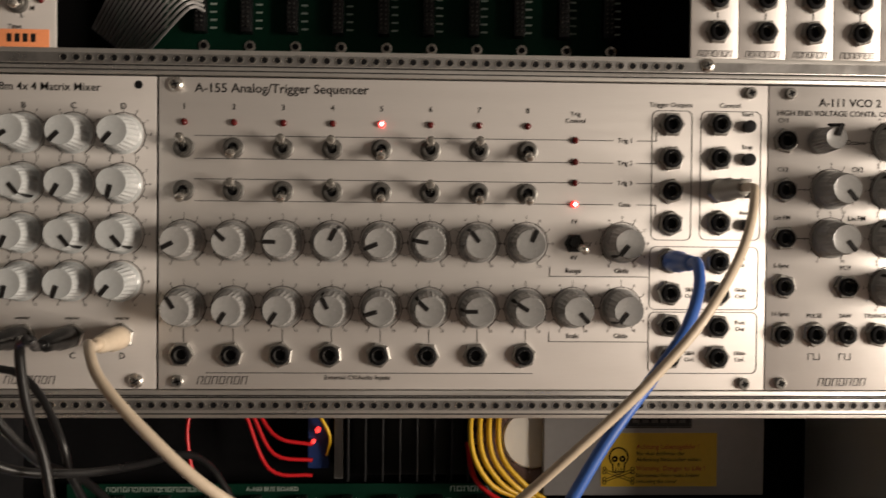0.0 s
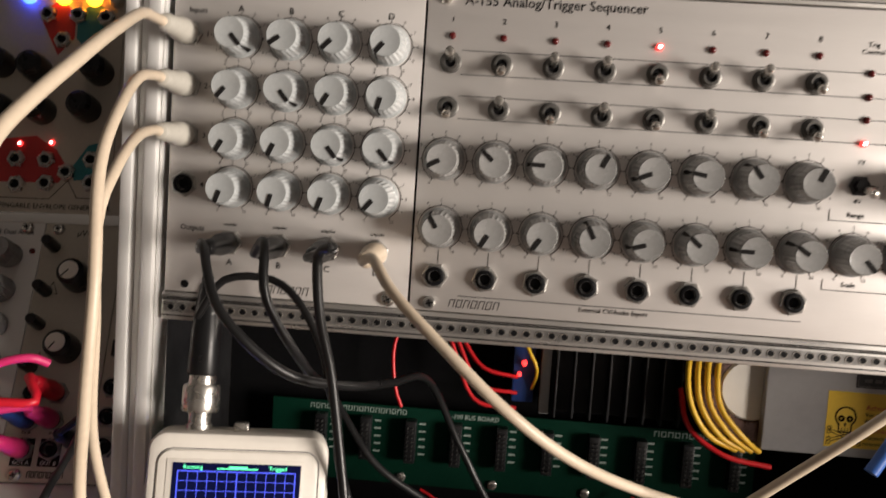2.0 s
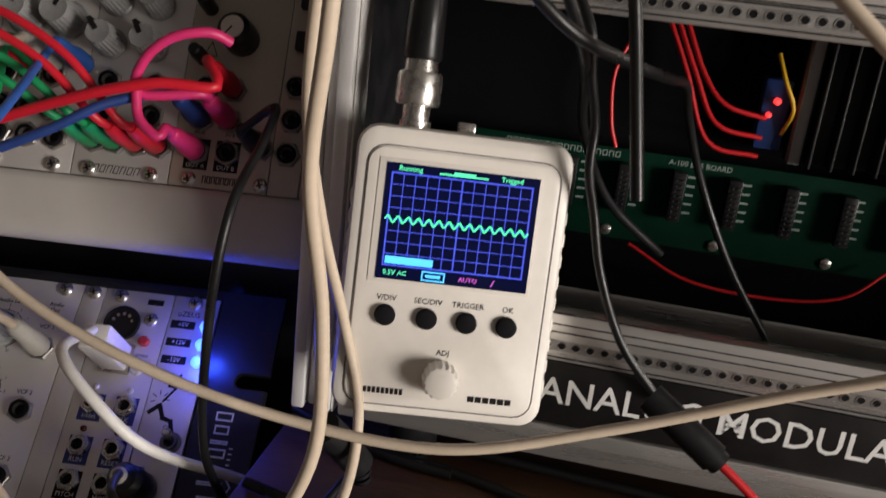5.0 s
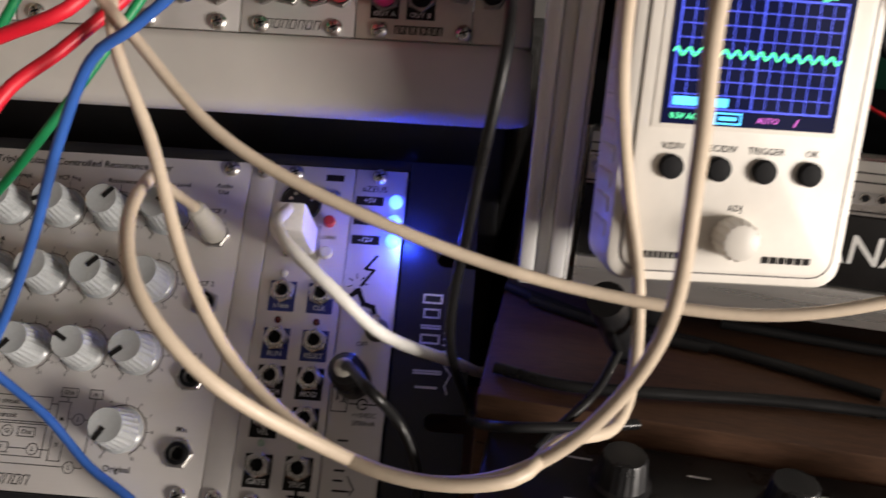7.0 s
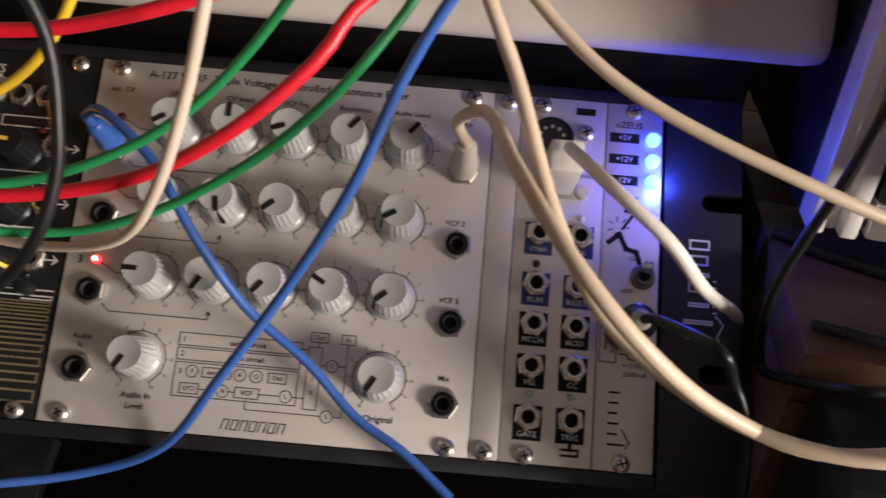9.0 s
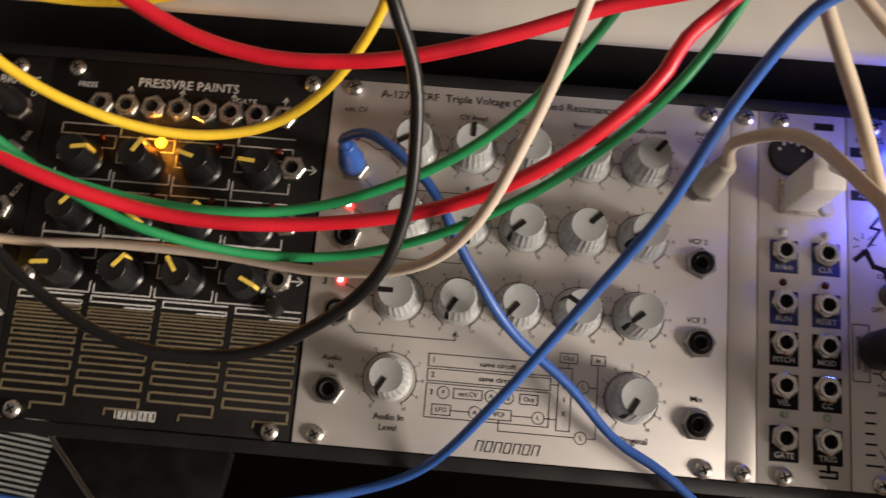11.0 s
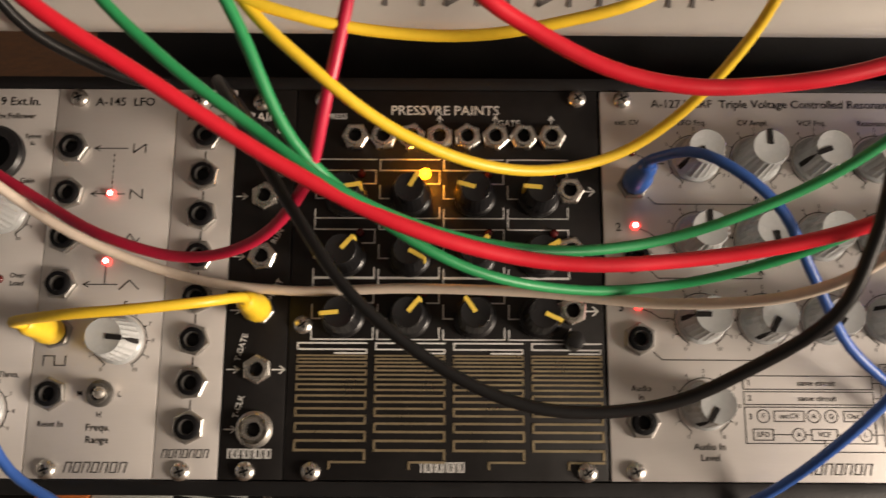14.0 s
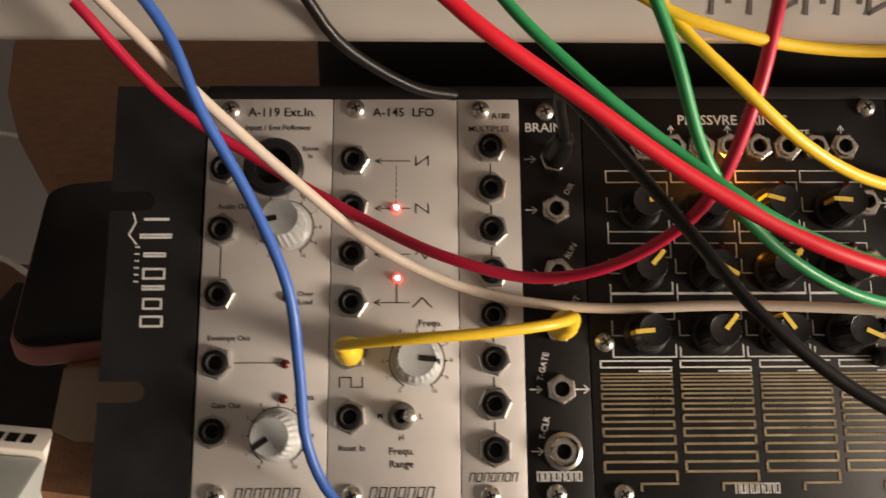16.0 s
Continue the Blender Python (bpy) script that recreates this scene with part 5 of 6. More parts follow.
for x, t in ((2.4, "V/DIV"), (16.1, "SEC/DIV"), (29.3, "TRIGGER"), (42.6, "OK")):
    text(dk, t, x, -5.9, 1.9, z=0.3)
    part("button", lathe(B(), 0, 0, [(3.5, 0.1), (3.5, 1.6), (3.0, 2.2), (1.5, 2.4)], 24), hole, sc, "round black button", at(x, -11.5, 0.2))
text(dk, "ADJ", 22.9, -22.6, 1.9, z=0.3)
for x0, n in ((-2.0, 9), (33.0, 6)):
    for k in range(n):
        w = 1.1 if n == 9 else 2.1
        box(dk, x0 + k * (w + 0.4), -38.2, 0.25, x0 + k * (w + 0.4) + w, -36.2, 0.32)
tagged(part("printed_label", dk, ink, sc, smooth=0), kind="stuff")
part("adjust_knob", lathe(B(), 0, 0, [(6.0, 0.1), (6.0, 6.5), (5.4, 8.6), (4.4, 9.0)], 32, 0.5, (0, 1, 2)), scope_white, sc, "ribbed off-white adjust knob", at(22.8, -30.6, 0.2))
up_m = pose(0.0052, 0.050, -0.012, -90, 0, 0)
part("bnc_socket", lathe(B(), 0, 0, [(5.4, -2), (5.4, 2.0), (4.6, 2.2), (4.6, 7.0)], 24), nickel, sc, "plated coaxial socket", up_m)
part("slide_switch", box(B(), 19.5, 49.5, -14, 25.5, 53.5, -8, 0.8), nickel, sc)
plug = tagged(part("coaxial_plug", lathe(B(), 0, 0, [(7.0, 7.0), (7.6, 8.0), (7.6, 17.0), (7.0, 18.0), (5.6, 18.2), (5.4, 22)], 40, 0.35, (1, 2)), nickel, None, "", FACE_S @ up_m), "knurled nickel coaxial plug with a ribbed black sleeve", "cable plug")
part("sleeve", lathe(B(), 0, 0, [(6.0, 21.8), (6.6, 23), (6.3, 40), (5.2, 50), (4.2, 58), (3.4, 64)], 24), black, plug, "black rubber sleeve")
for k in range(5):
    part("sleeve_ring", lathe(B(), 0, 0, [(5.4 - 0.35 * k, 46 + 3.6 * k), (5.6 - 0.35 * k, 47 + 3.6 * k), (5.4 - 0.35 * k, 48.4 + 3.6 * k)], 20), black, plug)

# ---- the dark drum machine, the grey synthesizer and other things lying about ----
dm = thing("drum_machine", pose(-0.122, -0.215, DESK), "black drum machine with white print lying before the riser", "drum machine")
part("body", box(B(), 0, 118.5, 0.3, 330, 161, 72, 1.5), black, dm)
lt = B()
text(lt, "SEQUENCER MODE", 41, 128.0, 1.9, z=72.3)
for r in range(2, 4):
    for c in range(9):
        box(lt, 24 + 34 * c, 96 + 18 * r, 72.2, 24 + 34 * c + (4 + (3 * r + 5 * c) % 6), 96.7 + 18 * r, 72.3)
tagged(part("white_print", lt, white_ink, dm, smooth=0), kind="stuff")
for c in range(6):
    part("dial_knob", KNOB_BLACK, None, dm, "", at(39 + 45 * c, 142, 72) @ Matrix.Diagonal((1.3, 1.3, 0.8, 1)))
rl = B()
text(rl, "GATE TIME", 32, 124.8, 1.7, z=72.3)
text(rl, "ACTIVE STEP", 32, 121.8, 1.7, z=72.3)
part("red_print", rl, wire_red, dm, smooth=0)

syn = thing("grey_synthesizer", pose(-0.5901, -0.1234, -0.2325, 38, 0, 20) @ pose(0, 0, 0, 0, 0, -16.2), "grey synthesizer below the rack with dark slotted vents and orange end", "synthesizer")
part("body", box(B(), 9, -60, 1, 45, 175, 14, 2), grey_plastic, syn)
part("vent_panel", box(B(), 45.3, -60, 1, 165, 175, 13, 2), blk_metal, syn, "dark slotted vent panel")
part("end_cheek", box(B(), -14, -62, 0.3, 8.8, 177, 18, 1.5), orange_wood, syn, "orange varnished wooden end cheek")
for k in range(85):
    part("vent_rib", box(B(), 47, -56 + 2.7 * k, 13.02, 79, -54.9 + 2.7 * k, 13.5, 0), grey_plastic, syn)
sh = tagged(part("lower_shelf", box(B(), -860, -155, -240, 500, 250, -222, 1.5), blk_metal), "black metal shelf below the desk", "shelf")
for x in (-850, 470):
    part("shelf_post", box(B(), x, 205, -759, x + 25, 235, -240.2, 1), wood_dark, sh)
    part("shelf_post", box(B(), x, -145, -759, x + 25, -115, -240.2, 1), wood_dark, sh)
ph = thing("mobile_phone", pose(-0.6735, -0.0345, DESK, 0, 0, 19), "black glossy phone in a pinkish case beside the rack", "phone")
pinkish = rubber("pinkish_bumper", (0.34, 0.13, 0.12))
part("bumper", soft_plate(0, 0, 72, 128, 0.2, 8.5, 13, 2.0), pinkish, ph, "pinkish bumper")
gloss = mat("phone_glass", (0.003, 0.003, 0.004), 0.16, 0, 0.1, 40, spec=0.3)
part("screen_glass", soft_plate(1.5, 1.5, 70.5, 126.5, 8.4, 9.6, 12, 1.0), gloss, ph)
bm = B()
sheet = [(-654, -31), (-608, -22), (-611, -64), (-634, -66), (-644, -62)]
lo = [bm.verts.new((x, y, DESK * 1000 + 0.2)) for x, y in sheet]
hi = [bm.verts.new((x, y, DESK * 1000 + 0.9)) for x, y in sheet]
bm.faces.new(hi)
bm.faces.new(lo[::-1])
for k in range(len(sheet)):
    n = (k + 1) % len(sheet)
    bm.faces.new((lo[k], lo[n], hi[n], hi[k]))
bmesh.ops.recalc_face_normals(bm, faces=bm.faces)
frosted = mat("frosted_plastic", (0.36, 0.27, 0.20), 0.35, 0, 0.08, 60)
tagged(part("plastic_sheet", bm, frosted, smooth=0), "frosted plastic sheet stuck on the desk board", "sheet")
dev = thing("grey_box_device", pose(-0.765, -0.150, -0.2218), "dark grey box device with a pale rear edge below the desk", "device")
part("body", box(B(), 0, 0, 0, 86, 128, 118, 2), grey_plastic, dev)
part("rear_edge", box(B(), 0, 128.3, 0.5, 86, 142, 121, 1.5), scope_white, dev, "pale rear edge")
lt = B()
for k in range(3):
    box(lt, 60 + 7 * k, 132, 121.1, 65 + 7 * k, 137, 121.3)
tagged(part("dark_print", lt, ink, dev, smooth=0), kind="stuff")

# wiring inside the case
def tube(bm, pts, r, seg=8):
    """Round cord along a smooth curve through the points given (metres in, millimetres kept)."""
    P = [Vector(p) * 1000 for p in pts]
    P = [P[0] * 2 - P[1]] + P + [P[-1] * 2 - P[-2]]
    line = []
    for i in range(1, len(P) - 2):
        a, b, c, d = P[i - 1:i + 3]
        m = max(3, int((c - b).length / 4.0))
        for k in range(m):
            t = k / m
            line.append(0.5 * ((2 * b) + (c - a) * t + (2 * a - 5 * b + 4 * c - d) * t * t + (3 * b - a - 3 * c + d) * t ** 3))
    line.append(P[-2])
    up = Vector((0.13, 0.2, 0.97))
    prev = None
    for i, p in enumerate(line):
        d = (line[min(i + 1, len(line) - 1)] - line[max(i - 1, 0)]).normalized()
        s = d.cross(up if abs(d.dot(up)) < 0.95 else Vector((1, 0, 0))).normalized() if i == 0 else (s - d * s.dot(d)).normalized()
        u = s.cross(d)
        ring = [bm.verts.new(p + (s * math.cos(2 * math.pi * k / seg) + u * math.sin(2 * math.pi * k / seg)) * r) for k in range(seg)]
        if prev:
            for k in range(seg):
                bm.faces.new((prev[k], prev[(k + 1) % seg], ring[(k + 1) % seg], ring[k]))
        else:
            bm.faces.new(ring[::-1])
        prev = ring
    bm.faces.new(prev)
    return bm


def wire(name, pts, r, material, label, category="wire"):
    return tagged(part(name, tube(B(), pts, r), material, smooth=60), label, category)


loom = tagged(part("terminal_block", box(B(), 47, 128, 152, 59, 138, 184, 1), cord_dkblue), "blue terminal block with red wires and a lit led", "terminal block")
part("power_led", lathe(B(), 0, 0, [(1.5, 0), (1.5, 3), (0.8, 4.2)], 16), led_red_on, loom, "lit red power led", pose(0.053, 0.127, 0.1745, 90, 0, 0))
part("power_led", lathe(B(), 0, 0, [(1.2, 0), (1.2, 2.5), (0.6, 3.4)], 16), led_red_on, loom, "", pose(0.0505, 0.127, 0.168, 90, 0, 0))
for k, (z, x) in enumerate(((0.166, 0.012), (0.157, 0.008), (0.1485, 0.004))):
    wire("supply_wire", [(-0.004 + x, 0.135, 0.205), (0.008 + x, 0.13, 0.182), (0.024 + x * 0.6, 0.125, z + 0.004), (0.050, 0.127, z)], 1.1, wire_red, "thin red supply wire inside the case")
wire("supply_wire", [(-0.012, 0.135, 0.20), (-0.02, 0.13, 0.178), (-0.018, 0.128, 0.155), (-0.014, 0.13, 0.143)], 1.0, wire_red, "thin red supply wire inside the case")
wire("supply_wire", [(0.05, 0.128, 0.195), (0.054, 0.122, 0.184), (0.06, 0.122, 0.172), (0.058, 0.127, 0.16)], 1.0, wire_yellow, "thin yellow supply wire inside the case")
wire("supply_wire", [(0.0, 0.125, 0.098), (0.03, 0.12, 0.086), (0.07, 0.12, 0.084), (0.10, 0.12, 0.09), (0.118, 0.124, 0.105)], 0.8, wire_red, "thin red supply wire inside the case")
for k in range(4):
    wire("transformer_wire", [(0.141 + 0.005 * k, 0.115, 0.20), (0.137 + 0.005 * k, 0.105, 0.182), (0.139 + 0.005 * k, 0.10, 0.165), (0.149 + 0.006 * k, 0.10, 0.150), (0.165 + 0.004 * k, 0.105, 0.142)], 1.5, wire_yellow, "yellow transformer wire inside the case")
wire("transformer_wire", [(0.136, 0.115, 0.17), (0.140, 0.105, 0.152), (0.158, 0.10, 0.140), (0.182, 0.10, 0.136)], 1.4, wire_red, "red transformer wire inside the case")
rib = thing("ribbon_cable", FACE_A, "grey ribbon cable folded inside the upper row", "ribbon cable")
bm = B()
for k in range(16):
    a = (-62 + 1.5 * k, 170 - 1.2 * k, -100)
    b = (-25 + 1.5 * k, 200 - 1.9 * k, -60)
    c = (-8 + 0.6 * k, 210 - 2.4 * k, -75)
    tube(bm, [Vector(p) / 1000 for p in (a, ((a[0] + b[0]) / 2, (a[1] + b[1]) / 2 - 2, -75), b, c)], 0.85, 6)
tagged(part("flat_conductor", bm, grey_steel, rib), kind="stuff")

for k, (x, cm, nm) in enumerate(((8, cord_green, "green"), (17, cord_green, "green"), (26, cord_red, "red"), (35, cord_red, "red"))):
    p0 = FACE_M @ Vector(((-48.6 + x) / 1000, 0.012, 0.026))
    pts = [p0] + [FACE_M @ Vector(((-48.6 + x - a) / 1000, (12 + c) / 1000, h / 1000)) for a, c, h in ((4, 2, 34), (22, 12 + 3 * k, 44), (52, 20 + 5 * k, 48), (100, 26 + 6 * k, 40))]
    cb = wire("patch_cable", pts, 1.7, cm, nm + " patch cable plugged into the white case", "cable")
    part("plug", lathe(B(), 0, 0, [(4.0, 3.2), (4.3, 4.5), (4.2, 16), (3.2, 25), (2.0, 28)], 14), cm, cb, "moulded plug", FACE_M @ at(-48.6 + x, 12, 0))

# ---- patch cables ----
PLUGS = {}


def plug_mesh(material, length, r):
    key = (material.name, length, r)
    if key not in PLUGS:
        bm = lathe(B(), 0, 0, [(r, 3.2), (r + 0.3, 4.2), (r + 0.3, length * 0.45), (r - 0.6, length * 0.55), (r - 0.9, length * 0.9), (r - 1.6, length), (2.0, length + 0.6)], 12)
        PLUGS[key] = to_mesh("plug", bm, material, 40)
    return PLUGS[key]


TIP = to_mesh("plug_collar", lathe(B(), 0, 0, [(3.0, 0.6), (3.0, 3.4), (2.4, 3.6)], 16), nickel)


def eased(pts, plugs):
    """Carries a long cord straight on past its first and last bend before it turns in to its plug."""
    p = [Vector(q) for q in pts]
    for end, _ in plugs:
        for flip in (False, True):
            if flip:
                p.reverse()
            if len(p) > 9 and (p[0] - Vector(end)).length < 0.035 and (p[1] - p[2]).length > 0.02:
                p[1] = p[2] + (p[2] - p[3]).normalized() * min(0.022, (p[2] - p[3]).length) + (p[0] - p[2]) * 0.15
            if flip:
                p.reverse()
    return p


def cable(label, pts, r, material, plugs=(), length=28.0, plug_r=4.2, plug_material=None):
    pts = eased(pts, plugs) if "white case" in label else pts
    c = tagged(part("patch_cable", tube(B(), pts, r, 10), material, smooth=60), label, "cable", "patch cables")
    for p, n in plugs:
        m = look(p, Vector(p) - Vector(n))
        b = part("plug", plug_mesh(plug_material or material, length, plug_r), None, c, "moulded plug", m)
        part("plug_collar", TIP, None, b, "nickel collar")
    return c


cable("thick red patch cable plugged into the white case", [(-0.5190, -0.0132, 0.1657), (-0.5158, -0.0441, 0.1605), (-0.5106, -0.0866, 0.1204), (-0.4805, -0.0888, 0.1010), (-0.4502, -0.0909, 0.0830), (-0.4185, -0.0918, 0.0691), (-0.3856, -0.0864, 0.0599), (-0.3513, -0.0796, 0.0599), (-0.3169, -0.0769, 0.0693), (-0.2895, -0.0766, 0.0866), (-0.2689, -0.0691, 0.1061), (-0.2619, -0.0609, 0.1175), (-0.2489, -0.0483, 0.1292), (-0.2531, -0.0150, 0.1676), (-0.2560, 0.0128, 0.1722)], 1.95, cord_red, [((-0.5211, 0.0119, 0.1534), (0.078, -0.896, 0.438)), ((-0.2582, 0.0379, 0.1599), (0.078, -0.896, 0.438))])
cable("thick red patch cable plugged into the white case", [(-0.4184, -0.0033, 0.1682), (-0.4151, -0.0357, 0.1637), (-0.4095, -0.0830, 0.1260), (-0.3957, -0.0820, 0.1166), (-0.3786, -0.0824, 0.1091), (-0.3610, -0.0806, 0.1055), (-0.3442, -0.0773, 0.1055), (-0.3261, -0.0764, 0.1090), (-0.3049, -0.0722, 0.1154), (-0.2817, -0.0691, 0.1247), (-0.2567, -0.0679, 0.1334), (-0.2622, -0.0206, 0.1684), (-0.2655, 0.0118, 0.1719)], 1.95, cord_red, [((-0.4206, 0.0218, 0.1559), (0.078, -0.896, 0.438)), ((-0.2677, 0.0369, 0.1597), (0.078, -0.896, 0.438))])
cable("green patch cable plugged into the white case", [(-0.5086, -0.0122, 0.1659), (-0.5057, -0.0394, 0.1602), (-0.5016, -0.0710, 0.1187), (-0.4816, -0.0793, 0.1035), (-0.4601, -0.0839, 0.0896), (-0.4369, -0.0911, 0.0777), (-0.4127, -0.0884, 0.0667), (-0.3869, -0.0757, 0.0564), (-0.3598, -0.0655, 0.0552), (-0.3340, -0.0605, 0.0645), (-0.3105, -0.0575, 0.0799), (-0.2912, -0.0537, 0.1007), (-0.2766, -0.0476, 0.1241), (-0.2807, -0.0169, 0.1658), (-0.2835, 0.0101, 0.1715)], 1.5, cord_green, [((-0.5108, 0.0129, 0.1537), (0.078, -0.896, 0.438)), ((-0.2856, 0.0351, 0.1592), (0.078, -0.896, 0.438))])
cable("green patch cable plugged into the white case", [(-0.4833, -0.0097, 0.1666), (-0.4805, -0.0375, 0.1653), (-0.4765, -0.0709, 0.1369), (-0.4627, -0.0782, 0.1121), (-0.4502, -0.0825, 0.0855), (-0.4307, -0.0775, 0.0632), (-0.4060, -0.0736, 0.0470), (-0.3787, -0.0631, 0.0362), (-0.3517, -0.0551, 0.0347), (-0.3257, -0.0557, 0.0453), (-0.3018, -0.0560, 0.0605), (-0.2798, -0.0541, 0.0791), (-0.2598, -0.0502, 0.1024), (-0.2438, -0.0338, 0.1290), (-0.2470, -0.0109, 0.1676), (-0.2495, 0.0134, 0.1723)], 1.5, cord_green, [((-0.4855, 0.0154, 0.1543), (0.078, -0.896, 0.438)), ((-0.2517, 0.0385, 0.1601), (0.078, -0.896, 0.438))])
cable("yellow patch cable plugged into the white case", [(-0.4718, -0.0085, 0.1668), (-0.4688, -0.0370, 0.1606), (-0.4643, -0.0721, 0.1174), (-0.4467, -0.0786, 0.1037), (-0.4284, -0.0783, 0.0897), (-0.4091, -0.0721, 0.0787), (-0.3901, -0.0628, 0.0728), (-0.3706, -0.0550, 0.0753), (-0.3546, -0.0507, 0.0873), (-0.3420, -0.0497, 0.1066), (-0.3358, -0.0497, 0.1254), (-0.3395, -0.0218, 0.1650), (-0.3422, 0.0043, 0.1700)], 1.5, cord_yellow, [((-0.4740, 0.0165, 0.1546), (0.078, -0.896, 0.438)), ((-0.3444, 0.0293, 0.1578), (0.078, -0.896, 0.438))])
cable("yellow patch cable plugged into the white case", [(-0.4752, -0.0089, 0.1668), (-0.4723, -0.0373, 0.1609), (-0.4678, -0.0723, 0.1189), (-0.4499, -0.0735, 0.1134), (-0.4311, -0.0704, 0.1098), (-0.4100, -0.0681, 0.1095), (-0.3905, -0.0664, 0.1131), (-0.3677, -0.0625, 0.1205), (-0.3722, -0.0274, 0.1632), (-0.3752, 0.0010, 0.1692)], 1.5, cord_yellow, [((-0.4774, 0.0162, 0.1545), (0.078, -0.896, 0.438)), ((-0.3773, 0.0261, 0.1570), (0.078, -0.896, 0.438))])
cable("black patch cable plugged into the white case", [(-0.3396, 0.0045, 0.1701), (-0.3358, -0.0330, 0.1670), (-0.3288, -0.0955, 0.1331), (-0.3214, -0.0965, 0.1124), (-0.3197, -0.0994, 0.0952), (-0.3203, -0.1025, 0.0814), (-0.3253, -0.1072, 0.0658), (-0.3399, -0.1068, 0.0485), (-0.3587, -0.1087, 0.0366), (-0.3851, -0.1113, 0.0344), (-0.4091, -0.1087, 0.0411), (-0.4332, -0.1004, 0.0546), (-0.4509, -0.0844, 0.0671), (-0.4675, -0.0647, 0.0775), (-0.4786, -0.0308, 0.0668), (-0.4791, -0.0258, 0.0619)], 1.65, cord_black, [((-0.3418, 0.0296, 0.1578), (0.078, -0.896, 0.438)), ((-0.4804, -0.0101, 0.0466), (0.062, -0.714, 0.698))], length=22.0)
cable("cream patch cable plugged into the white case", [(-0.2965, 0.0088, 0.1712), (-0.2928, -0.0275, 0.1683), (-0.2862, -0.0862, 0.1351), (-0.2949, -0.0859, 0.1001), (-0.3059, -0.0841, 0.0705), (-0.3227, -0.0750, 0.0487), (-0.3528, -0.0643, 0.0350), (-0.3890, -0.0555, 0.0288), (-0.4270, -0.0507, 0.0228), (-0.4643, -0.0491, 0.0168), (-0.4983, -0.0492, 0.0187), (-0.5288, -0.0552, 0.0352), (-0.5556, -0.0595, 0.0612), (-0.5823, -0.0593, 0.0875), (-0.6088, -0.0563, 0.1141)], 1.6, cord_taupe, [((-0.2986, 0.0339, 0.1589), (0.078, -0.896, 0.438))])
cable("blue patch cable plugged into the white case", [(-0.2304, 0.0153, 0.1728), (-0.2272, -0.0165, 0.1704), (-0.2219, -0.0618, 0.1386), (-0.2356, -0.0629, 0.1280), (-0.2478, -0.0642, 0.1035), (-0.2587, -0.0670, 0.0731), (-0.2755, -0.0680, 0.0387), (-0.2955, -0.0749, 0.0043), (-0.3143, -0.0740, -0.0269), (-0.3377, -0.0782, -0.0403), (-0.3685, -0.0902, -0.0422), (-0.4047, -0.1026, -0.0402), (-0.4432, -0.1127, -0.0339), (-0.4822, -0.1182, -0.0230)], 1.6, cord_blue, [((-0.2325, 0.0404, 0.1605), (0.078, -0.896, 0.438))])
cable("blue patch cable plugged into the sloping rack", [(-0.3566, -0.0210, 0.0560), (-0.3561, -0.0260, 0.0609), (-0.3439, -0.0365, 0.0685), (-0.3243, -0.0468, 0.0602), (-0.3103, -0.0522, 0.0402), (-0.2945, -0.0527, 0.0173), (-0.2734, -0.0539, 0.0001), (-0.2561, -0.0589, -0.0143), (-0.2393, -0.0636, -0.0207), (-0.2214, -0.0701, -0.0307)], 1.6, cord_blue, [((-0.3579, -0.0053, 0.0406), (0.062, -0.714, 0.698))], length=22.0)
cable("blue patch cable hanging between the racks", [(-0.5978, -0.0536, 0.1153), (-0.5847, -0.0580, 0.0994), (-0.5757, -0.0647, 0.0810), (-0.5635, -0.0701, 0.0596), (-0.5522, -0.0796, 0.0377), (-0.5485, -0.0875, 0.0152), (-0.5457, -0.0951, -0.0045), (-0.5373, -0.1014, -0.0190), (-0.5221, -0.1051, -0.0269)], 1.6, cord_blue, [])
cable("crimson patch cable plugged into the white case", [(-0.6165, -0.0412, 0.1000), (-0.5941, -0.0415, 0.0727), (-0.5679, -0.0456, 0.0578), (-0.5377, -0.0564, 0.0481), (-0.5116, -0.0689, 0.0448), (-0.4862, -0.0739, 0.0433), (-0.4649, -0.0764, 0.0521), (-0.4490, -0.0811, 0.0724), (-0.4426, -0.0796, 0.0956), (-0.4386, -0.0674, 0.1191), (-0.4430, -0.0339, 0.1615), (-0.4459, -0.0060, 0.1675)], 1.6, cord_crimson, [((-0.4480, 0.0191, 0.1552), (0.078, -0.896, 0.438))])
cable("short yellow patch cable plugged into the sloping rack", [(-0.5380, -0.0761, 0.0157), (-0.5375, -0.0811, 0.0206), (-0.5177, -0.0872, 0.0298), (-0.4975, -0.0862, 0.0332), (-0.4803, -0.0793, 0.0325), (-0.4735, -0.0689, 0.0274), (-0.4740, -0.0639, 0.0225)], 1.6, cord_yellow, [((-0.5393, -0.0604, 0.0004), (0.062, -0.714, 0.698)), ((-0.4753, -0.0482, 0.0072), (0.062, -0.714, 0.698))], length=22.0)
cable("beige patch cable plugged into the tall case", [(-0.0953, -0.0280, 0.3252), (-0.0953, -0.0350, 0.3252), (-0.0895, -0.0600, 0.3228), (-0.0770, -0.1030, 0.3125), (-0.0697, -0.1395, 0.2998), (-0.0703, -0.1720, 0.2807), (-0.0700, -0.1960, 0.2620), (-0.1000, -0.2120, 0.2500), (-0.1600, -0.2000, 0.2550), (-0.2400, -0.1300, 0.2700), (-0.3000, -0.0200, 0.2700), (-0.3200, 0.0600, 0.2300)], 1.9, cord_beige, [((-0.0953, 0.0000, 0.3252), (0.000, -1.000, 0.000))], plug_r=4.6, plug_material=cord_pale)
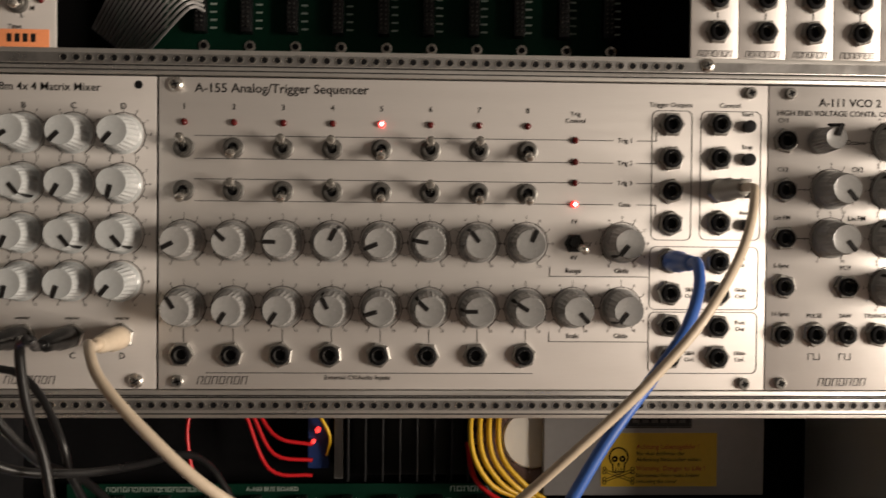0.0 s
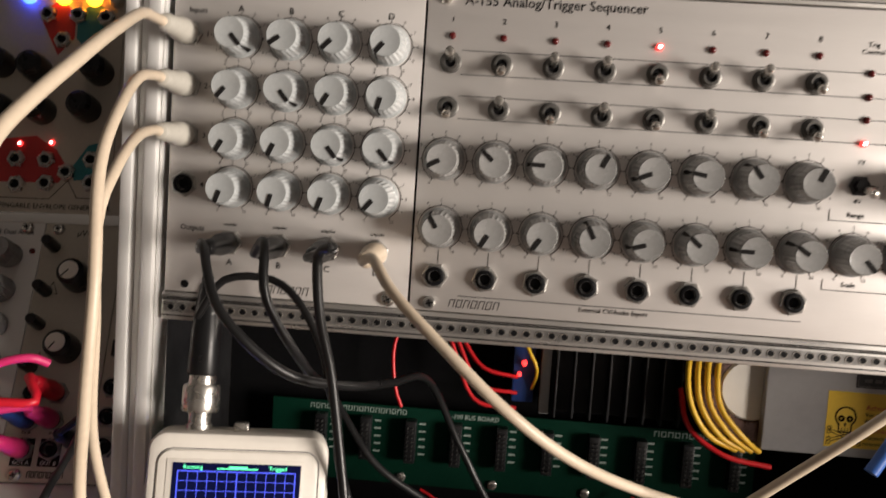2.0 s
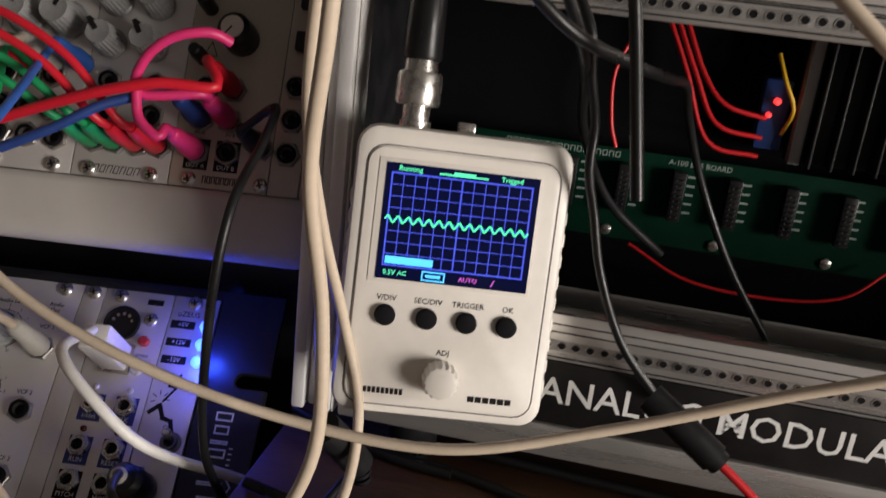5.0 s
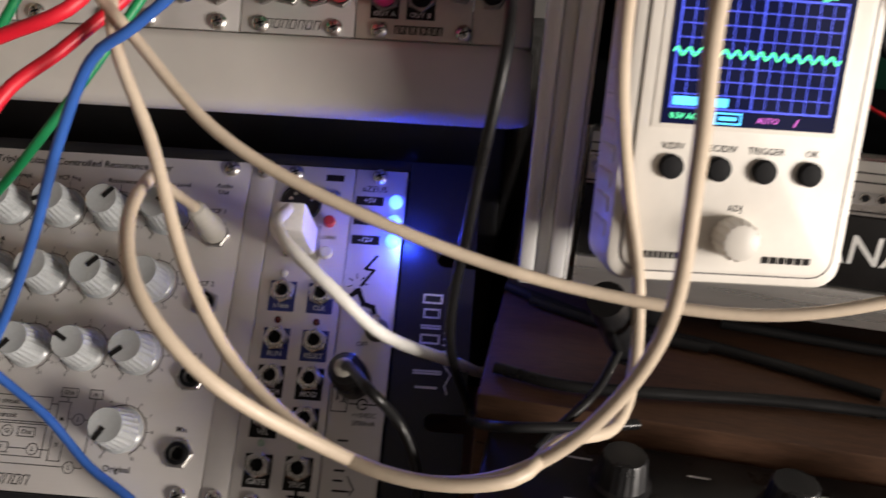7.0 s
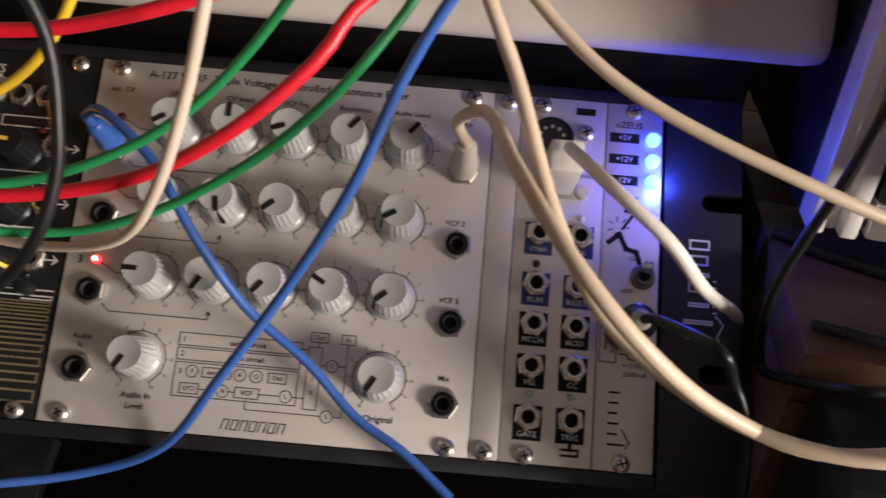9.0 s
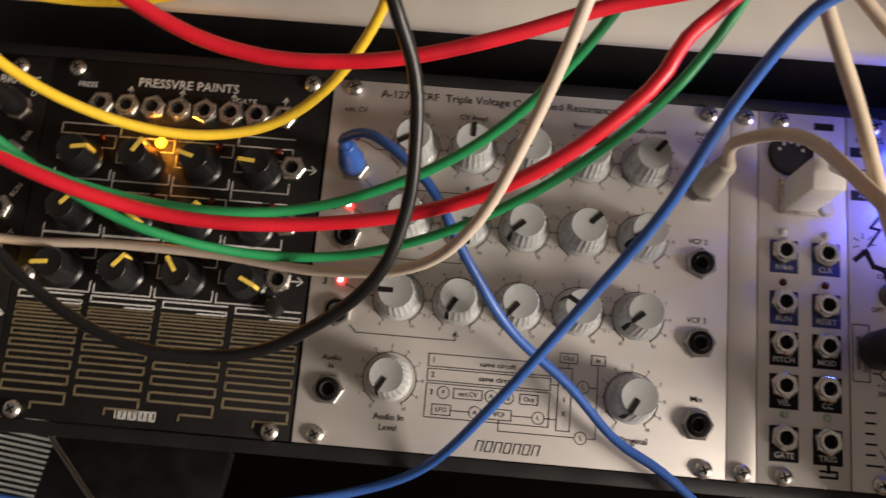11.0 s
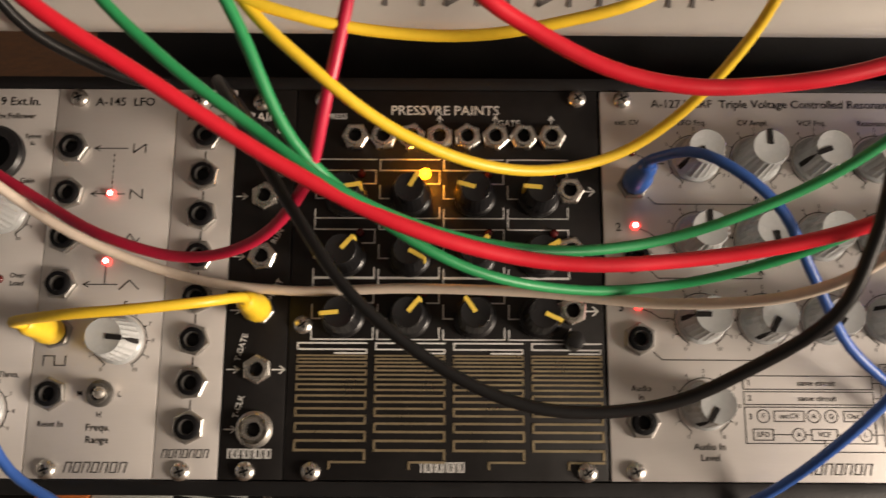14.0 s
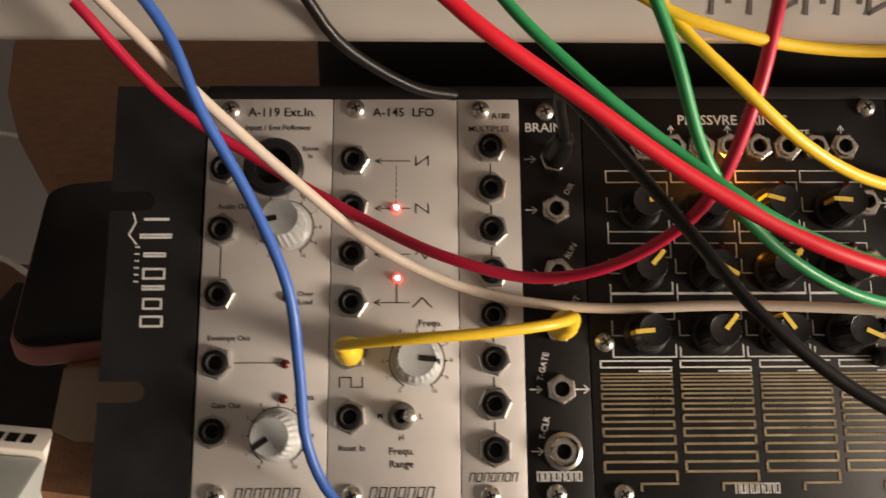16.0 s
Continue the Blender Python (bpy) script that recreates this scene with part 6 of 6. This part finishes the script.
cable("beige patch cable plugged into the tall case", [(-0.0953, -0.0280, 0.3046), (-0.0953, -0.0350, 0.3046), (-0.0910, -0.0580, 0.3015), (-0.0850, -0.0850, 0.2900), (-0.0821, -0.1034, 0.2709), (-0.0774, -0.1145, 0.2379), (-0.0793, -0.1141, 0.2037), (-0.0848, -0.1037, 0.1686), (-0.0820, -0.0959, 0.1305), (-0.0817, -0.0960, 0.0924), (-0.0937, -0.0969, 0.0637), (-0.1129, -0.1005, 0.0465), (-0.1361, -0.1022, 0.0412), (-0.1607, -0.1060, 0.0509), (-0.1830, -0.1148, 0.0710), (-0.2018, -0.1087, 0.0869), (-0.2165, -0.0852, 0.0944), (-0.2268, -0.0521, 0.0930), (-0.2371, -0.0256, 0.0782), (-0.2349, -0.0112, 0.0653), (-0.2353, -0.0062, 0.0604)], 1.9, cord_beige, [((-0.0953, 0.0000, 0.3046), (0.000, -1.000, 0.000)), ((-0.2367, 0.0095, 0.0451), (0.062, -0.714, 0.698))], plug_r=4.6, plug_material=cord_pale)
cable("beige patch cable plugged into the tall case", [(-0.0953, -0.0280, 0.2846), (-0.0953, -0.0350, 0.2846), (-0.0905, -0.0600, 0.2810), (-0.0860, -0.0850, 0.2700), (-0.0860, -0.0960, 0.2540), (-0.0925, -0.0816, 0.2202), (-0.0992, -0.0666, 0.1781), (-0.0985, -0.0494, 0.1392), (-0.0923, -0.0391, 0.1044), (-0.0849, -0.0401, 0.0758), (-0.0829, -0.0547, 0.0544), (-0.0872, -0.0730, 0.0460), (-0.1013, -0.0905, 0.0512), (-0.1120, -0.1068, 0.0502), (-0.1353, -0.1081, 0.0463), (-0.1606, -0.1010, 0.0468), (-0.1869, -0.0890, 0.0570), (-0.2043, -0.0794, 0.0780), (-0.2195, -0.0642, 0.1066), (-0.2364, -0.0493, 0.1383), (-0.2406, -0.0144, 0.1701), (-0.2435, 0.0140, 0.1725)], 1.9, cord_beige, [((-0.0953, 0.0000, 0.2846), (0.000, -1.000, 0.000)), ((-0.2457, 0.0391, 0.1602), (0.078, -0.896, 0.438))], plug_r=4.6, plug_material=cord_pale)
cable("long beige patch cable plugged into the tall case", [(0.2332, -0.0280, 0.3041), (0.2330, -0.0380, 0.3036), (0.2305, -0.0450, 0.3000), (0.2254, -0.0550, 0.2905), (0.2157, -0.0680, 0.2764), (0.1996, -0.0800, 0.2570), (0.1831, -0.0850, 0.2401), (0.1697, -0.0870, 0.2276), (0.1489, -0.0861, 0.2085), (0.1150, -0.0709, 0.1722), (0.0797, -0.0633, 0.1370), (0.0380, -0.0582, 0.1148), (-0.0055, -0.0599, 0.0959), (-0.0516, -0.0658, 0.0824), (-0.1021, -0.0677, 0.0831), (-0.1489, -0.0742, 0.0962), (-0.1951, -0.0672, 0.1110), (-0.2264, -0.0549, 0.1323), (-0.2538, -0.0461, 0.1608), (-0.2573, -0.0148, 0.1754), (-0.2599, 0.0124, 0.1721)], 1.7, cord_beige, [((0.2332, 0.0000, 0.3041), (0.000, -1.000, 0.000)), ((-0.2620, 0.0375, 0.1598), (0.078, -0.896, 0.438))], plug_r=4.6, plug_material=cord_grey)
cable("blue patch cable plugged into the tall case", [(0.2129, -0.0280, 0.2745), (0.2129, -0.0350, 0.2745), (0.2100, -0.0456, 0.2651), (0.2009, -0.0577, 0.2508), (0.1863, -0.0665, 0.2347), (0.1699, -0.0739, 0.2161), (0.1544, -0.0787, 0.1928)], 2.2, cord_blue, [((0.2129, 0.0000, 0.2745), (0.000, -1.000, 0.000))])
cable("pale beige patch cable plugged into the tall case", [(-0.0144, -0.0280, 0.2418), (-0.0144, -0.0350, 0.2418), (-0.0073, -0.0579, 0.2454), (0.0022, -0.0750, 0.2371), (0.0200, -0.0873, 0.2232), (0.0409, -0.0914, 0.2060), (0.0629, -0.0808, 0.1891), (0.0886, -0.0615, 0.1743), (0.1218, -0.0441, 0.1620), (0.1593, -0.0284, 0.1521)], 1.9, cord_beige, [((-0.0144, 0.0000, 0.2418), (0.000, -1.000, 0.000))], plug_r=4.6)
cable("black patch cable plugged into the tall case", [(-0.0755, -0.0280, 0.2418), (-0.0755, -0.0350, 0.2418), (-0.0686, -0.0513, 0.2448), (-0.0550, -0.0719, 0.2264), (-0.0342, -0.0691, 0.2072), (-0.0163, -0.0470, 0.1981), (-0.0038, -0.0133, 0.1921), (0.0044, 0.0238, 0.1868), (0.0099, 0.0547, 0.1724), (0.0215, 0.0706, 0.1440), (0.0410, 0.0766, 0.1082), (0.0669, 0.0806, 0.0727)], 1.7, cord_black, [((-0.0755, 0.0000, 0.2418), (0.000, -1.000, 0.000))])
cable("black patch cable plugged into the tall case", [(-0.0550, -0.0280, 0.2418), (-0.0550, -0.0350, 0.2418), (-0.0455, -0.0557, 0.2482), (-0.0420, -0.0627, 0.2295), (-0.0309, -0.0450, 0.2027), (-0.0290, -0.0110, 0.1874), (-0.0277, 0.0218, 0.1670), (-0.0147, 0.0448, 0.1376), (0.0105, 0.0652, 0.1133)], 1.7, cord_black, [((-0.0550, 0.0000, 0.2418), (0.000, -1.000, 0.000))])
cable("black patch cable plugged into the tall case", [(-0.0350, -0.0280, 0.2418), (-0.0350, -0.0350, 0.2418), (-0.0165, -0.0831, 0.2505), (-0.0218, -0.0785, 0.2476), (-0.0211, -0.0746, 0.2279), (-0.0173, -0.0701, 0.2084), (-0.0136, -0.0715, 0.1883), (-0.0099, -0.0738, 0.1678)], 1.7, cord_black, [((-0.0350, 0.0000, 0.2418), (0.000, -1.000, 0.000))])
cable("black coaxial patch cable hanging between the racks", [(-0.0837, -0.0119, 0.2119), (-0.0732, -0.0118, 0.2278), (-0.0535, -0.0124, 0.2293), (-0.0394, -0.0195, 0.2206), (-0.0291, -0.0253, 0.2043), (-0.0270, -0.0225, 0.1912), (-0.0237, -0.0150, 0.1755), (-0.0232, -0.0147, 0.1607), (-0.0193, -0.0116, 0.1457), (-0.0140, -0.0111, 0.1259), (-0.0029, -0.0100, 0.1021), (0.0139, -0.0037, 0.0809)], 1.6, cord_black, [])
cable("dark grey patch cable plugged into the white case", [(-0.1518, 0.0114, 0.1509), (-0.1512, 0.0051, 0.1539), (-0.1320, -0.0165, 0.1540), (-0.1277, -0.0505, 0.1399), (-0.1322, -0.0542, 0.1015), (-0.1381, -0.0423, 0.0484), (-0.1308, -0.0315, 0.0140), (-0.1280, -0.0497, 0.0232), (-0.1176, -0.0702, 0.0379), (-0.0981, -0.0670, 0.0391), (-0.0795, -0.0587, 0.0379)], 1.6, cord_black, [((-0.1540, 0.0365, 0.1386), (0.078, -0.896, 0.438))])
cable("white patch cable hanging between the racks", [(-0.2022, -0.0075, 0.0676), (-0.1936, -0.0401, 0.0745), (-0.1727, -0.0515, 0.0636), (-0.1577, -0.0444, 0.0457), (-0.1400, -0.0180, 0.0230), (-0.1310, 0.0060, 0.0045), (-0.1298, 0.0220, 0.0010), (-0.1296, 0.0400, 0.0060)], 2.1, cord_white, [])
cable("black power patch cable hanging between the racks", [(-0.1725, -0.0386, 0.0274), (-0.1688, -0.0461, 0.0338), (-0.1560, -0.0710, 0.0440), (-0.1479, -0.0660, 0.0303), (-0.1419, -0.0690, 0.0190), (-0.1390, -0.0740, 0.0030), (-0.1385, -0.0800, -0.0150), (-0.1385, -0.0860, -0.0430)], 1.6, cord_black, [])
cable("red patch cable plugged into the white case", [(-0.2351, -0.0111, 0.1469), (-0.2153, -0.0078, 0.1549), (-0.1950, -0.0058, 0.1621), (-0.1763, -0.0021, 0.1665), (-0.1582, 0.0031, 0.1669), (-0.1672, 0.0137, 0.1743), (-0.1677, 0.0200, 0.1712)], 2.1, cord_red, [((-0.1699, 0.0450, 0.1589), (0.078, -0.896, 0.438))])
cable("pink patch cable plugged into the white case", [(-0.1566, 0.0106, 0.1822), (-0.1624, 0.0050, 0.1854), (-0.1742, 0.0004, 0.1825), (-0.1844, -0.0006, 0.1733), (-0.1871, -0.0001, 0.1611), (-0.1663, 0.0080, 0.1626), (-0.1669, 0.0143, 0.1595)], 1.9, cord_pink, [((-0.1690, 0.0394, 0.1473), (0.078, -0.896, 0.438))])
cable("pink patch cable plugged into the white case", [(-0.1869, -0.0015, 0.1627), (-0.1846, -0.0039, 0.1529), (-0.1772, -0.0038, 0.1471), (-0.1768, 0.0008, 0.1497), (-0.1774, 0.0071, 0.1466)], 1.9, cord_pink, [((-0.1796, 0.0322, 0.1344), (0.078, -0.896, 0.438))])
cable("dark blue patch cable plugged into the white case", [(-0.2289, -0.0203, 0.1385), (-0.2113, -0.0143, 0.1476), (-0.1956, -0.0050, 0.1572), (-0.1777, 0.0067, 0.1618), (-0.1783, 0.0130, 0.1588)], 1.9, cord_dkblue, [((-0.1804, 0.0381, 0.1465), (0.078, -0.896, 0.438))])
cable("red and black patch cable hanging between the racks", [(0.0314, -0.0320, 0.0778), (0.0415, -0.0340, 0.0708), (0.0525, -0.0360, 0.0620), (0.0662, -0.0380, 0.0510), (0.0986, -0.0200, 0.0375)], 1.5, wire_red, [])
cable("black patch cable hanging between the racks", [(-0.5562, -0.0257, 0.1002), (-0.5485, -0.0224, 0.0871), (-0.5379, -0.0165, 0.0766), (-0.5252, -0.0104, 0.0680), (-0.5139, -0.0043, 0.0641)], 1.8, cord_black, [])
DC_A, DC_M, DC_B, DC_C = (0.0079, -0.0260, 0.0926), (0.0194, -0.0300, 0.0858), (0.0304, -0.0320, 0.0785), (0.0326, -0.0324, 0.0770)
RISER_CORDS = [[(-0.0493, 0.0103, 0.0375), (-0.0104, 0.0072, 0.0375), (0.0284, 0.0049, 0.0375), (0.0668, 0.0017, 0.0375)], [(-0.1164, 0.0079, 0.0375), (-0.0880, -0.0025, 0.0375), (-0.0559, -0.0066, 0.0375), (-0.0038, -0.0226, 0.0375)], [(-0.1260, 0.0158, 0.0375), (-0.1004, 0.0031, 0.0375), (-0.0797, -0.0052, 0.0375), (-0.0552, -0.0087, 0.0375)], [(-0.1235, -0.0400, 0.0375), (-0.1010, -0.0440, 0.0375), (-0.0700, -0.0400, 0.0375), (-0.0300, -0.0340, 0.0375), (0.0200, -0.0320, 0.0375)]]

# loose connectors
usb = thing("usb_plug", FACE_B @ at(389.6, 97.0, 0), "white square usb plug in the interface module", "cable plug")
part("plug_body", box(B(), -5.6, -5.0, 1.0, 5.6, 6.0, 27, 1.2), cord_white, usb)
part("socket_shell", box(B(), -6.4, -6.0, 0.05, 6.4, 7.0, 1.6, 0.3), nickel, usb)
bar = thing("barrel_plug", FACE_B @ at(415.0, 46.0, 0), "ribbed black barrel plug in the power module", "cable plug")
part("plug_body", lathe(B(), 0, 0, [(5.6, 1), (6.4, 2), (6.4, 15), (5.4, 16.5), (5.2, 25), (2.4, 29)], 24), black, bar)
part("end_collar", lathe(B(), 0, 0, [(3.4, 25.2), (3.6, 26.0), (3.2, 28.4), (2.2, 29.2)], 20), cord_pale, bar, "cream strain relief collar")
for k in range(4):
    part("grip_ring", lathe(B(), 0, 0, [(5.3, 17.6 + 1.9 * k), (5.9, 18.2 + 1.9 * k), (5.3, 18.9 + 1.9 * k)], 20), black, bar)
dcp = tagged(part("barrel_connector", tube(B(), [DC_A, DC_M, DC_B], 5.2, 16), black, smooth=60), "black barrel connector on a red and black lead", "cable plug")
part("collar", tube(B(), [DC_B, DC_C], 4.2, 16), black, dcp)
for pts in RISER_CORDS:
    wire("black_cord", pts, 2.0, cord_black, "black cord lying on the wooden riser", "cable")
wire("patch_lead", [(-0.640, -0.036, -0.120), (-0.600, -0.039, -0.127), (-0.5716, -0.0418, -0.130), (-0.5518, -0.0427, -0.130), (-0.5309, -0.0455, -0.130), (-0.5114, -0.0433, -0.130), (-0.4922, -0.0493, -0.130), (-0.4691, -0.058, -0.130), (-0.440, -0.074, -0.145), (-0.415, -0.092, -0.180), (-0.405, -0.10, -0.2205)], 2.0, cord_white, "white cord hanging below the rack", "cable")
wire("patch_lead", [(-0.545, 0.035, -0.105), (-0.5142, 0.0091, -0.130), (-0.4826, -0.0175, -0.130), (-0.4466, -0.0476, -0.130), (-0.42, -0.07, -0.160), (-0.41, -0.085, -0.2212)], 1.2, cord_grey, "thin grey cord hanging below the rack", "cable")
for pts in ([(-0.8979, 0.2629, -0.1), (-0.8465, 0.2592, -0.1), (-0.8234, 0.2539, -0.1), (-0.8014, 0.2561, -0.105)], [(-0.8161, 0.1265, -0.1), (-0.7686, 0.1122, -0.1), (-0.7483, 0.1006, -0.1), (-0.7193, 0.0866, -0.105)]):
    wire("white_cord", pts, 1.8, cord_white, "white cord hanging beside the desk board", "cable")
ADAPTER = [(-0.0935, -0.0500, 0.0720), (-0.0890, -0.0400, 0.0600), (-0.0850, -0.0330, 0.0500)]
adp = tagged(part("adapter_plug", tube(B(), ADAPTER, 5.6, 14), black, smooth=60), "black moulded plug under the pocket oscilloscope", "cable plug")
for k in range(3):
    p = Vector(ADAPTER[2]) + Vector((0.0006, 0.0004, -0.0028)) * k
    part("grip_ring", tube(B(), [p, p + Vector((0.0003, 0.0003, -0.0014))], 4.4 - 0.5 * k, 12), black, adp)
wire("black_cord", [(-0.0850, -0.0330, 0.0500), (-0.092, -0.0523, 0.043), (-0.1004, -0.0637, 0.038), (-0.1075, -0.0769, 0.037)], 1.5, cord_black, "black cord hanging from the moulded plug", "cable")
